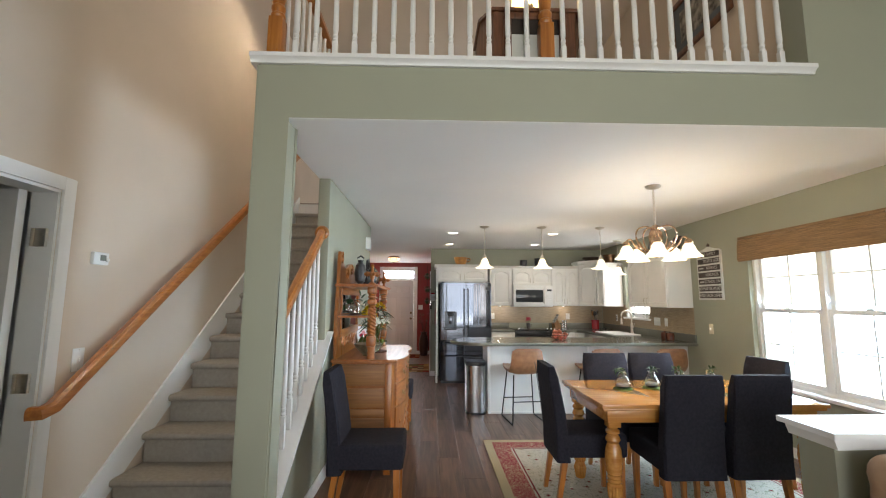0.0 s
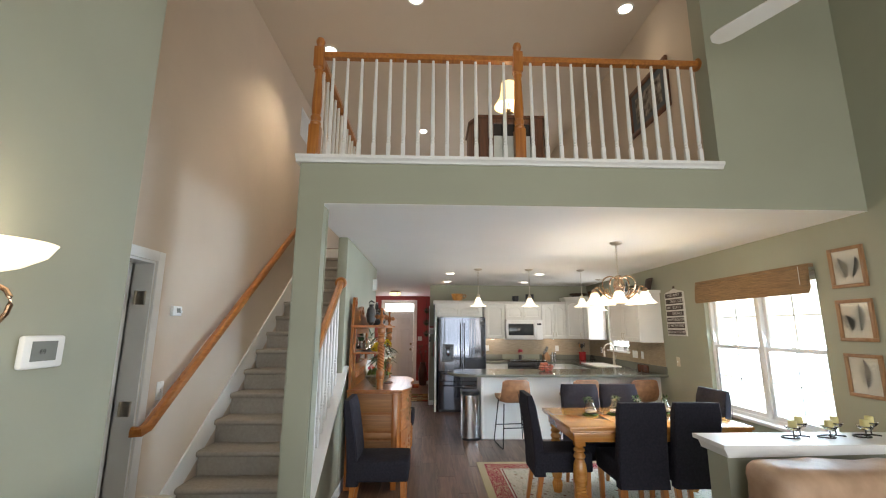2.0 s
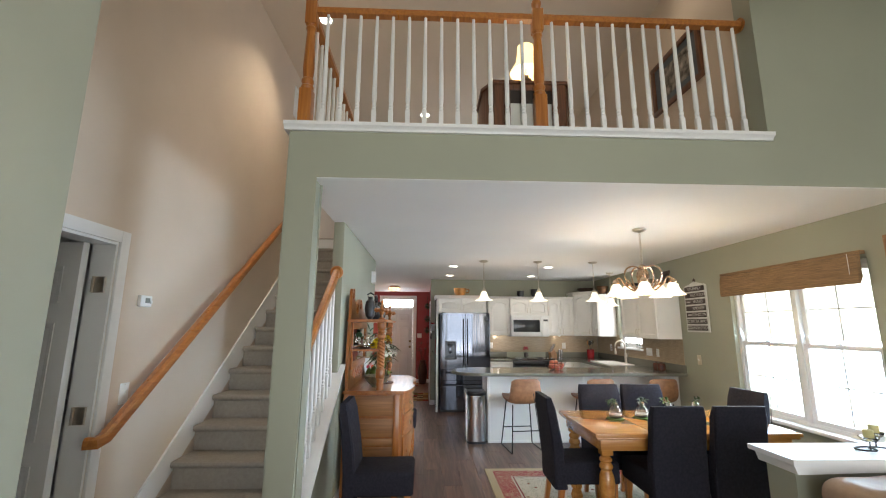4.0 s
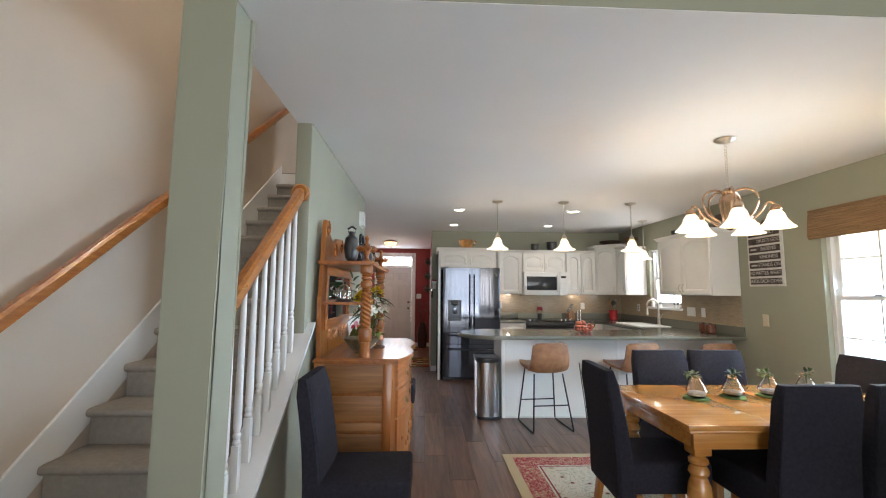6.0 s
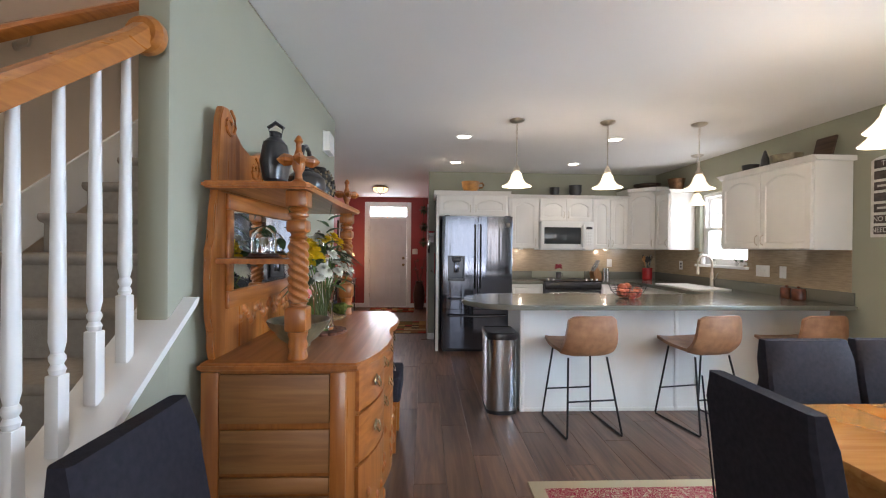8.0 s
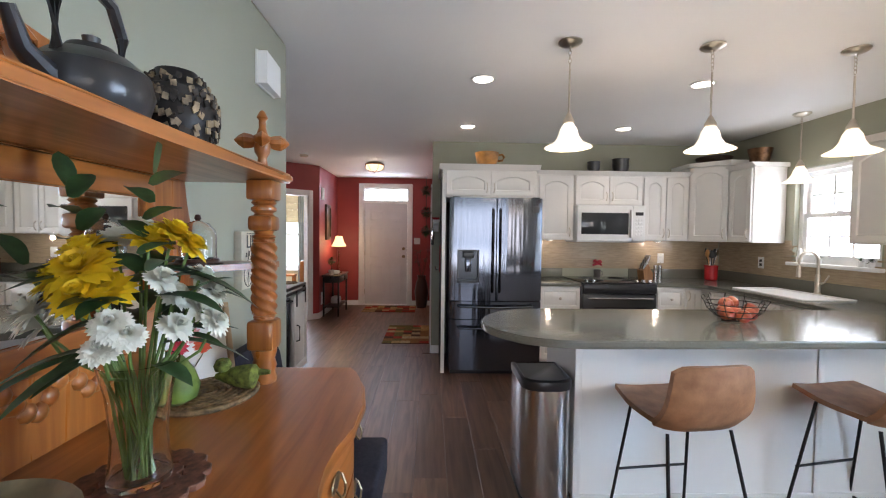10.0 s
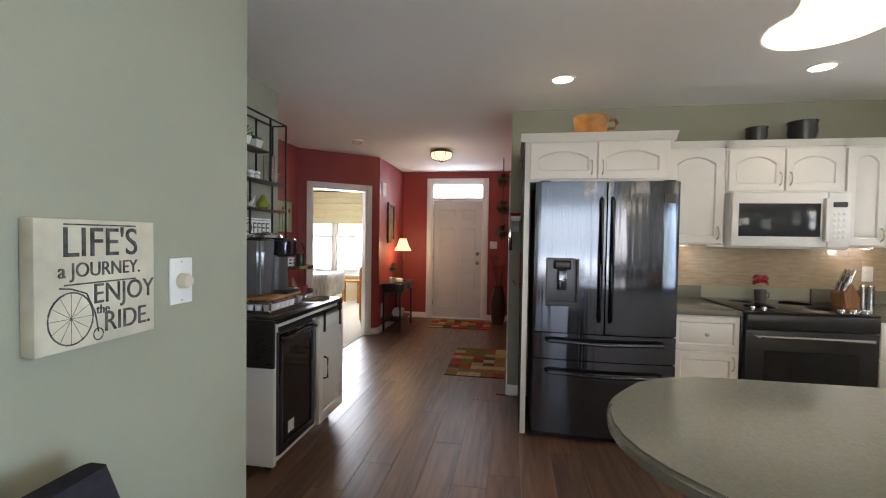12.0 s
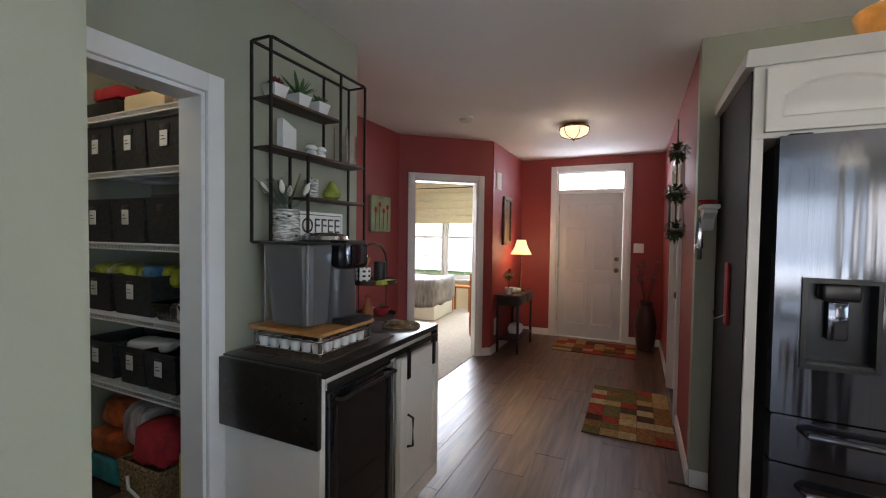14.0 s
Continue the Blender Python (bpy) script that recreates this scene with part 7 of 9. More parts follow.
ty = thing("tiered_tray", "two-tier black metal tray with coffee things", "tiered tray", (-0.33, 7.47, CT))
for z in (0.06, 0.23):
    part("tray", lathe(bmesh.new(), [(0.001, z), (0.115, z), (0.12, z + 0.022), (0.117, z + 0.022), (0.112, z + 0.004), (0.001, z + 0.004)], n=28), mat("rusty_brown_metal", (0.10, 0.06, 0.04), 0.5, 0.5) if z < 0.1 else bpy.data.materials["rusty_brown_metal"], ty)
part("frame_hoop", tube(bmesh.new(), [(0, -0.12, 0.0), (0, -0.121, 0.33)] + [(0, -0.121 * math.cos(t), 0.33 + 0.10 * math.sin(t)) for t in [radians(15 * i) for i in range(1, 12)]] + [(0, 0.121, 0.33), (0, 0.12, 0.0)], 0.005, 8), M_BLACKM, ty)
for (nm, lb, cat2, x, y, z, prof, mm) in (
        ("patterned_cup", "black and white patterned cup of wooden sticks", "cup", -0.03, -0.045, 0.2345, [(0.036, 0), (0.038, 0.075), (0.034, 0.075), (0.033, 0.01), (0.001, 0.008)], M_WHITE),
        ("black_canister", "small matt black canister", "canister", 0.0, 0.06, 0.2345, [(0.032, 0), (0.032, 0.10), (0.028, 0.103), (0.001, 0.104)], M_BLACK),
        ("syrup_bottle", "small amber glass syrup bottle", "bottle", 0.01, -0.06, 0.0645, [(0.025, 0), (0.03, 0.02), (0.028, 0.05), (0.012, 0.075), (0.011, 0.1), (0.016, 0.11), (0.001, 0.112)], mat("amber_glass", (0.30, 0.10, 0.04), 0.15)),
        ("red_dish", "small red dish of green sweets", "dish", 0.02, 0.05, 0.0645, [(0.025, 0), (0.04, 0.03), (0.042, 0.04), (0.036, 0.036), (0.001, 0.03)], mat("red_glaze", (0.32, 0.02, 0.03), 0.3))):
    t = thing(nm, lb, cat2, (-0.33 + x, 7.47 + y, CT + z))
    part("vessel", lathe(bmesh.new(), prof, n=20), mm, t)
    if nm == "patterned_cup":
        for r in range(3):
            for k in range(8):
                a = 2 * math.pi * k / 8
                part("motif", lathe(bmesh.new(), [(0.010, 0), (0.001, 0.001)], (0, 0, 0), 8, Matrix.Translation((0.0375 * math.cos(a), 0.0375 * math.sin(a), 0.014 + 0.023 * r)) @ Matrix.Rotation(a, 4, "Z") @ Matrix.Rotation(radians(90), 4, "Y") @ Matrix.Diagonal((0.6, 1, 1, 1))), M_INK, t)
        for k in range(7):
            part("wooden_stick", tube(bmesh.new(), [(0.01 * math.cos(k), 0.01 * math.sin(k), 0.012), (0.035 * math.cos(k * 1.7), 0.04 * math.sin(k * 1.7), 0.125)], 0.0035, 5), bpy.data.materials["bamboo"], t)
    if nm == "red_dish":
        part("sweets", plant_ball(bmesh.new(), (0, 0, 0.036), 0.02, 20, 0.02, 0.014, 4), M_LEAF, t)
solid("napkin_pack", box(-0.27, -0.22, 7.38, 7.52, CT + 0.2345, CT + 0.2525, bev=0.004), mat("lime_paper", (0.42, 0.46, 0.06), 0.6), "small lime green packet on the tray", "packet")
wt = thing("woven_trivet", "round woven wicker trivet", "trivet", (-0.24, 7.60, CT))
wm = bmesh.new()
for k in range(6):
    tube(wm, [((0.015 + 0.016 * k) * math.cos(a), (0.015 + 0.016 * k) * math.sin(a), 0.005) for a in [radians(15 * i) for i in range(24)]], 0.006, 6, closed=True)
part("coil", wm, bpy.data.materials["seagrass"], wt)

# black iron wall shelf
ws = thing("wall_shelf", "black iron wall shelf with dark wood boards", "wall shelf")
SX0, SX1, SY0, SY1, SZ0, SZ1 = XP + 0.006, -0.505, 6.985, 7.635, 1.325, 2.165
for x in (SX0, SX1):
    for y in (SY0, SY1):
        part("upright", box(x - 0.005, x + 0.005, y - 0.005, y + 0.005, SZ0, SZ1), M_BLACKM, ws)
    for z in (SZ0, SZ1):
        part("bar", box(x - 0.005, x + 0.005, SY0 + 0.005, SY1 - 0.005, z - 0.005, z + 0.005), M_BLACKM, ws)
for y in (SY0, SY1):
    for z in (SZ0, SZ1):
        part("cross_bar", box(SX0 + 0.005, SX1 - 0.005, y - 0.0045, y + 0.0045, z - 0.0045, z + 0.0045), M_BLACKM, ws)
M_DKW = wood("dark_shelf_board", (0.085, 0.05, 0.032), (0.04, 0.024, 0.016), 0.5, 1, 3)
for y0, y1, z in ((SY0, 7.43, 1.935), (SY0, SY1, 1.73), (7.20, SY1, 1.535), (SY0, SY1, 1.333)):
    part("board", box(SX0 + 0.001, SX1 + 0.004, y0 + 0.006, y1 - 0.006, z - 0.012, z, bev=0.002), M_DKW, ws)
for y, za, zb in ((7.43, 1.73, SZ1), (7.20, 1.333, 1.73)):
    for x in (SX0, SX1):
        part("divider_bar", box(x - 0.005, x + 0.005, y - 0.005, y + 0.005, za, zb), M_BLACKM, ws)
XM = (SX0 + SX1) / 2
M_AGAVE = mat("blue_green_succulent", (0.10, 0.22, 0.08), 0.5, var=0.25, scale=20)
M_CRIM = mat("crimson_succulent", (0.26, 0.05, 0.06), 0.5, var=0.3, scale=20)
for i, (y, mm, n, L2, w) in enumerate(((7.06, M_CRIM, 26, 0.055, 0.022), (7.20, M_AGAVE, 14, 0.13, 0.018), (7.33, M_AGAVE, 22, 0.06, 0.018))):
    t = thing("potted_succulent", "small succulent in a white square pot", "potted plant", (XM, y, 1.9355), group="shelf succulents")
    b = bmesh.new()
    loop_sections(b, [[(a * k, c * k, z) for a, c in ((-1, -1), (1, -1), (1, 1), (-1, 1))] for z, k in ((0, 0.026), (0.06, 0.040), (0.06, 0.035), (0.05, 0.033))])
    part("pot", b, M_WHITE, t)
    pl = bmesh.new()
    rng = random.Random(i)
    for k in range(n):
        a = 2.4 * k
        el = radians(25 + 50 * k / n)
        leaf(pl, (0, 0, 0.05), (math.cos(a) * math.cos(el), math.sin(a) * math.cos(el), math.sin(el)), L2 * rng.uniform(0.7, 1.1), w, 0.1, 4)
    part("plant", pl, mm, t)
hb2 = thing("white_house_block", "white wooden house-shaped block ornament", "ornament", (XM, 7.125, 1.7305))
b = bmesh.new()
prism(b, [(-0.04, 0), (0.04, 0), (0.04, 0.10), (-0.04, 0.135)], "x", -0.018, 0.018)
part("block", b, M_WHITE, hb2)
for y in (7.27, 7.335):
    t = thing("mushroom_shaker", "white ceramic mushroom shaker", "shaker", (XM + 0.01, y, 1.7305), group="ceramic shakers")
    part("body", lathe(bmesh.new(), [(0.022, 0), (0.024, 0.02), (0.016, 0.03), (0.026, 0.036), (0.027, 0.045), (0.016, 0.056), (0.001, 0.058)], n=18), M_WHITE, t)
for y, h in ((7.50, 0.19), (7.575, 0.16)):
    t = thing("glass_cylinder_vase", "tall clear glass cylinder vase", "vase", (XM, y, 1.7305), group="glass cylinders")
    part("glass", lathe(bmesh.new(), [(0.036, 0), (0.037, 0.004), (0.037, h), (0.034, h), (0.034, 0.008), (0.001, 0.006)], n=24), M_GLASS, t)
ck = thing("birch_candle", "white pillar candle with birch-bark pattern", "candle", (XM, 7.28, 1.5355))
part("wax", lathe(bmesh.new(), [(0.033, 0), (0.033, 0.085), (0.028, 0.088), (0.001, 0.086)], n=20), mat("birch_bark", (0.7, 0.68, 0.62), 0.7, var=0.5, scale=30, stretch=(1, 1, 6)), ck)
part("wick", tube(bmesh.new(), [(0, 0, 0.086), (0.002, 0, 0.1)], 0.0015, 5), M_BLACK, ck)
gb = thing("green_bird_ornament", "glossy lime green ceramic bird", "ornament", (XM, 7.43, 1.5355))
part("body", lathe(bmesh.new(), [(0.02, 0), (0.042, 0.015), (0.046, 0.035), (0.032, 0.06), (0.02, 0.075), (0.018, 0.085), (0.008, 0.098), (0.001, 0.10)], n=18), mat("lime_glaze", (0.35, 0.40, 0.07), 0.25, var=0.2, scale=14), gb)
bp = thing("birch_pot", "faux fern and white blooms in a birch pot", "potted plant", (XM + 0.035, 7.09, 1.3335))
part("pot", lathe(bmesh.new(), [(0.055, 0), (0.057, 0.01), (0.057, 0.135), (0.052, 0.135), (0.052, 0.12), (0.001, 0.118)], n=26), bpy.data.materials["birch_bark"], bp)
for k in range(9):
    a = k * 2.4
    z = 0.02 + 0.10 * ((k * 0.37) % 1)
    part("bark_mark", lathe(bmesh.new(), [(0.011, 0), (0.001, 0.0012)], (0, 0, 0), 8, Matrix.Translation((0.0572 * math.cos(a), 0.0572 * math.sin(a), z)) @ Matrix.Rotation(a, 4, "Z") @ Matrix.Rotation(radians(90), 4, "Y") @ Matrix.Diagonal((0.45, 1, 1, 1))), M_INK, bp)
fe = bmesh.new()
rng = random.Random(6)
for k in range(16):
    a = rng.uniform(0, 6.28)
    el = rng.uniform(0.6, 1.4)
    d = Vector((math.cos(a) * math.cos(el), math.sin(a) * math.cos(el), math.sin(el)))
    L2 = rng.uniform(0.12, 0.20)
    for j in range(14):
        base = Vector((0, 0, 0.12)) + d * L2 * (0.25 + 0.75 * j / 14)
        for sg2 in (-1, 1):
            leaf(fe, base, d * 0.6 + sg2 * d.cross(Vector((0, 0, 1))).normalized(), 0.032 * (1 - 0.6 * j / 14), 0.008, 0.1, 2)
part("fern", fe, mat("grey_green_fern", (0.10, 0.16, 0.10), 0.7, var=0.2, scale=30), bp)
for a in (0.4, 2.2, 3.9, 5.3):
    part("bloom", lathe(bmesh.new(), [(0.005, 0), (0.012, 0.015), (0.011, 0.035), (0.004, 0.055), (0.001, 0.058)], (0, 0, 0), 10, Matrix.Translation((0.075 * math.cos(a), 0.075 * math.sin(a), 0.20)) @ Matrix.Rotation(0.5, 4, Vector((-math.sin(a), math.cos(a), 0)))), M_WHT, bp)
sg2 = thing("coffee_sign", "white sign with black COFFEE lettering", "sign")
sg2.matrix_basis = on_x(XM + 0.012, 7.29, 1.3335)
part("board", box(-0.20, 0.20, -0.012, 0.0, 0.0, 0.135, bev=0.005), M_WHITE, sg2)
part("outline", box(-0.185, 0.185, -0.0128, -0.0118, 0.012, 0.123, bev=0.0003), M_INK, sg2)
part("face", box(-0.181, 0.181, -0.0134, -0.0122, 0.016, 0.119), M_WHITE, sg2)
text("COFFEE", 0.10, pose(0.0, -0.0136, 0.066), M_INK, sg2)

# tulip canvas on the red wall
M_TULIP = mat("tulip_red", (0.40, 0.03, 0.03), 0.7)
tc2 = thing("tulip_canvas", "small green canvas with red tulips", "painting")
tc2.matrix_basis = on_x(-1.46, 9.22, 1.57)
part("canvas", box(-0.17, 0.17, -0.03, -0.001, -0.175, 0.175, bev=0.003), mat("pale_green_canvas", (0.36, 0.42, 0.26), 0.8, var=0.15, scale=8), tc2)
for x, z in ((-0.10, 0.03), (-0.03, 0.08), (0.04, 0.02), (0.11, 0.06)):
    part("tulip", lathe(bmesh.new(), [(0.004, -0.02), (0.024, 0.0), (0.022, 0.025), (0.001, 0.04)], (0, 0, 0), 10, Matrix.Translation((x, -0.031, z)) @ Matrix.Diagonal((1, 0.08, 1, 1))), M_TULIP, tc2)
    part("stalk", tube(bmesh.new(), [(x, -0.031, z - 0.02), (x - 0.01, -0.031, -0.16)], 0.003, 5), M_LEAF, tc2)

# ---- pantry ----
# unseen dome lamp, added to brighten the pantry shelves
pl2 = thing("pantry_light", "added unseen white dome light on the pantry ceiling", "ceiling light", (-1.3, 6.45, H))
part("dome", lathe(bmesh.new(), [(0.11, -0.001), (0.11, -0.02), (0.09, -0.05), (0.04, -0.065), (0.001, -0.068)], n=24), M_SHADE, pl2)
bulb("pantry_bulb", (-1.3, 6.45, H - 0.12), 7, (1.0, 0.84, 0.66))
M_WIRE = mat("white_wire", (0.75, 0.75, 0.74), 0.4, var=0.02)
M_WEAVE = mat("black_woven_plastic", (0.03, 0.03, 0.033), 0.55, var=0.4, scale=40, bump=1.0, bscale=110, stretch=(1, 1, 2.2))
M_TAG = mat("white_tag", (0.75, 0.75, 0.72), 0.7, var=0.03)
PYF, PYB = 6.95, 7.395
levels = (0.575, 0.935, 1.305, 1.67, 1.96)
for z in levels:
    s = thing("wire_shelf", "white ventilated wire pantry shelf", "shelf", group="pantry shelves")
    for y in (PYF, PYF + 0.2, PYB - 0.01):
        part("rod", tube(bmesh.new(), [(-1.98, y, z - 0.006), (XP - 0.125, y, z - 0.006)], 0.004, 6), M_WIRE, s)
    part("front_rod", tube(bmesh.new(), [(-1.98, PYF, z - 0.032), (XP - 0.125, PYF, z - 0.032)], 0.004, 6), M_WIRE, s)
    wb2 = bmesh.new()
    for i in range(98):
        x = -1.97 + i * 0.0125
        tube(wb2, [(x, PYB - 0.01, z - 0.002), (x, PYF, z - 0.002), (x, PYF - 0.002, z - 0.032)], 0.0013, 4)
    tagged(part("wire_grid", wb2, M_WIRE, s), kind="stuff")
    for x in (-1.75, -1.15):
        part("brace", box(x - 0.006, x + 0.006, PYF + 0.02, PYB, z - 0.012, z - 0.007), M_WIRE, s)


def basket(x0, x1, z, h, tag=True, d=0.33):
    t = thing("storage_basket", "black woven plastic storage basket with white label", "basket", ((x0 + x1) / 2, PYF + 0.03, z), group="pantry baskets")
    w = (x1 - x0) / 2
    b = bmesh.new()
    loop_sections(b, [[(sx * w * k, d / 2 + sy * d / 2 * k, zz) for sx, sy in ((-1, -1), (1, -1), (1, 1), (-1, 1))] for zz, k in ((0, 0.93), (h, 1.0), (h, 0.95), (0.012, 0.89))])
    part("body", b, M_WEAVE, t)
    part("rim", tube(bmesh.new(), [(-w, 0, h), (w, 0, h), (w, d, h), (-w, d, h)], 0.006, 6, closed=True), M_WEAVE, t)
    part("handle_slot", box(-0.035, 0.035, -0.003, 0.002, h * 0.72, h * 0.86, bev=0.001), M_BLACK, t)
    if tag:
        g = part("label_tag", box(-0.028, 0.028, -0.008, -0.004, h * 0.42, h * 0.42 + 0.075, bev=0.002), M_TAG, t, "white paper label with dark script")
        for k in range(2):
            part("script", box(-0.018, 0.016 - 0.01 * k, -0.0086, -0.0079, h * 0.42 + 0.03 + 0.016 * k, h * 0.42 + 0.034 + 0.016 * k), M_INK, g)
    return t


Z = [l + 0.001 for l in levels]
for x0, x1 in ((-1.90, -1.63), (-1.61, -1.34), (-1.33, -1.04), (-1.02, -0.78)):
    basket(x0, x1, Z[3], 0.24)
for x0, x1 in ((-1.93, -1.66), (-1.64, -1.36)):
    basket(x0, x1, Z[2], 0.22)
basket(-1.34, -1.08, Z[2], 0.22, False)
for x0, x1 in ((-1.92, -1.66), (-1.63, -1.30)):
    basket(x0, x1, Z[1], 0.20)
for x0, x1 in ((-1.93, -1.64), (-1.58, -1.37), (-1.36, -1.12), (-1.08, -0.86)):
    basket(x0, x1, Z[0], 0.19)
M_LIME = mat("lime_snack_bag", (0.40, 0.45, 0.04), 0.35, var=0.4, scale=12)
M_BLUE = mat("blue_packaging", (0.05, 0.20, 0.45), 0.4, var=0.4, scale=12)
M_ORNG = mat("orange_packaging", (0.55, 0.12, 0.03), 0.45, var=0.4, scale=10)
M_TEAL = mat("teal_packaging", (0.05, 0.30, 0.33), 0.45, var=0.3, scale=9)
M_REDC = mat("red_cloth", (0.40, 0.02, 0.03), 0.8, var=0.2, scale=14)


def pouch(name, label, at, size, mm, seed, rz=0, cat2="packet"):
    """A crumpled soft pack."""
    b = bmesh.new()
    bmesh.ops.create_icosphere(b, subdivisions=3, radius=1.0)
    for v in b.verts:
        k = v.co.copy()
        k = Vector([math.copysign(abs(c) ** 0.6, c) for c in k])
        k *= 1 + 0.16 * noise.noise(v.co * 2.6 + Vector((seed, 0, 0)))
        v.co = Vector((k.x * size[0] / 2, k.y * size[1] / 2, (k.z + 1) * size[2] / 2))
    ob = solid(name, b, mm, label, cat2)
    ob.matrix_basis = pose(*at, 0, 0, rz)
    return ob


for i, (x, mm) in enumerate(((-1.84, M_LIME), (-1.75, M_PEB), (-1.70, M_LIME), (-1.55, M_LIME), (-1.44, M_BLUE), (-1.36, M_LIME))):
    pouch("snack_bag", "crumpled green and blue snack bag in a basket", (x, PYF + 0.15 + 0.03 * (i % 2), Z[1] + 0.13), (0.13, 0.2, 0.12), mm, i, 20 * i)
for i, x in enumerate((-1.14, -0.93)):
    t = thing("clear_bin", "clear plastic open-front pantry bin", "bin", (x, PYF + 0.03, Z[1]), group="clear bins")
    b = bmesh.new()
    loop_sections(b, [[(-0.10, y0, z0), (0.10, y0, z0), (0.10, y1, z0), (-0.10, y1, z0)] for z0, y0, y1 in ((0, 0.0, 0.28), (0.09, -0.04, 0.28), (0.09, -0.036, 0.276), (0.004, 0.004, 0.276))])
    part("shell", b, M_GLASS, t)
for i, (x, mm, h) in enumerate(((-1.18, M_BLACK, 0.07), (-1.13, M_PEB, 0.09), (-1.08, mat("beige_jar", (0.5, 0.36, 0.18), 0.4), 0.07), (-0.95, M_PEB, 0.08), (-0.90, M_REDC, 0.09))):
    t = thing("condiment_jar", "small condiment jar in a clear bin", "jar", (x, PYF + 0.08, Z[1] + 0.005), group="pantry jars")
    part("jar", lathe(bmesh.new(), [(0.024, 0), (0.026, 0.01), (0.026, h * 0.75), (0.018, h * 0.85)], n=14), M_TAG if i % 2 else mm, t)
    part("lid", lathe(bmesh.new(), [(0.02, h * 0.85), (0.02, h), (0.001, h + 0.002)], n=14), M_REDC if i == 1 else M_BLACK, t)
t = thing("glass_storage_jar", "large clear glass jar with dark lid", "jar", (-1.0, PYF + 0.10, Z[2]))
part("jar", lathe(bmesh.new(), [(0.055, 0), (0.06, 0.02), (0.058, 0.12), (0.045, 0.16), (0.045, 0.185), (0.042, 0.185), (0.042, 0.16), (0.055, 0.12), (0.057, 0.02), (0.001, 0.006)], n=22), M_GLASS, t)
part("lid", lathe(bmesh.new(), [(0.048, 0.185), (0.048, 0.205), (0.001, 0.207)], n=20), M_REDC, t)
for nm, lb, x0, x1, z, h, mm, cat2 in (("baking_tin", "dark metal baking tin", -1.95, -1.62, Z[4], 0.10, M_BLACKM, "tin"), ("red_tin", "red lidded tin", -1.84, -1.60, Z[4] + 0.101, 0.07, M_REDC, "tin"), ("cream_casserole", "cream oval casserole dish", -1.56, -1.22, Z[4], 0.10, mat("cream_glaze", (0.6, 0.5, 0.3), 0.35), "dish")):
    solid(nm, box(x0, x1, PYF + 0.05, PYF + 0.30, z, z + h, bev=0.02), mm, lb + " on the top pantry shelf", cat2)
wb3 = thing("wicker_bowl", "striped brown wicker bowl", "bowl", (-1.39, PYF + 0.17, Z[4] + 0.101))
bb = bmesh.new()
for k in range(6):
    r = 0.10 + 0.012 * k
    tube(bb, [(r * math.cos(a), r * math.sin(a), 0.007 + 0.013 * k) for a in [radians(15 * i) for i in range(24)]], 0.0075, 6, closed=True)
part("coil", bb, bpy.data.materials["seagrass"], wb3)
pouch("pink_bowl", "pale pink plastic bowl on the top shelf", (-1.08, PYF + 0.17, Z[4]), (0.24, 0.24, 0.10), mat("pale_pink_plastic", (0.55, 0.33, 0.32), 0.4), 31, 0, "bowl")
pouch("snack_box", "flat cereal bar box in a basket", (-1.46, PYF + 0.14, Z[0] + 0.15), (0.26, 0.14, 0.07), M_TAG, 3, 10, "box")
pouch("crisp_bag", "orange crisp bag in a basket", (-0.92, PYF + 0.14, Z[0] + 0.12), (0.16, 0.16, 0.18), M_ORNG, 8)
solid("black_tray", box(-1.35, -0.95, PYF + 0.06, PYF + 0.34, Z[2] + 0.225, Z[2] + 0.245, bev=0.006), M_BLACK, "flat black lidded tray on a basket", "tray")
# on the pantry floor
t = thing("diaper_pack", "teal and orange plastic-wrapped pack on the floor", "pack", (-1.72, PYF + 0.12, 0.0))
part("lower", box(-0.14, 0.14, -0.10, 0.10, 0.001, 0.15, bev=0.03, seg=3), M_TEAL, t)
part("upper", box(-0.14, 0.14, -0.10, 0.10, 0.152, 0.27, bev=0.03, seg=3), M_ORNG, t)
t = thing("seagrass_basket", "square woven seagrass basket on the pantry floor", "basket", (-1.36, PYF + 0.11, 0.0))
b = bmesh.new()
for k in range(11):
    w = 0.135 + 0.003 * k
    tube(b, [(-w, -0.11, 0.009 + 0.018 * k), (w, -0.11, 0.009 + 0.018 * k), (w, 0.11, 0.009 + 0.018 * k), (-w, 0.11, 0.009 + 0.018 * k)], 0.0105, 6, closed=True)
part("weave", b, mat("honey_seagrass", (0.34, 0.22, 0.10), 0.9, var=0.4, scale=60, bump=0.8, bscale=160), t)
part("rope_handle", tube(bmesh.new(), [(-0.06, -0.13, 0.14), (-0.03, -0.14, 0.09), (0.03, -0.14, 0.07), (0.05, -0.135, 0.05)], 0.008, 6), M_TAG, t)
pouch("red_bag", "folded red fabric bag in the basket", (-1.33, PYF + 0.12, 0.17), (0.27, 0.22, 0.22), M_REDC, 5, 10, "bag")
pouch("striped_bag", "grey striped plastic bag", (-1.55, PYF + 0.16, 0.21), (0.20, 0.2, 0.22), mat("striped_grey_plastic", (0.42, 0.38, 0.38), 0.4, var=0.4, scale=4, stretch=(10, 1, 1)), 6, 0, "bag")
pouch("orange_pack", "orange and clear wrapped pack of rolls", (-1.74, PYF + 0.16, 0.275), (0.24, 0.18, 0.15), M_ORNG, 7, 0, "pack")
t = thing("rubbish_bag_box", "upright blue and yellow cardboard box", "box", (-1.02, PYF + 0.10, 0.0), 8)
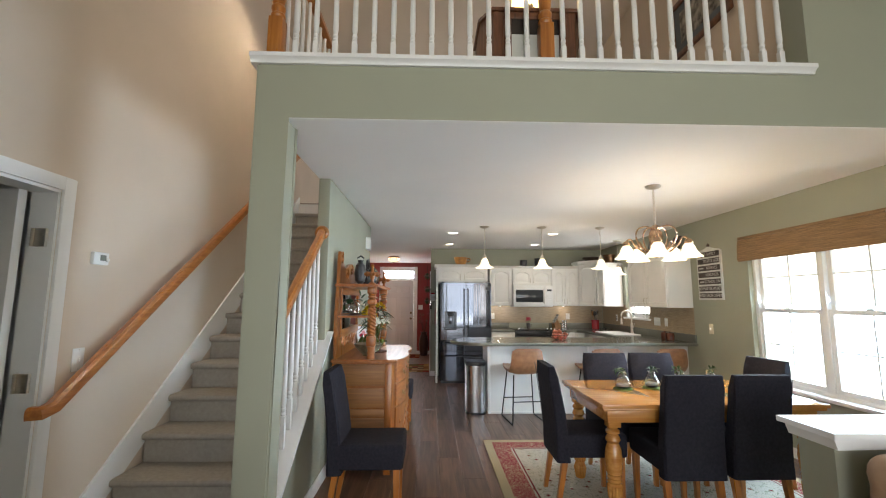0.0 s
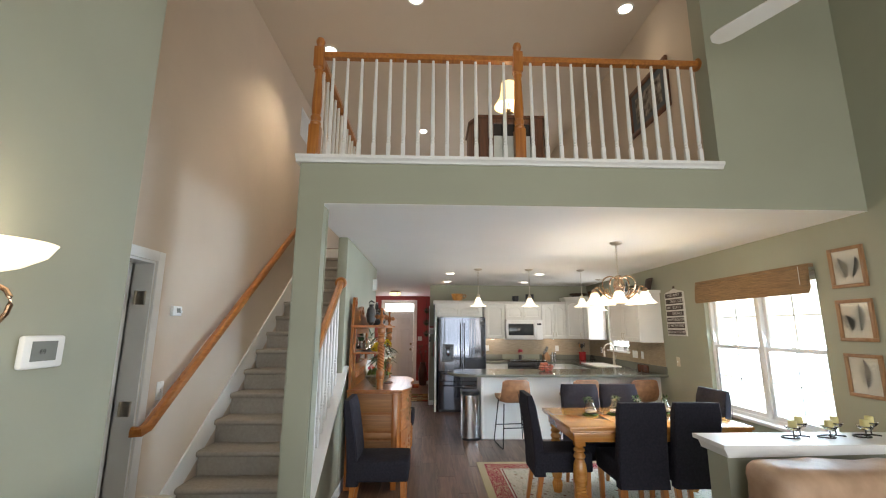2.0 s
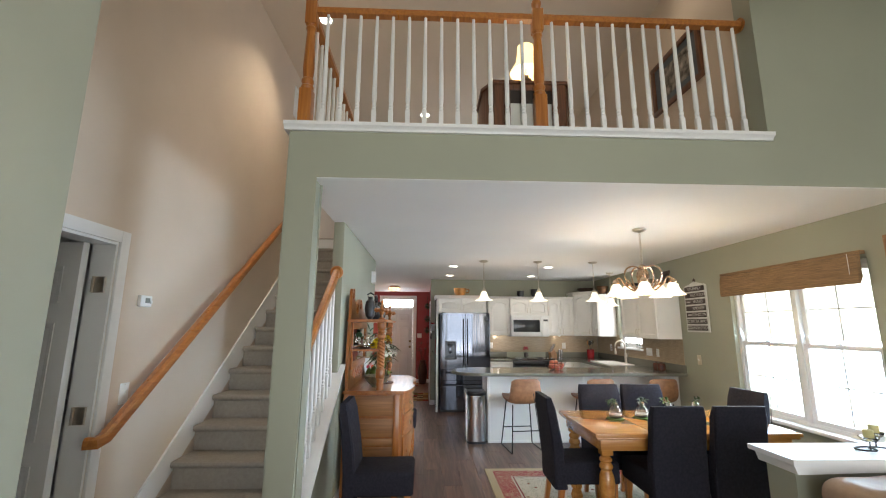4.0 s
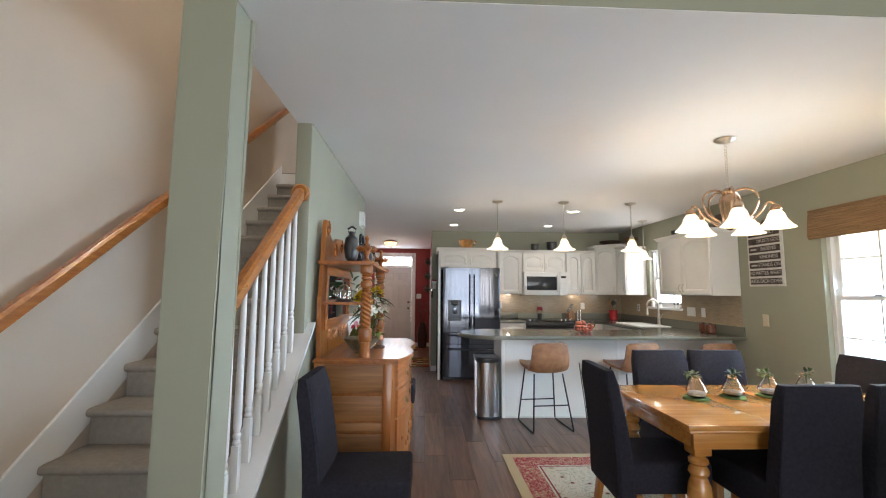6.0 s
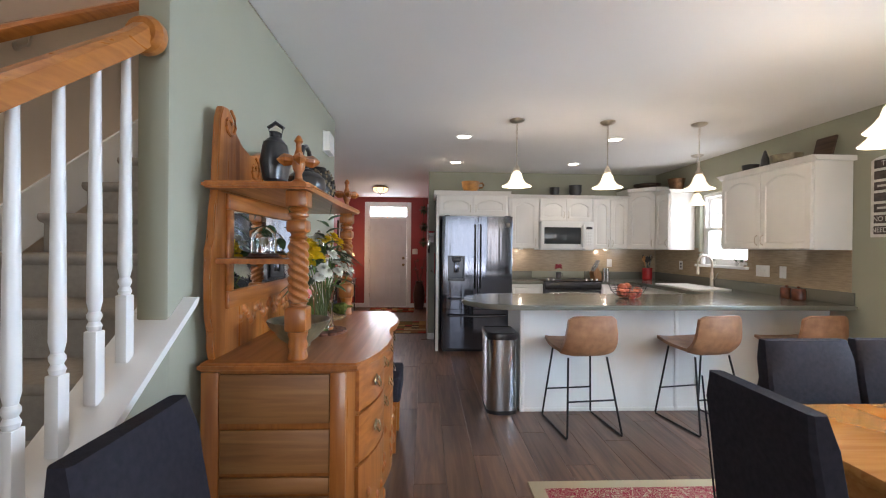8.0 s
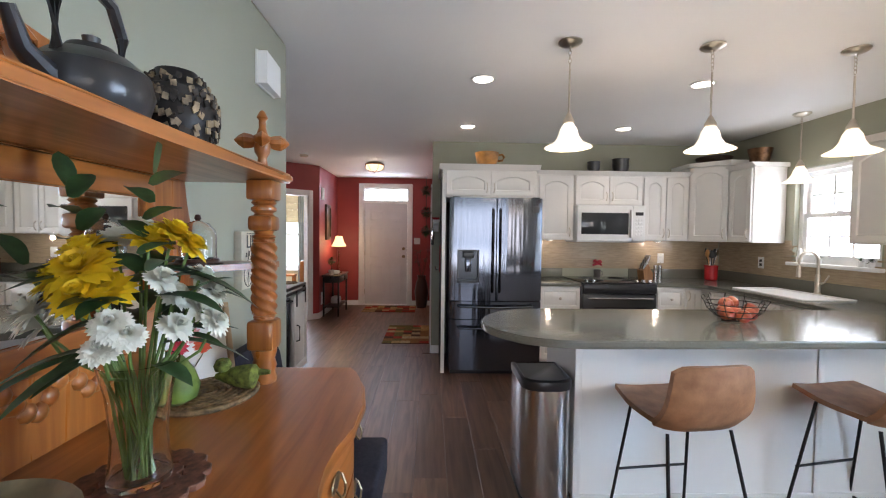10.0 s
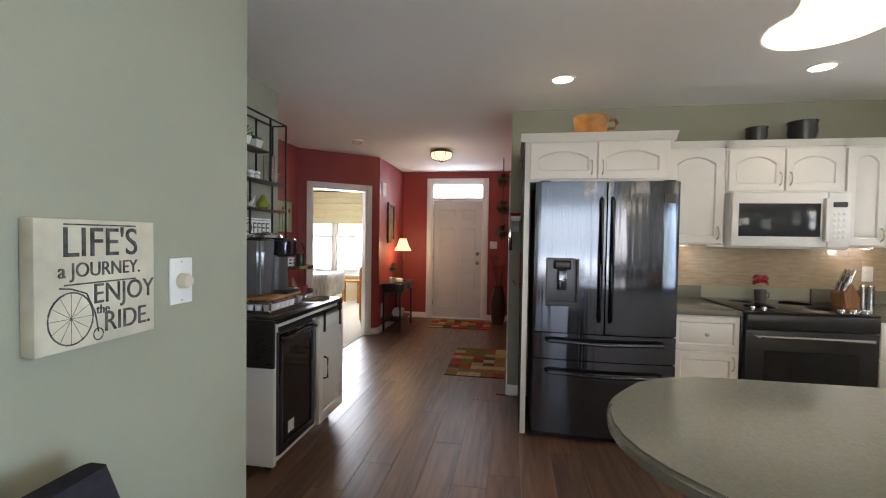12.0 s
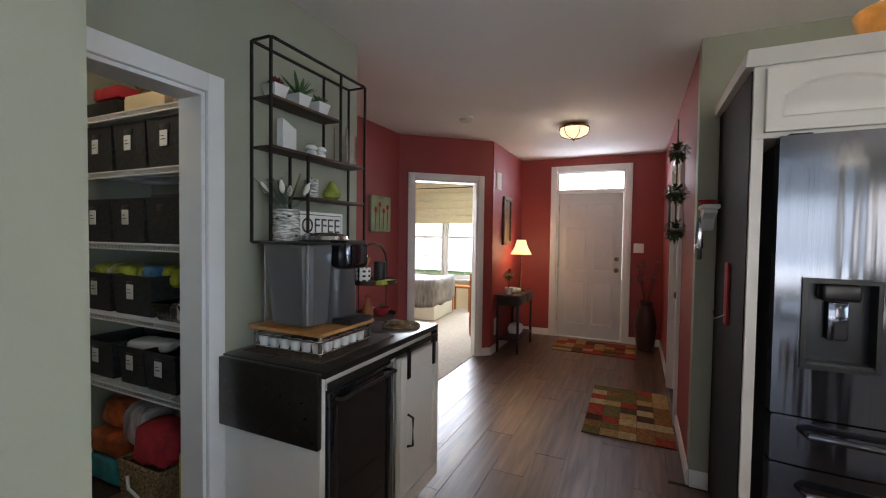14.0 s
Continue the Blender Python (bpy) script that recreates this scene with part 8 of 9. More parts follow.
part("box", box(-0.10, 0.10, -0.04, 0.04, 0.001, 0.30, bev=0.003), M_BLUE, t)
part("stripe", box(-0.102, -0.05, -0.0415, -0.0402, 0.02, 0.29), mat("yellow_print", (0.65, 0.48, 0.05), 0.5), t)
part("picture", box(-0.04, 0.09, -0.0415, -0.0402, 0.03, 0.20), M_TAG, t)

# ---- front door, closet door, open side door ----
def six_panel(name, label, m, w, h, kind="structure", handle=None, mm=M_TRIM):
    """Six-panel door leaf: local x across, face towards -y."""
    d = thing(name, label, "door", kind=kind)
    d.matrix_basis = m
    part("leaf", box(0, w, 0, 0.04, 0.005, h, bev=0.003), mm, d)
    for x0, x1 in ((0.12 * w, 0.46 * w), (0.54 * w, 0.88 * w)):
        for z0, z1 in ((0.09 * h, 0.40 * h), (0.46 * h, 0.77 * h), (0.825 * h, 0.93 * h)):
            f = bmesh.new()
            loop_sections(f, [[(a, y, c) for a, c in ((x0 + k, z0 + k), (x1 - k, z0 + k), (x1 - k, z1 - k), (x0 + k, z1 - k))] for k, y in ((0, 0.002), (0, -0.006), (0.012, -0.006), (0.03, 0.001), (0.045, -0.003))])
            part("panel", f, mm, d)
    return d


M_DOOR = mat("pale_grey_door_paint", (0.66, 0.66, 0.67), 0.4, var=0.03, scale=4)
fd = six_panel("front_door", "pale grey six-panel front door", pose(-0.125, YF + 0.035, 0.01), 0.81, 1.95, mm=M_DOOR)
for z in (0.93, 1.08):
    part("door_knob" if z < 1 else "deadbolt", lathe(bmesh.new(), [(0.03, 0), (0.03, 0.006), (0.012, 0.012), (0.012, 0.03), (0.026, 0.038), (0.028, 0.052), (0.018, 0.062), (0.001, 0.064)] if z < 1 else [(0.03, 0), (0.03, 0.015), (0.02, 0.022), (0.001, 0.023)], (0, 0, 0), 20, Matrix.Translation((0.745, -0.0005, z)) @ Matrix.Rotation(radians(90), 4, "X")), M_BRASS, fd, "polished brass door knob")
for z in (0.25, 1.0, 1.75):
    part("hinge", tube(bmesh.new(), [(-0.004, -0.006, z - 0.045), (-0.004, -0.006, z + 0.045)], 0.006, 8), M_BRASS, fd)
f = bmesh.new()
bx(f, -0.235, -0.15, YF - 0.018, YF, 0, 2.33, bev=0.004), bx(f, 0.71, 0.79, YF - 0.018, YF, 0, 2.33, bev=0.004), bx(f, -0.15, 0.71, YF - 0.018, YF, 2.25, 2.33, bev=0.004)
bx(f, -0.15, -0.128, YF, YF + 0.12, 0, 2.25), bx(f, 0.69, 0.71, YF, YF + 0.12, 0, 2.25), bx(f, -0.128, 0.69, YF + 0.01, YF + 0.12, 1.965, 2.01), bx(f, -0.128, 0.69, YF, YF + 0.12, 2.23, 2.25)
bx(f, -0.128, 0.69, YF, YF + 0.12, 0, 0.012)
solid("door_frame", f, M_TRIM, "white front door frame with transom bar", "door frame", "structure")
tw = thing("transom_window", "bright narrow window above the front door", "window", kind="structure")
pn = part("pane", box(-0.128, 0.69, YF + 0.06, YF + 0.064, 2.01, 2.23), M_PANE, tw)
pn.visible_shadow = False
for x in (0.14, 0.42):
    part("muntin", box(x - 0.006, x + 0.006, YF + 0.05, YF + 0.059, 2.01, 2.23), M_TRIM, tw)
cd2 = six_panel("closet_door", "white six-panel closet door in the hall", pose(XH + 0.03, 10.03, 0.01, 0, 0, -90), 0.765, 1.94)
part("door_knob", lathe(bmesh.new(), [(0.03, 0), (0.03, 0.006), (0.012, 0.012), (0.012, 0.03), (0.026, 0.038), (0.028, 0.052), (0.018, 0.062), (0.001, 0.064)], (0, 0, 0), 20, Matrix.Translation((0.70, -0.0005, 0.93)) @ Matrix.Rotation(radians(90), 4, "X")), M_BRASS, cd2, "brass door knob")
sd = six_panel("side_door", "white six-panel door standing open", pose(-1.612, 2.282, 0.01, 0, 0, -8), 0.78, 1.94)
for z in (1.02, 1.72, 0.25):
    h2 = box(-0.81, -0.74, 2.23, 2.246, z - 0.045, z + 0.045, bev=0.002)
    solid("door_hinge", tube(h2, [(-0.80, 2.227, z - 0.045), (-0.80, 2.227, z + 0.045)], 0.007, 8), M_NICKEL, "satin nickel hinge on the open door", "hinge", "structure")

# hanging greenery on the closet side of the hall, picture, shelf with keys
for z in (1.92, 1.66, 1.42):
    t = thing("topiary_ball", "hanging boxwood ball on a ribbon", "topiary", (XH - 0.075, 8.78, z), group="boxwood balls")
    part("foliage", plant_ball(bmesh.new(), (0, 0, 0), 0.06, 260, 0.028, 0.014, int(z * 100), 0), M_LEAF2, t)
    part("ribbon", box(-0.004, 0.004, -0.012, 0.012, 0.05, 0.20), M_DKW, t)
hp = thing("hall_picture", "dark framed picture in the hall", "picture frame")
hp.matrix_basis = on_x(XH, 10.55, 1.62, -1)
part("frame", box(-0.17, 0.17, -0.025, -0.001, -0.26, 0.26, bev=0.004), M_BLACK, hp)
part("print", box(-0.13, 0.13, -0.027, -0.0245, -0.22, 0.22), mat("dim_print", (0.12, 0.08, 0.05), 0.4, var=0.5, scale=6), hp)
ks = thing("key_shelf", "small white wall shelf with hanging keys", "wall shelf")
ks.matrix_basis = pose(1.19, YK, 1.52)
part("board", box(-0.03, 0.05, -0.16, -0.001, 0.0, 0.022, bev=0.004), M_TRIM, ks)
b = bmesh.new()
prism(b, [(-0.14, -0.001), (-0.14, -0.02), (-0.06, -0.05), (-0.03, -0.10), (-0.001, -0.11), (-0.001, -0.001)], "x", -0.02, 0.04)
part("bracket", b, M_TRIM, ks)
for i, (y, L2, mm) in enumerate(((-0.12, 0.16, M_STEEL2), (-0.09, 0.22, M_BLACK), (-0.06, 0.14, mat("teal_lanyard", (0.08, 0.16, 0.17), 0.6)), (-0.03, 0.18, M_STEEL2))):
    part("key_bunch", tube(bmesh.new(), [(-0.03, y, -0.04), (-0.034, y - 0.01, -0.04 - L2 * 0.5), (-0.03, y + 0.012, -0.04 - L2)], [0.003, 0.012, 0.016], 6), mm, ks)
solid("red_dish", lathe(bmesh.new(), [(0.025, 0), (0.05, 0.025), (0.048, 0.025), (0.02, 0.006), (0.001, 0.005)], (1.195, YK - 0.085, 1.5425), 18), M_REDC, "small red dish on the key shelf", "dish")
wp = thing("letter_holder", "dark narrow wall pocket beside the refrigerator", "wall pocket")
wp.matrix_basis = on_x(1.2455, 7.98, 1.12, -1)
part("back", box(-0.035, 0.035, -0.012, -0.001, -0.14, 0.14, bev=0.003), M_REDC, wp)
part("hook", tube(bmesh.new(), [(0, -0.012, -0.10), (0, -0.05, -0.12), (0, -0.055, -0.08)], 0.006, 6), M_STEEL2, wp)

# console table with lamp and topiary
ct3 = thing("console_table", "small black console table with two drawers", "console table", (-0.635, 10.78, 0))
part("top", box(0, 0.30, -0.36, 0.36, 0.66, 0.685, bev=0.004), M_BTOP, ct3)
part("apron", box(0.015, 0.285, -0.34, 0.34, 0.56, 0.659, bev=0.003), M_BTOP, ct3)
for y in (-0.17, 0.17):
    d = part("drawer_front", box(0.2855, 0.295, y - 0.145, y + 0.145, 0.57, 0.65, bev=0.003), M_BTOP, ct3)
    part("knob", lathe(bmesh.new(), [(0.006, 0), (0.011, 0.01), (0.001, 0.016)], (0, 0, 0), 10, Matrix.Translation((0.295, y, 0.61)) @ Matrix.Rotation(radians(90), 4, "Y")), M_BRASS, d)
for x in (0.03, 0.27):
    for y in (-0.325, 0.325):
        part("leg", box(x - 0.014, x + 0.014, y - 0.014, y + 0.014, 0, 0.559, bev=0.003), M_BTOP, ct3)
part("lower_shelf", box(0.02, 0.28, -0.33, 0.33, 0.15, 0.165, bev=0.003), M_BTOP, ct3)
tl = thing("table_lamp", "lit lamp with cream bell shade and thin stem", "table lamp", (-0.46, 10.92, 0.686))
part("base", lathe(bmesh.new(), [(0.06, 0), (0.06, 0.01), (0.02, 0.02), (0.009, 0.05), (0.009, 0.30), (0.016, 0.32), (0.007, 0.34), (0.007, 0.50)], n=16), M_BRONZE, tl)
s3 = part("shade", lathe(bmesh.new(), [(0.055, 0.64), (0.065, 0.60), (0.085, 0.54), (0.125, 0.47), (0.13, 0.46), (0.127, 0.46), (0.12, 0.472), (0.08, 0.545), (0.06, 0.60), (0.052, 0.638)], n=24), mat("lit_cream_shade", (0.8, 0.68, 0.42), 0.8, var=0.03, emit=(1.0, 0.72, 0.34), glow=1.6), tl, "glowing cream fabric shade")
s3.visible_shadow = False
bulb("table_lamp_bulb", (-0.46, 10.92, 1.20), 9, (1.0, 0.66, 0.34))
tp2 = thing("topiary_pot", "small round topiary in a pale pot", "topiary", (-0.50, 10.53, 0.686))
part("pot", lathe(bmesh.new(), [(0.035, 0), (0.05, 0.075), (0.053, 0.08), (0.046, 0.08), (0.001, 0.07)], n=18), M_PEB, tp2)
part("trunk", tube(bmesh.new(), [(0, 0, 0.07), (0.004, 0, 0.17)], 0.005, 6), M_DKW, tp2)
part("foliage", plant_ball(bmesh.new(), (0, 0, 0.23), 0.06, 260, 0.026, 0.014, 77, 0), M_LEAF2, tp2)
pouch("flower_bowl", "low bowl of cream silk flowers", (-0.47, 10.70, 0.686), (0.14, 0.14, 0.06), M_WHT, 3, 0, "flowers")
pouch("white_planter", "white planter on the lower console shelf", (-0.48, 10.80, 0.166), (0.16, 0.2, 0.13), M_WHITE, 13, 0, "planter")
pp = thing("hall_painting", "gilt framed dark painting above the console", "painting")
pp.matrix_basis = on_x(-0.645, 10.86, 1.56)
f = bmesh.new()
for x0, x1, z0, z1 in ((-0.17, 0.17, 0.25, 0.30), (-0.17, 0.17, -0.30, -0.25), (-0.17, -0.12, -0.25, 0.25), (0.12, 0.17, -0.25, 0.25)):
    bx(f, x0, x1, -0.03, -0.001, z0, z1, bev=0.006)
part("frame", f, mat("dark_gilt", (0.10, 0.06, 0.03), 0.4, 0.3, var=0.3, scale=20), pp)
part("canvas", box(-0.12, 0.12, -0.012, -0.001, -0.25, 0.25), mat("dark_painting", (0.16, 0.11, 0.06), 0.5, var=0.6, scale=5), pp)
for z, nm in ((2.02, "wall_vent"), (0.30, "wall_vent")):
    v = thing(nm, "small white louvred wall vent", "vent", kind="")
    v.matrix_basis = on_x(-0.645, 10.52, z)
    part("frame", box(-0.09, 0.09, -0.01, -0.0005, -0.10, 0.10, bev=0.003), M_BEIGE if z > 1 else M_TRIM, v)
    for k in range(7):
        part("slat", box(-0.075, 0.075, -0.014, -0.0102, -0.08 + 0.024 * k, -0.068 + 0.024 * k), M_BEIGE if z > 1 else M_TRIM, v)
# tall dried arrangement in the corner
dp = thing("floor_vase", "tall dark vase of dried flowers in the corner", "vase", (0.98, 11.38, 0.0))
part("vase", lathe(bmesh.new(), [(0.09, 0.001), (0.10, 0.05), (0.13, 0.30), (0.10, 0.48), (0.07, 0.55), (0.085, 0.60), (0.075, 0.60), (0.06, 0.55)], n=22), mat("dark_red_brown_glaze", (0.05, 0.02, 0.016), 0.3), dp)
rng = random.Random(5)
for k in range(10):
    a = rng.uniform(0, 6.28)
    r, z = rng.uniform(0.06, 0.17), rng.uniform(0.85, 1.1)
    x, y = r * math.cos(a), min(0.12, r * math.sin(a))
    part("stem", tube(bmesh.new(), [(0, 0, 0.5), (x * 0.5, y * 0.5, 0.75), (x, y, z)], 0.003, 5), M_DKW, dp)
    part("spray", plant_ball(bmesh.new(), (x, y, z), 0.03, 20, 0.035, 0.012, k, 0.5), M_CRIM if k % 3 else M_LEAF2, dp)

# patchwork runner and door mat
rcol = [(0.33, 0.05, 0.03), (0.42, 0.27, 0.11), (0.16, 0.13, 0.045), (0.09, 0.05, 0.03), (0.46, 0.35, 0.19), (0.26, 0.13, 0.05)]
rmat = [mat("patchwork_wool", c, 0.95, var=0.2, scale=50, bump=0.6, bscale=300, spec=0.1) for c in rcol]


def patch_rug(name, label, x0, x1, y0, y1, nx, ny, seed):
    t = thing(name, label, "rug")
    part("backing", box(x0, x1, y0, y1, 0.0005, 0.006), rmat[3], t)
    rng = random.Random(seed)
    dx, dy = (x1 - x0) / nx, (y1 - y0) / ny
    for i in range(nx):
        j = 0
        while j < ny:
            L2 = rng.choice((1, 1, 2))
            L2 = min(L2, ny - j)
            part("patch", box(x0 + i * dx + 0.001, x0 + (i + 1) * dx - 0.001, y0 + j * dy + 0.001, y0 + (j + L2) * dy - 0.001, 0.0061, 0.0105), rng.choice(rmat), t)
            j += L2


patch_rug("hall_runner", "small patchwork rug in red, tan and brown", 0.54, 1.13, 8.77, 9.79, 5, 9, 4)
patch_rug("door_mat", "patchwork mat before the front door", -0.06, 0.88, 10.88, 11.48, 8, 6, 9)


# ---- kitchen small things ----
fb2 = thing("fruit_bowl", "black wire fruit bowl of red apples", "fruit bowl", (2.89, 5.88, CT1))
for r, z in ((0.06, 0.006), (0.10, 0.03), (0.135, 0.065), (0.15, 0.10)):
    part("ring", tube(bmesh.new(), [(r * math.cos(a), r * math.sin(a), z) for a in [radians(15 * i) for i in range(24)]], 0.003, 6, closed=True), M_BLACKM, fb2)
for k in range(10):
    a = radians(36 * k)
    part("wire", tube(bmesh.new(), [(r * math.cos(a), r * math.sin(a), z) for r, z in ((0.055, 0.006), (0.10, 0.03), (0.135, 0.065), (0.15, 0.10), (0.165, 0.125), (0.155, 0.14), (0.145, 0.125))], 0.0025, 5), M_BLACKM, fb2)
M_APPLE = mat("red_apple_skin", (0.32, 0.03, 0.035), 0.3, var=0.5, scale=9, color2=(0.45, 0.16, 0.06))
ap = lathe(bmesh.new(), [(0.004, 0.006), (0.018, 0.0), (0.034, 0.012), (0.039, 0.035), (0.034, 0.058), (0.018, 0.068), (0.006, 0.062), (0.001, 0.058)], n=16)
apm = mesh_of("apple", ap, M_APPLE)
for k, (x, y, z) in enumerate(((0, 0, 0.012), (0.075, 0.0, 0.035), (-0.07, 0.02, 0.035), (0.02, 0.075, 0.035), (0.0, -0.078, 0.035), (0.06, -0.06, 0.045), (-0.06, -0.055, 0.045), (-0.02, 0.0, 0.08), (0.05, 0.05, 0.075))):
    o = new("apple", apm)
    o.matrix_basis = pose(2.89 + x, 5.88 + y, CT1 + z, 25 * k, 15 * k, 40 * k)
    tagged(o, "red apple in the wire bowl", "apple", "apples in the bowl")
uc = thing("utensil_crock", "red crock full of kitchen utensils", "utensil holder", (4.28, 8.13, CT1))
part("crock", lathe(bmesh.new(), [(0.055, 0), (0.065, 0.01), (0.066, 0.15), (0.07, 0.155), (0.07, 0.165), (0.062, 0.165), (0.06, 0.02), (0.001, 0.015)], n=24), mat("red_enamel", (0.42, 0.015, 0.02), 0.25), uc)
for k, (a, L2, mm) in enumerate(((0.3, 0.32, M_BLACK), (1.3, 0.30, M_STEEL2), (2.4, 0.33, M_BLACK), (3.3, 0.31, bpy.data.materials["bamboo"]), (4.2, 0.3, M_BLACK), (5.3, 0.33, M_STEEL2))):
    d = Vector((math.cos(a) * 0.2, math.sin(a) * 0.2, 1))
    u = tube(bmesh.new(), [Vector((0, 0, 0.03)) + d * t for t in (0, L2 * 0.75)], 0.006, 6)
    lathe(u, [(0.003, -0.045), (0.03, -0.02), (0.034, 0.01), (0.02, 0.04), (0.001, 0.05)], (0, 0, 0), 12, Matrix.Translation(Vector((0, 0, 0.03)) + d * L2 * 0.85) @ Matrix.Rotation(a, 4, "Z") @ Matrix.Diagonal((0.35, 1, 1, 1)))
    part("utensil", u, mm, uc)
kb2 = thing("knife_block", "light wooden knife block with white-handled knives", "knife block", (3.53, 8.13, CT1), 20)
b = bmesh.new()
prism(b, [(-0.05, 0), (0.07, 0), (0.07, 0.07), (0.0, 0.17), (-0.07, 0.10)], "y", -0.045, 0.045)
part("block", b, wood("pale_block_wood", (0.36, 0.19, 0.09), (0.25, 0.12, 0.05), 0.4, 2, 3), kb2)
for i in range(3):
    for j in range(3):
        s0 = Vector((-0.055 + 0.024 * j, -0.028 + 0.028 * i, 0.115 + 0.024 * j))
        part("knife_handle", tube(bmesh.new(), [s0, s0 + Vector((0.0, 0, 0.035)) + Vector((0.05, 0, 0.06)) * 0.5 + Vector((0.012 * j, 0, 0.02 * j))], 0.008, 8), M_STEEL2, kb2)
for x in (3.675, 3.725):
    t = thing("pepper_mill", "steel and clear pepper mill", "pepper mill", (x, 8.18, CT1), group="pepper mills")
    part("body", lathe(bmesh.new(), [(0.022, 0), (0.022, 0.10), (0.018, 0.105)], n=16), M_STEEL2, t)
    part("cap", lathe(bmesh.new(), [(0.02, 0.106), (0.021, 0.15), (0.012, 0.158), (0.001, 0.16)], n=16), M_STEEL2, t)
mg = thing("flower_mug", "grey mug of red silk flowers on the stove", "mug", (3.02, 8.20, 0.9125))
part("mug", lathe(bmesh.new(), [(0.03, 0.001), (0.036, 0.01), (0.04, 0.09), (0.036, 0.09), (0.032, 0.012), (0.001, 0.01)], n=18), mat("grey_glaze", (0.10, 0.09, 0.085), 0.35), mg)
part("handle", tube(bmesh.new(), [(0.038, 0, 0.07), (0.06, 0, 0.065), (0.06, 0, 0.035), (0.037, 0, 0.025)], 0.005, 6), bpy.data.materials["grey_glaze"], mg)
for k in range(6):
    a = k * 1.05
    part("tulip", bloom((0.03 * math.cos(a), 0.03 * math.sin(a), 0.14 + 0.02 * (k % 3)), (math.cos(a), math.sin(a), 1.6), 0.035, 6, 0.024, k, 2), mat("pink_red_petal", (0.55, 0.04, 0.07), 0.5) if k == 0 else bpy.data.materials["pink_red_petal"], mg)
for y, r in ((5.92, 0.05), (5.80, 0.056)):
    t = thing("brown_canister", "reddish brown glazed canister", "canister", (4.38, y, CT1), group="brown canisters")
    part("body", lathe(bmesh.new(), [(r * 0.85, 0), (r, 0.01), (r, 0.08), (r * 0.9, 0.09)], n=20), mat("red_brown_glaze", (0.12, 0.035, 0.02), 0.25, var=0.3, scale=20) if r < 0.055 else bpy.data.materials["red_brown_glaze"], t)
    part("lid", lathe(bmesh.new(), [(r * 0.95, 0.09), (r * 0.9, 0.10), (0.012, 0.108), (0.012, 0.118), (0.001, 0.12)], n=20), bpy.data.materials["red_brown_glaze"], t)
for y, k in ((7.27, 0), (7.08, 1), (6.72, 1), (6.64, 2)):
    t = thing("sill_pot" if k else "white_figurine", "tiny potted plant on the window sill" if k else "white ceramic figurine on the window sill", "potted plant" if k else "figurine", (XR - 0.015, y, KWIN[2] + 0.003))
    part("pot" if k else "body", lathe(bmesh.new(), [(0.018, 0), (0.025, 0.04), (0.02, 0.04), (0.001, 0.035)] if k else [(0.024, 0), (0.026, 0.04), (0.016, 0.07), (0.02, 0.09), (0.014, 0.12), (0.001, 0.13)], n=14), M_WHITE, t)
    if k:
        part("plant", plant_ball(bmesh.new(), (0, 0, 0.045), 0.012, 22, 0.035, 0.012, k * 7, 0.8), M_LEAF2, t)
# pottery above the wall cabinets
M_OCH = mat("ochre_glaze", (0.48, 0.22, 0.05), 0.35, var=0.3, scale=9)
ob2 = thing("ochre_bowl", "large ochre pottery bowl with handle", "bowl", (1.70, 7.80, 2.0665))
ob2.scale = (0.95, 0.95, 0.8)
part("bowl", lathe(bmesh.new(), [(0.07, 0), (0.095, 0.025), (0.115, 0.08), (0.122, 0.14), (0.13, 0.168), (0.128, 0.175), (0.115, 0.165), (0.10, 0.08), (0.07, 0.02), (0.001, 0.015)], n=30), M_OCH, ob2)
part("handle", tube(bmesh.new(), [(0.118, 0, 0.15), (0.165, 0, 0.16), (0.185, 0, 0.125), (0.165, 0, 0.085), (0.112, 0, 0.075)], 0.015, 8), M_OCH, ob2)
for x, w, h in ((2.94, 0.07, 0.12), (3.24, 0.09, 0.155)):
    t = thing("dark_pottery_pot", "small dark pottery pot above the cabinets", "pot", (x, 8.17, 2.081), group="cabinet-top pottery")
    part("pot", lathe(bmesh.new(), [(w * 0.8, 0), (w, h * 0.5), (w * 0.95, h * 0.85), (w * 1.05, h), (w * 0.9, h), (w * 0.8, 0.02), (0.001, 0.015)], n=20), M_POT, t)
cp = thing("copper_bucket", "dark copper bucket above the cabinets", "bucket", (4.37, 7.60, 2.101))
part("bucket", lathe(bmesh.new(), [(0.075, 0), (0.105, 0.15), (0.108, 0.155), (0.10, 0.155), (0.07, 0.01), (0.001, 0.008)], n=24), mat("dark_copper", (0.20, 0.11, 0.06), 0.35, 0.9, var=0.3, scale=20), cp)
wbk = thing("wide_bowl", "wide dark wooden bowl above the corner cabinet", "bowl", (4.25, 8.1, 2.1755))
part("bowl", lathe(bmesh.new(), [(0.08, 0), (0.17, 0.05), (0.18, 0.08), (0.17, 0.08), (0.07, 0.012), (0.001, 0.01)], n=26), M_DKW, wbk)
for nm, lb, y, prof in (("dark_bowl", "small dark bowl above the cabinets", 6.35, [(0.045, 0), (0.07, 0.05), (0.075, 0.09), (0.065, 0.09), (0.04, 0.01), (0.001, 0.01)]),
                        ("pottery_bowl", "olive pottery bowl above the cabinets", 5.93, [(0.06, 0), (0.11, 0.04), (0.125, 0.10), (0.115, 0.10), (0.06, 0.012), (0.001, 0.01)])):
    t = thing(nm, lb, "bowl", (4.37, y, 2.101))
    part("bowl", lathe(bmesh.new(), prof, n=22), M_POT if nm == "dark_bowl" else bpy.data.materials["grey_green_stoneware"], t)
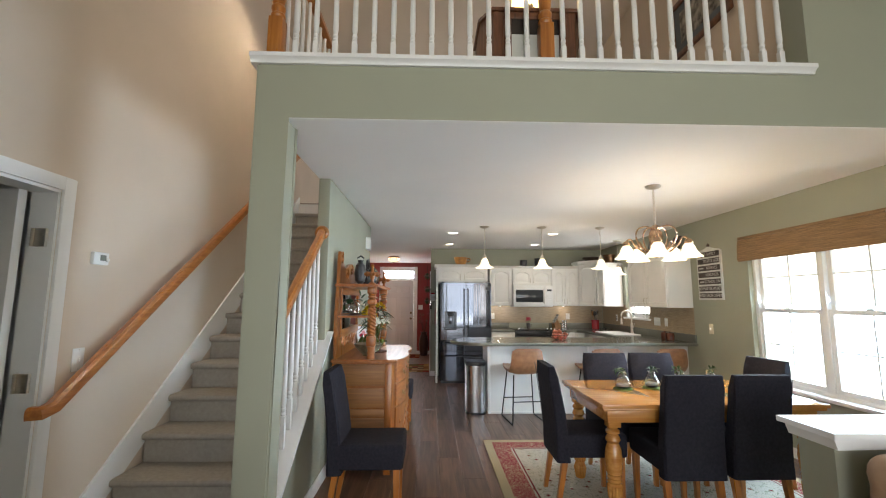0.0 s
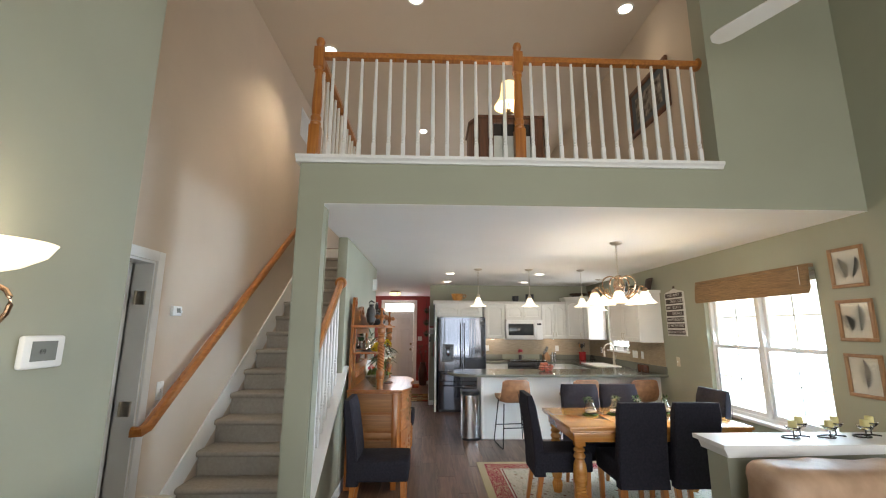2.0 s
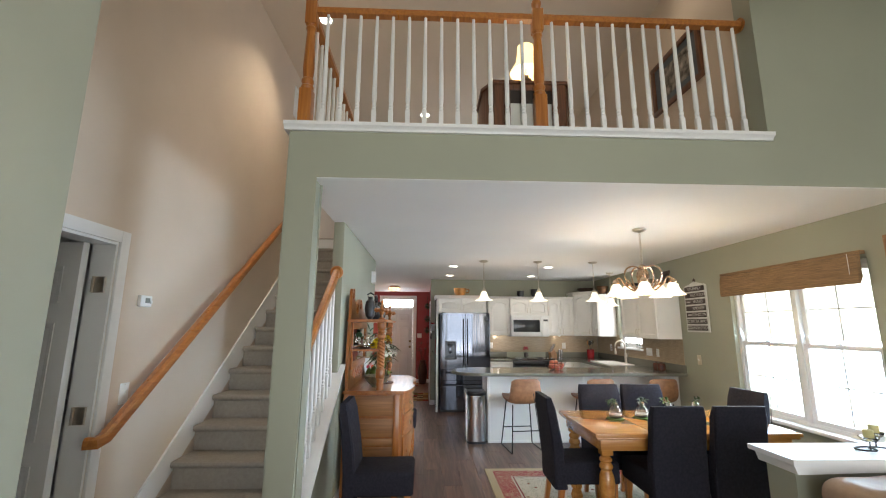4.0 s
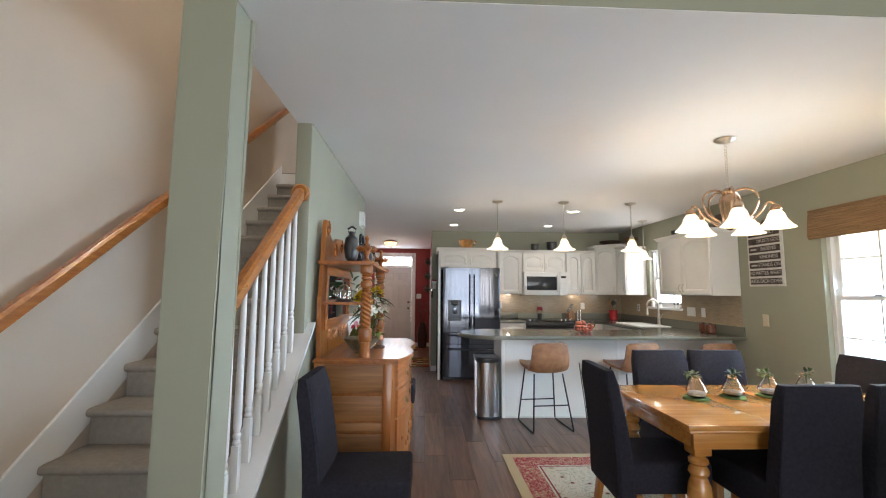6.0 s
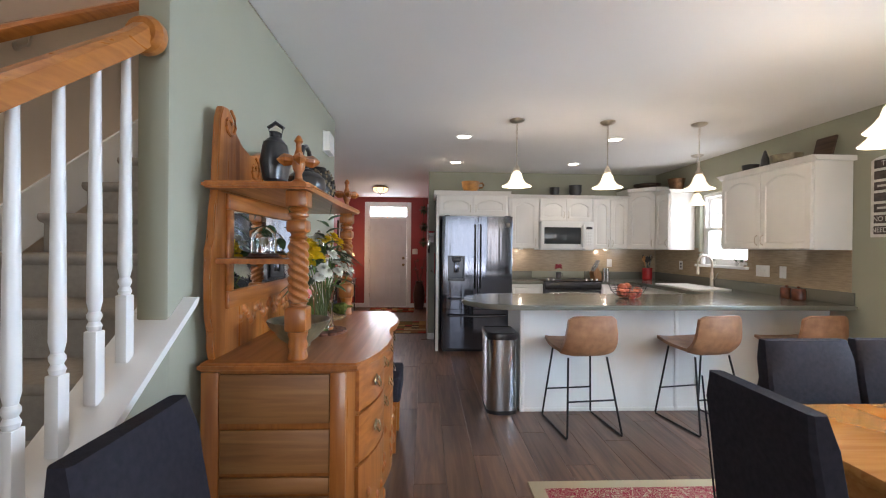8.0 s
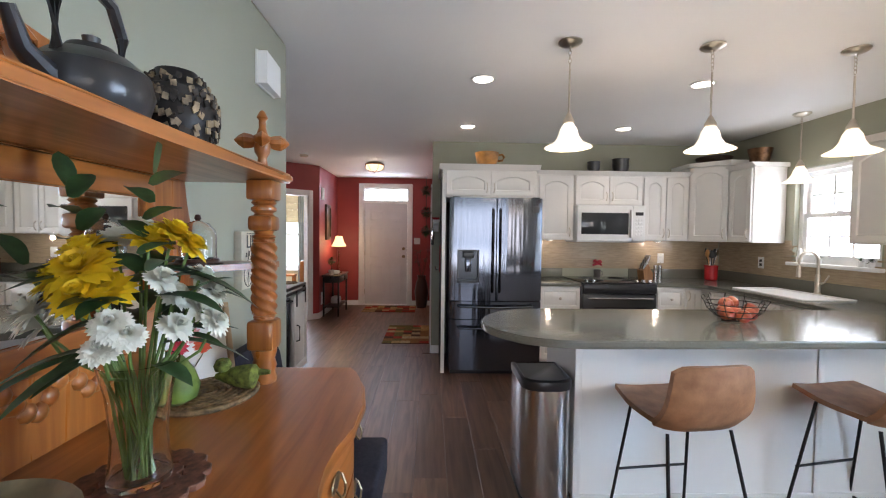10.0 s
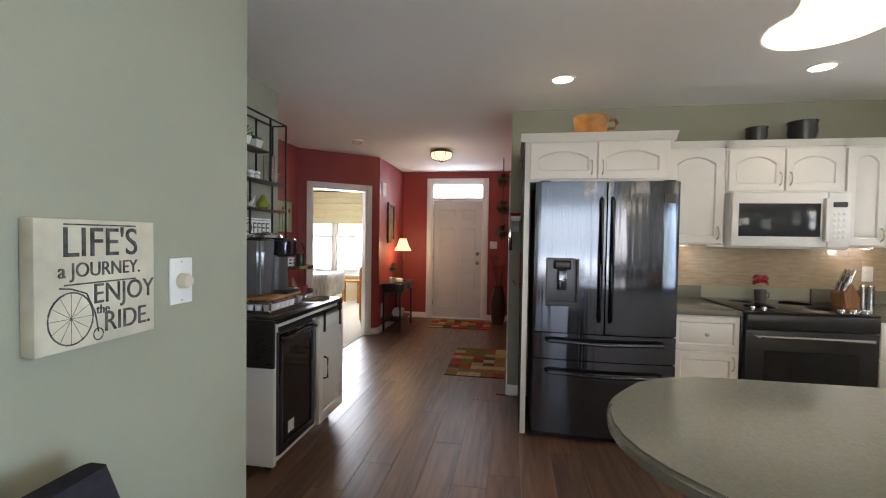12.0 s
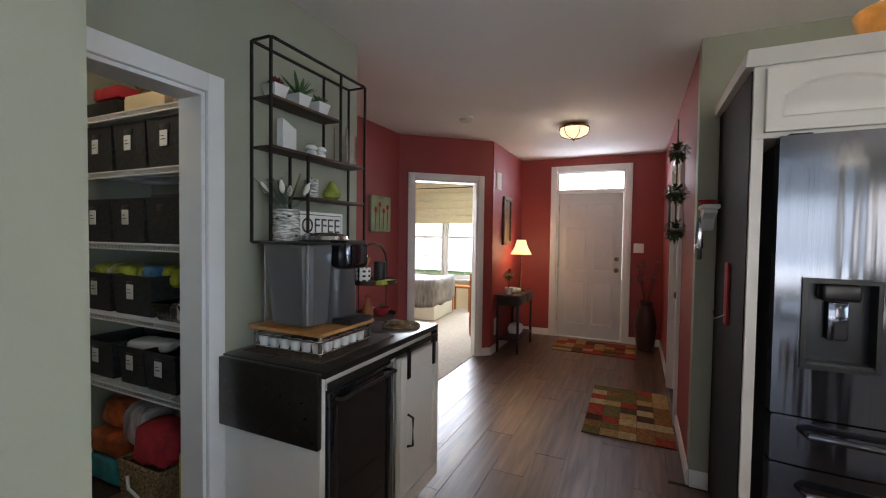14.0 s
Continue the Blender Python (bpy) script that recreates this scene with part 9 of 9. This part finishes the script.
lv = thing("leaf_vase", "tall dark leaf-shaped vase", "vase", (4.37, 6.17, 2.101))
part("body", lathe(bmesh.new(), [(0.03, 0), (0.05, 0.05), (0.045, 0.11), (0.015, 0.19), (0.001, 0.20)], (0, 0, 0), 14, Matrix.Diagonal((0.5, 1, 1, 1))), M_POT, lv)
bo = thing("bread_board", "leaning dark wooden bread board", "board")
bo.matrix_basis = pose(4.44, 5.66, 2.102, 0, 14, 0)
part("board", box(-0.01, 0.01, -0.09, 0.09, 0, 0.20, bev=0.006), M_DKW, bo)

# family sign
fs = thing("family_sign", "white slatted sign with dark lettered boards", "wall sign")
fs.matrix_basis = on_x(XR, 5.11, 1.745, -1)
b = bmesh.new()
prism(b, [(-0.225, -0.30), (0.225, -0.30), (0.225, 0.28), (0.19, 0.30), (0.10, 0.315), (0.0, 0.345), (-0.10, 0.315), (-0.19, 0.30), (-0.225, 0.28)], "y", -0.012, -0.001)
part("back_board", b, mat("chalky_white_board", (0.70, 0.69, 0.65), 0.8, var=0.08, scale=20), fs)
part("finial", lathe(bmesh.new(), [(0.001, -0.03), (0.028, -0.005), (0.03, 0.01), (0.001, 0.03)], (0, 0, 0), 12, Matrix.Translation((0, -0.007, 0.355)) @ Matrix.Diagonal((1, 0.2, 1, 1))), M_DKW, fs)
M_SLAT = mat("faded_brown_slat", (0.085, 0.065, 0.058), 0.8, var=0.3, scale=25)
M_PALE = mat("pale_lettering", (0.55, 0.53, 0.50), 0.8)
for k, (s, wide) in enumerate((("THIS FAMILY", 1), ("TRUSTS GOD", 0), ("BELIEVES", 0), ("KINDNESS", 0), ("STANDS ON", 0), ("NO MATTER WHAT", 1), ("NEEDS EACH OTHER", 1))):
    z = 0.25 - k * 0.083
    sl2 = part("slat", box(-0.195, 0.195, -0.022, -0.0125, z - 0.031, z + 0.031, bev=0.002), M_SLAT, fs)
    text(s, 0.052 if wide else 0.05, pose(0.0 if wide else 0.06, -0.0222, z), M_PALE, sl2, wx=0.85 if len(s) > 13 else 1.0)
    if not wide:
        part("faded_word", box(-0.17, -0.09, -0.0226, -0.0218, z - 0.008, z + 0.008), M_SLAT if k % 2 else M_PALE, sl2)

# fern prints beside the window
M_FRAME = wood("light_brown_frame", (0.36, 0.20, 0.09), (0.24, 0.12, 0.05), 0.4, 2, 3)
M_FERN = mat("pressed_fern_print", (0.055, 0.055, 0.035), 0.9, var=0.3, scale=40)
for i, (z0, z1) in enumerate(((1.87, 2.20), (1.445, 1.775), (1.02, 1.35))):
    f = thing("fern_print", "framed botanical fern print under glass", "picture frame", group="fern prints")
    f.matrix_basis = on_x(XR, 2.645, (z0 + z1) / 2, -1)
    hw2, hh = 0.145, (z1 - z0) / 2
    fb3 = bmesh.new()
    for x0, x1, za, zb in ((-hw2, hw2, hh - 0.028, hh), (-hw2, hw2, -hh, -hh + 0.028), (-hw2, -hw2 + 0.028, -hh + 0.028, hh - 0.028), (hw2 - 0.028, hw2, -hh + 0.028, hh - 0.028)):
        bx(fb3, x0, x1, -0.024, -0.001, za, zb, bev=0.004)
    part("frame", fb3, M_FRAME, f)
    part("print", box(-hw2 + 0.029, hw2 - 0.029, -0.008, -0.002, -hh + 0.029, hh - 0.029), mat("ivory_print_paper", (0.66, 0.62, 0.52), 0.8, var=0.05) if i == 0 else bpy.data.materials["ivory_print_paper"], f)
    fern = bmesh.new()
    for sx, L2, tilt in (((-0.03, 0.16, 0.25), (0.03, 0.15, -0.3)) if i == 0 else ((0.02, 0.20, -0.08), (-0.05, 0.12, 0.2)) if i == 1 else ((0.0, 0.2, 0.0),)):
        for j in range(13):
            u = j / 12
            base = Vector((sx - tilt * L2 * u, -0.0085, -0.08 + L2 * u))
            for sg3 in (-1, 1):
                leaf(fern, base, (sg3, -0.001, 0.5), 0.066 * math.sin(math.pi * (0.18 + 0.8 * u)), 0.02, 0.0, 3)
        tube(fern, [(sx, -0.0085, -0.10), (sx - tilt * L2, -0.0085, -0.08 + L2)], 0.0012, 4)
    part("fern_drawing", fern, M_FERN, f)
    g2 = part("glazing", box(-hw2 + 0.029, hw2 - 0.029, -0.014, -0.012, -hh + 0.029, hh - 0.029), glass("picture_glass") if i == 0 else bpy.data.materials["picture_glass"], f)
    g2.visible_shadow = False

# bamboo blind
bl = thing("roman_blind", "raised brown woven bamboo roman blind", "blind")
M_BAM = mat("woven_bamboo", (0.31, 0.185, 0.085), 0.7, var=0.35, scale=10, stretch=(1, 0.6, 60), bump=0.7, bscale=30)
part("headrail", box(XR - 0.05, XR - 0.002, 2.95, 4.56, 2.085, 2.115, bev=0.003), M_BAM, bl)
for k in range(5):
    b = bmesh.new()
    o = 0.004 * k
    prism(b, [(XR - 0.052 - o, 2.08 - 0.012 * k), (XR - 0.045 - o, 2.08 - 0.012 * k), (XR - 0.05 - o, 1.97 - 0.022 * k), (XR - 0.045 - o, 1.90 - 0.012 * k), (XR - 0.052 - o, 1.90 - 0.012 * k), (XR - 0.062 - o, 1.97 - 0.022 * k)], "y", 2.955 + 0.002 * k, 4.555 - 0.002 * k)
    part("fold", b, M_BAM, bl)
part("cord", tube(bmesh.new(), [(XR - 0.085, 3.02, 2.09), (XR - 0.086, 3.02, 1.93)], 0.002, 5), M_TAG, bl)

# ---- living room edge ----
for i, (x, y) in enumerate(((3.42, 2.08), (3.66, 2.09), (3.90, 2.10))):
    c = thing("candle_holder", "black iron holder with two yellow glass-cup candles", "candle holder", (x, y, 0.8755), group="iron candle holders")
    part("scroll_base", tube(bmesh.new(), [(0.09 * (1 - 0.0 * t) * math.cos(t) * (1 if t < 3.2 else 0.55) + (0 if t < 3.2 else -0.04), 0.04 * math.sin(t), 0.006) for t in [0.3 * k for k in range(24)]], 0.005, 6), M_BLACKM, c)
    for dx, dy, h in ((-0.03, -0.02, 0.045), (0.045, 0.02, 0.06)):
        part("stem", tube(bmesh.new(), [(dx, dy, 0.006), (dx, dy, h)], 0.004, 6), M_BLACKM, c)
        cu2 = part("glass_cup", lathe(bmesh.new(), [(0.006, h), (0.03, h + 0.004), (0.042, h + 0.022), (0.043, h + 0.026), (0.04, h + 0.024), (0.028, h + 0.008), (0.001, h + 0.006)], (dx, dy, 0), 18), M_GLASS, c)
        part("candle", lathe(bmesh.new(), [(0.022, h + 0.008), (0.0225, h + 0.058), (0.018, h + 0.061), (0.001, h + 0.059)], (dx, dy, 0), 18), mat("pale_yellow_wax", (0.62, 0.55, 0.25), 0.5) if i == 0 and dx < 0 else bpy.data.materials["pale_yellow_wax"], c)
M_SOFA = mat("pale_tan_leather", (0.46, 0.31, 0.21), 0.45, var=0.12, scale=9, bump=0.25, bscale=70, color2=(0.37, 0.24, 0.155))
sf = thing("leather_sofa", "pale tan leather sofa against the half wall", "sofa")


def cushion(x0, x1, y0, y1, z0, z1, seed, r=0.07):
    b = bmesh.new()
    bx(b, x0, x1, y0, y1, z0, z1, bev=r, seg=4)
    bmesh.ops.subdivide_edges(b, edges=[e for e in b.edges if e.calc_length() > 0.15], cuts=4, use_grid_fill=True)
    c = Vector(((x0 + x1) / 2, (y0 + y1) / 2, (z0 + z1) / 2))
    for v in b.verts:
        v.co += (v.co - c).normalized() * (0.018 * noise.noise(v.co * 5 + Vector((seed, 0, 0))) + 0.006 * noise.noise(v.co * 16))
    return b


part("base", box(2.93, 4.50, 1.0, 1.88, 0.05, 0.30, bev=0.03), M_SOFA, sf)
part("arm", cushion(2.86, 3.06, 0.98, 1.88, 0.06, 0.64, 1), M_SOFA, sf)
part("back", box(3.0, 4.50, 1.72, 1.91, 0.06, 0.80, bev=0.05), M_SOFA, sf)
for i, x in enumerate((2.90, 3.78)):
    part("back_cushion", cushion(x, x + 0.86 if i == 0 else 4.50, 1.58, 1.90, 0.42, 0.83, 3 + i, 0.09), M_SOFA, sf)
    part("seat_cushion", cushion(max(x, 3.07), x + 0.86 if i == 0 else 4.50, 0.98, 1.62, 0.27, 0.46, 7 + i, 0.06), M_SOFA, sf)
for x in (2.98, 4.42):
    for y in (1.06, 1.82):
        part("foot", lathe(bmesh.new(), [(0.02, 0), (0.028, 0.05)], (x, y, 0), 12), M_DKW, sf)
M_CREAMF = mat("cream_patterned_fabric", (0.58, 0.53, 0.44), 0.9, var=0.14, scale=26, bump=0.4, bscale=150)
ac = thing("cream_armchair", "cream upholstered armchair with piped edges", "armchair", (0.10, 0.72, 0), 25)
part("back", cushion(-0.28, 0.28, 0.10, 0.26, 0.30, 0.955, 21, 0.05), M_CREAMF, ac)
part("seat", cushion(-0.28, 0.28, -0.40, 0.12, 0.25, 0.45, 22, 0.05), M_CREAMF, ac)
for x in (-0.33, 0.33):
    part("arm", cushion(x - 0.05, x + 0.05, -0.38, 0.2, 0.22, 0.62, 23, 0.04), M_CREAMF, ac)
part("piping", tube(bmesh.new(), [(-0.26, 0.105, 0.35), (-0.265, 0.105, 0.92), (-0.24, 0.105, 0.95), (0.24, 0.105, 0.95), (0.265, 0.105, 0.92), (0.26, 0.105, 0.35)], 0.008, 6), M_CREAMF, ac)
for x in (-0.26, 0.26):
    for y in (-0.34, 0.2):
        part("leg", lathe(bmesh.new(), [(0.014, 0), (0.022, 0.25)], (x, y, 0), 10), M_DKW, ac)
sc2 = thing("wall_sconce", "lit alabaster bowl sconce with copper scrolls", "wall lamp", (-0.20, 0.55, 1.675))
part("back_plate", box(0.0005, 0.012, -0.04, 0.04, -0.14, 0.02, bev=0.005), M_BRONZE, sc2)
s4 = part("bowl", lathe(bmesh.new(), [(0.015, 0), (0.06, 0.015), (0.115, 0.05), (0.135, 0.085), (0.13, 0.085), (0.11, 0.057), (0.055, 0.024), (0.001, 0.015)], (0.145, 0, 0), 28), M_SHADE, sc2, "lit cream glass bowl")
s4.visible_shadow = False
for sgn in (-1, 1):
    curl = [(0.13 + (0.012 + 0.0045 * k) * math.cos(4.0 - 0.42 * k), 0.035 * sgn, -0.075 + (0.012 + 0.0045 * k) * math.sin(4.0 - 0.42 * k)) for k in range(16)]
    part("scroll_arm", tube(bmesh.new(), [(0.01, 0.015 * sgn, -0.09), (0.03, 0.025 * sgn, -0.115)] + curl[::-1][:12] , 0.007, 8), M_BRONZE, sc2)
    part("scroll_arm", tube(bmesh.new(), [(0.012, 0.01 * sgn, -0.03), (0.05, 0.02 * sgn, -0.055), (0.10, 0.025 * sgn, -0.05), (0.14, 0.02 * sgn, -0.025), (0.15, 0.01 * sgn, 0.0)], 0.007, 8), M_BRONZE, sc2)
bulb("sconce_bulb", (-0.055, 0.55, 1.76), 2.5)
fn = thing("ceiling_fan", "white ceiling fan with flat blades", "ceiling fan", (3.30, 1.06, 3.36))
part("downrod", tube(bmesh.new(), [(0, 0, 0.12), (0, 0, TOP - 3.36)], 0.012, 10), M_WHITE, fn)
part("canopy", lathe(bmesh.new(), [(0.065, TOP - 3.36 - 0.001), (0.06, TOP - 3.42), (0.015, TOP - 3.44)], n=20), M_WHITE, fn)
part("motor", lathe(bmesh.new(), [(0.03, 0.13), (0.10, 0.10), (0.13, 0.05), (0.12, 0.0), (0.08, -0.03), (0.05, -0.04), (0.001, -0.045)], n=24), M_WHITE, fn)
for k in range(4):
    a = 116 + 90 * k
    b = bmesh.new()
    prism(b, [(0.17, -0.05), (0.30, -0.062), (0.70, -0.068), (0.76, -0.05), (0.78, 0.0), (0.76, 0.05), (0.70, 0.068), (0.30, 0.062), (0.17, 0.05)], "z", -0.004, 0.004)
    o = part("blade", b, M_WHITE, fn)
    o.matrix_basis = pose(0, 0, 0.01, 0, 0, a) @ pose(0, 0, 0, 10, 0, 0)
    o = part("blade_iron", box(0.10, 0.22, -0.02, 0.02, -0.006, 0.006, bev=0.003), M_WHITE, fn)
    o.matrix_basis = pose(0, 0, 0.02, 0, 0, a)

# ---- loft things ----
lc = thing("loft_cabinet", "dark walnut hexagonal end cabinet with glass door", "cabinet", (1.80, 2.57, LOFT))
M_WAL = wood("dark_walnut", (0.17, 0.065, 0.028), (0.08, 0.028, 0.013), 0.35, 2, 3, coat=0.2)


def hexagon(w, d, o, z0, z1):
    b = bmesh.new()
    prism(b, [(-w, d), (-w, 0.13 - o), (-w * 0.78, -o), (w * 0.78, -o), (w, 0.13 - o), (w, d)], "z", z0, z1)
    return b


part("body", hexagon(0.33, 0.42, 0.0, 0.03, 0.455), M_WAL, lc)
part("top", hexagon(0.345, 0.43, 0.012, 0.456, 0.478), M_WAL, lc)
# flat dark panel paints the shaded opening; the pane's pale colour paints a reflection
part("dark_panel", box(-0.15, 0.15, -0.006, -0.0005, 0.30, 0.40), mat("cabinet_opening_shade", (0.02, 0.012, 0.008), 0.5), lc)
part("pane", box(-0.15, 0.15, -0.006, -0.0005, 0.06, 0.298), mat("painted_pane_reflection", (0.55, 0.55, 0.50), 0.1), lc, "glass door with a pale reflection in its colour")
for x0, x1, z0, z1 in ((-0.20, 0.20, 0.40, 0.44), (-0.20, -0.15, 0.04, 0.40), (0.15, 0.20, 0.04, 0.40)):
    part("door_rail", box(x0, x1, -0.014, -0.0005, z0, z1, bev=0.004), M_WAL, lc)
for x in (-0.26, 0.26):
    for y in (0.08, 0.36):
        part("foot", lathe(bmesh.new(), [(0.02, 0.0005), (0.03, 0.03)], (x, y, 0), 12), M_WAL, lc)
ll = thing("loft_lamp", "lit table lamp with cream bell shade", "table lamp", (1.815, 2.74, LOFT + 0.4785))
part("base", lathe(bmesh.new(), [(0.05, 0), (0.05, 0.012), (0.02, 0.025), (0.013, 0.05), (0.03, 0.08), (0.012, 0.10), (0.04, 0.115), (0.01, 0.125), (0.022, 0.15), (0.008, 0.17), (0.008, 0.22)], n=18), M_BRASS, ll)
s5 = part("shade", lathe(bmesh.new(), [(0.062, 0.40), (0.066, 0.34), (0.078, 0.26), (0.122, 0.185), (0.126, 0.178), (0.122, 0.178), (0.074, 0.262), (0.062, 0.34), (0.058, 0.398)], n=26), bpy.data.materials["lit_cream_shade"], ll, "glowing cream fabric shade")
s5.visible_shadow = False
bulb("loft_lamp_bulb", (1.815, 2.74, LOFT + 0.4785 + 0.28), 3)
lp = thing("loft_picture", "large dark framed print on the loft wall", "picture frame")
lp.matrix_basis = on_x(3.46, 3.42, 3.93, -1)
f = bmesh.new()
for x0, x1, z0, z1 in ((-0.39, 0.39, 0.22, 0.27), (-0.39, 0.39, -0.27, -0.22), (-0.39, -0.34, -0.22, 0.22), (0.34, 0.39, -0.22, 0.22)):
    bx(f, x0, x1, -0.03, -0.001, z0, z1, bev=0.005)
part("frame", f, M_WAL, lp)
part("mount", box(-0.34, 0.34, -0.012, -0.002, -0.22, 0.22), mat("blue_grey_mount", (0.10, 0.12, 0.14), 0.7), lp)
part("print", box(-0.26, 0.26, -0.014, -0.0115, -0.15, 0.15), mat("faded_engraving", (0.30, 0.27, 0.23), 0.7, var=0.5, scale=14), lp)
ls = thing("loft_sofa", "cream sofa on the loft", "sofa", (0.95, 5.6, LOFT))
tagged(ls, "cream camelback sofa with cushions on the loft")
part("base", box(-0.55, 0.75, -0.45, 0.40, 0.06, 0.42, bev=0.05), M_CREAMF, ls)
part("back", cushion(-0.55, 0.75, -0.45, -0.22, 0.35, 0.92, 41, 0.08), M_CREAMF, ls)
for x in (-0.55, 0.60):
    part("arm", cushion(x, x + 0.16, -0.42, 0.40, 0.2, 0.62, 42, 0.06), M_CREAMF, ls)
for x in (-0.5, 0.7):
    part("foot", lathe(bmesh.new(), [(0.02, 0.0005), (0.03, 0.06)], (x, 0.3, 0), 10), M_WAL, ls)
    part("foot", lathe(bmesh.new(), [(0.02, 0.0005), (0.03, 0.06)], (x, -0.38, 0), 10), M_WAL, ls)
v = thing("return_air_vent", "white louvred return air vent high on the wall", "vent")
v.matrix_basis = on_x(-0.715, 5.2, 4.42)
part("frame", box(-0.22, 0.22, -0.012, -0.0005, -0.21, 0.21, bev=0.003), M_TRIM, v)
for k in range(14):
    part("slat", box(-0.19, 0.19, -0.017, -0.0122, -0.18 + 0.026 * k, -0.165 + 0.026 * k), M_TRIM, v)

# ---- bedroom ----
bdm = thing("bed", "bed with grey ruffled quilt and white skirt", "bed", (-3.03, 12.03, 0), 95)
M_QUILT = mat("grey_ruffled_quilt", (0.26, 0.25, 0.25), 0.9, var=0.25, scale=5, stretch=(1, 6, 1), bump=0.8, bscale=30)
part("skirt", box(-0.45, 0.45, -0.97, 1.0, 0.012, 0.40, bev=0.02), M_TAG, bdm)
b = bmesh.new()
bx(b, -0.5, 0.5, -1.02, 1.02, 0.20, 0.66, bev=0.09, seg=4)
bmesh.ops.subdivide_edges(b, edges=[e for e in b.edges if e.calc_length() > 0.2], cuts=8, use_grid_fill=True)
for vv in b.verts:
    vv.co += Vector((0, 0, 0.02 * math.sin(vv.co.y * 18) + 0.02 * noise.noise(vv.co * 4)))
    if vv.co.z < 0.4:
        vv.co.z += 0.05 * noise.noise(vv.co * 5)
part("quilt", b, M_QUILT, bdm)
part("headboard", box(-0.5, 0.5, 1.03, 1.08, 0.012, 1.2, bev=0.02), M_OAKZ, bdm)
dr2 = thing("dresser", "tall honey oak dresser in the bedroom", "dresser", (-0.98, 11.05, 0.006))
part("body", box(-0.12, 0.07, -0.25, 0.12, 0.06, 0.88, bev=0.01), M_OAKZ, dr2)
for z in (0.12, 0.36, 0.60):
    part("drawer_front", box(-0.135, -0.121, -0.22, 0.09, z, z + 0.21, bev=0.004), M_OAK, dr2)
for y in (-0.2, 0.07):
    for x in (-0.09, 0.04):
        part("foot", lathe(bmesh.new(), [(0.02, 0), (0.03, 0.06)], (x, y, 0), 10), M_OAKZ, dr2)
bb2 = thing("bedroom_blind", "cream roman blind half lowered", "blind")
M_RBL = mat("cream_blind_cloth", (0.62, 0.55, 0.36), 0.8, var=0.08, scale=8, stretch=(1, 1, 20))
for k in range(4):
    part("fold", box(-3.38, -1.62, 12.94 - 0.008 * k, 12.985, 2.16 - 0.14 * (k + 1), 2.16 - 0.14 * k - 0.003, bev=0.006), M_RBL, bb2)
cr = thing("curtain_pair", "grey curtains on a thin black rod", "curtain")
part("rod", tube(bmesh.new(), [(-3.6, 12.9, 2.26), (-1.4, 12.9, 2.26)], 0.009, 8), M_BLACKM, cr)
M_CUR = mat("grey_curtain_cloth", (0.30, 0.32, 0.31), 0.9, var=0.1, scale=10)
for x0, x1 in ((-3.55, -3.22), (-1.78, -1.45)):
    b = bmesh.new()
    n = 40
    pts = [(x0 + (x1 - x0) * i / n, 12.90 + 0.03 * math.sin(i * 1.1)) for i in range(n + 1)]
    prism(b, pts + [(x, y + 0.006) for x, y in pts[::-1]], "z", 0.03, 2.25)
    part("curtain", b, M_CUR, cr)
bn2 = thing("bedside_bench", "small wooden bench by the bedroom window", "bench", (-2.0, 12.77, 0.006))
part("seat", box(-0.2, 0.2, -0.1, 0.1, 0.42, 0.46, bev=0.006), M_OAK, bn2)
for x in (-0.17, 0.17):
    for y in (-0.07, 0.07):
        part("leg", box(x - 0.02, x + 0.02, y - 0.02, y + 0.02, 0, 0.42, bev=0.003), M_OAKZ, bn2)


# ---- floor planks ----
floor = bpy.data.objects["floor"]
rng = random.Random(11)
PW, PL = 0.187, 1.24
plank_meshes = {}


def plank(x0, x1, y0, y1):
    key = (round(x1 - x0, 3), round(y1 - y0, 3))
    if key not in plank_meshes:
        w, L2 = key
        plank_meshes[key] = mesh_of("plank", box(0.0008, w - 0.0008, 0.0008, L2 - 0.0008, -0.008, 0.0, bev=0.0012, seg=1), M_PLANK, smooth=False)
    put("plank", plank_meshes[key], floor, pose(x0, y0, 0))


def lay(x_from, x_to, y_from, y_to):
    """Rows of planks along y, with staggered ends."""
    n = math.ceil((x_to - x_from) / PW)
    for i in range(n):
        x0 = x_from + i * PW
        x1 = min(x0 + PW, x_to)
        if x1 - x0 < 0.02:
            continue
        y = y_from - PL * (((i * 0.37) % 1.0))
        while y < y_to:
            a, b2 = max(y, y_from), min(y + PL, y_to)
            if b2 - a > 0.03:
                plank(x0, x1, round(a, 3), round(b2, 3))
            y += PL


NL = math.floor((XS + 1.45) / PW) + 1
XA = XS + PW * math.ceil((XH - XS) / PW)
lay(XS, XA - PW, 0.9, YF)
lay(XA - PW, XH, 8.37, YF)
lay(XA - PW, XR, 0.9, 8.37)
lay(XS - NL * PW, XS, 5.97, YF)
lay(XS - 6 * PW, XS, 1.3, 2.5)
solid("floor_transition", box(-1.46, XS - 0.1, 5.963, 5.97, -0.008, 0.0), M_SUB, "dark floor joint", "floor trim", "structure")
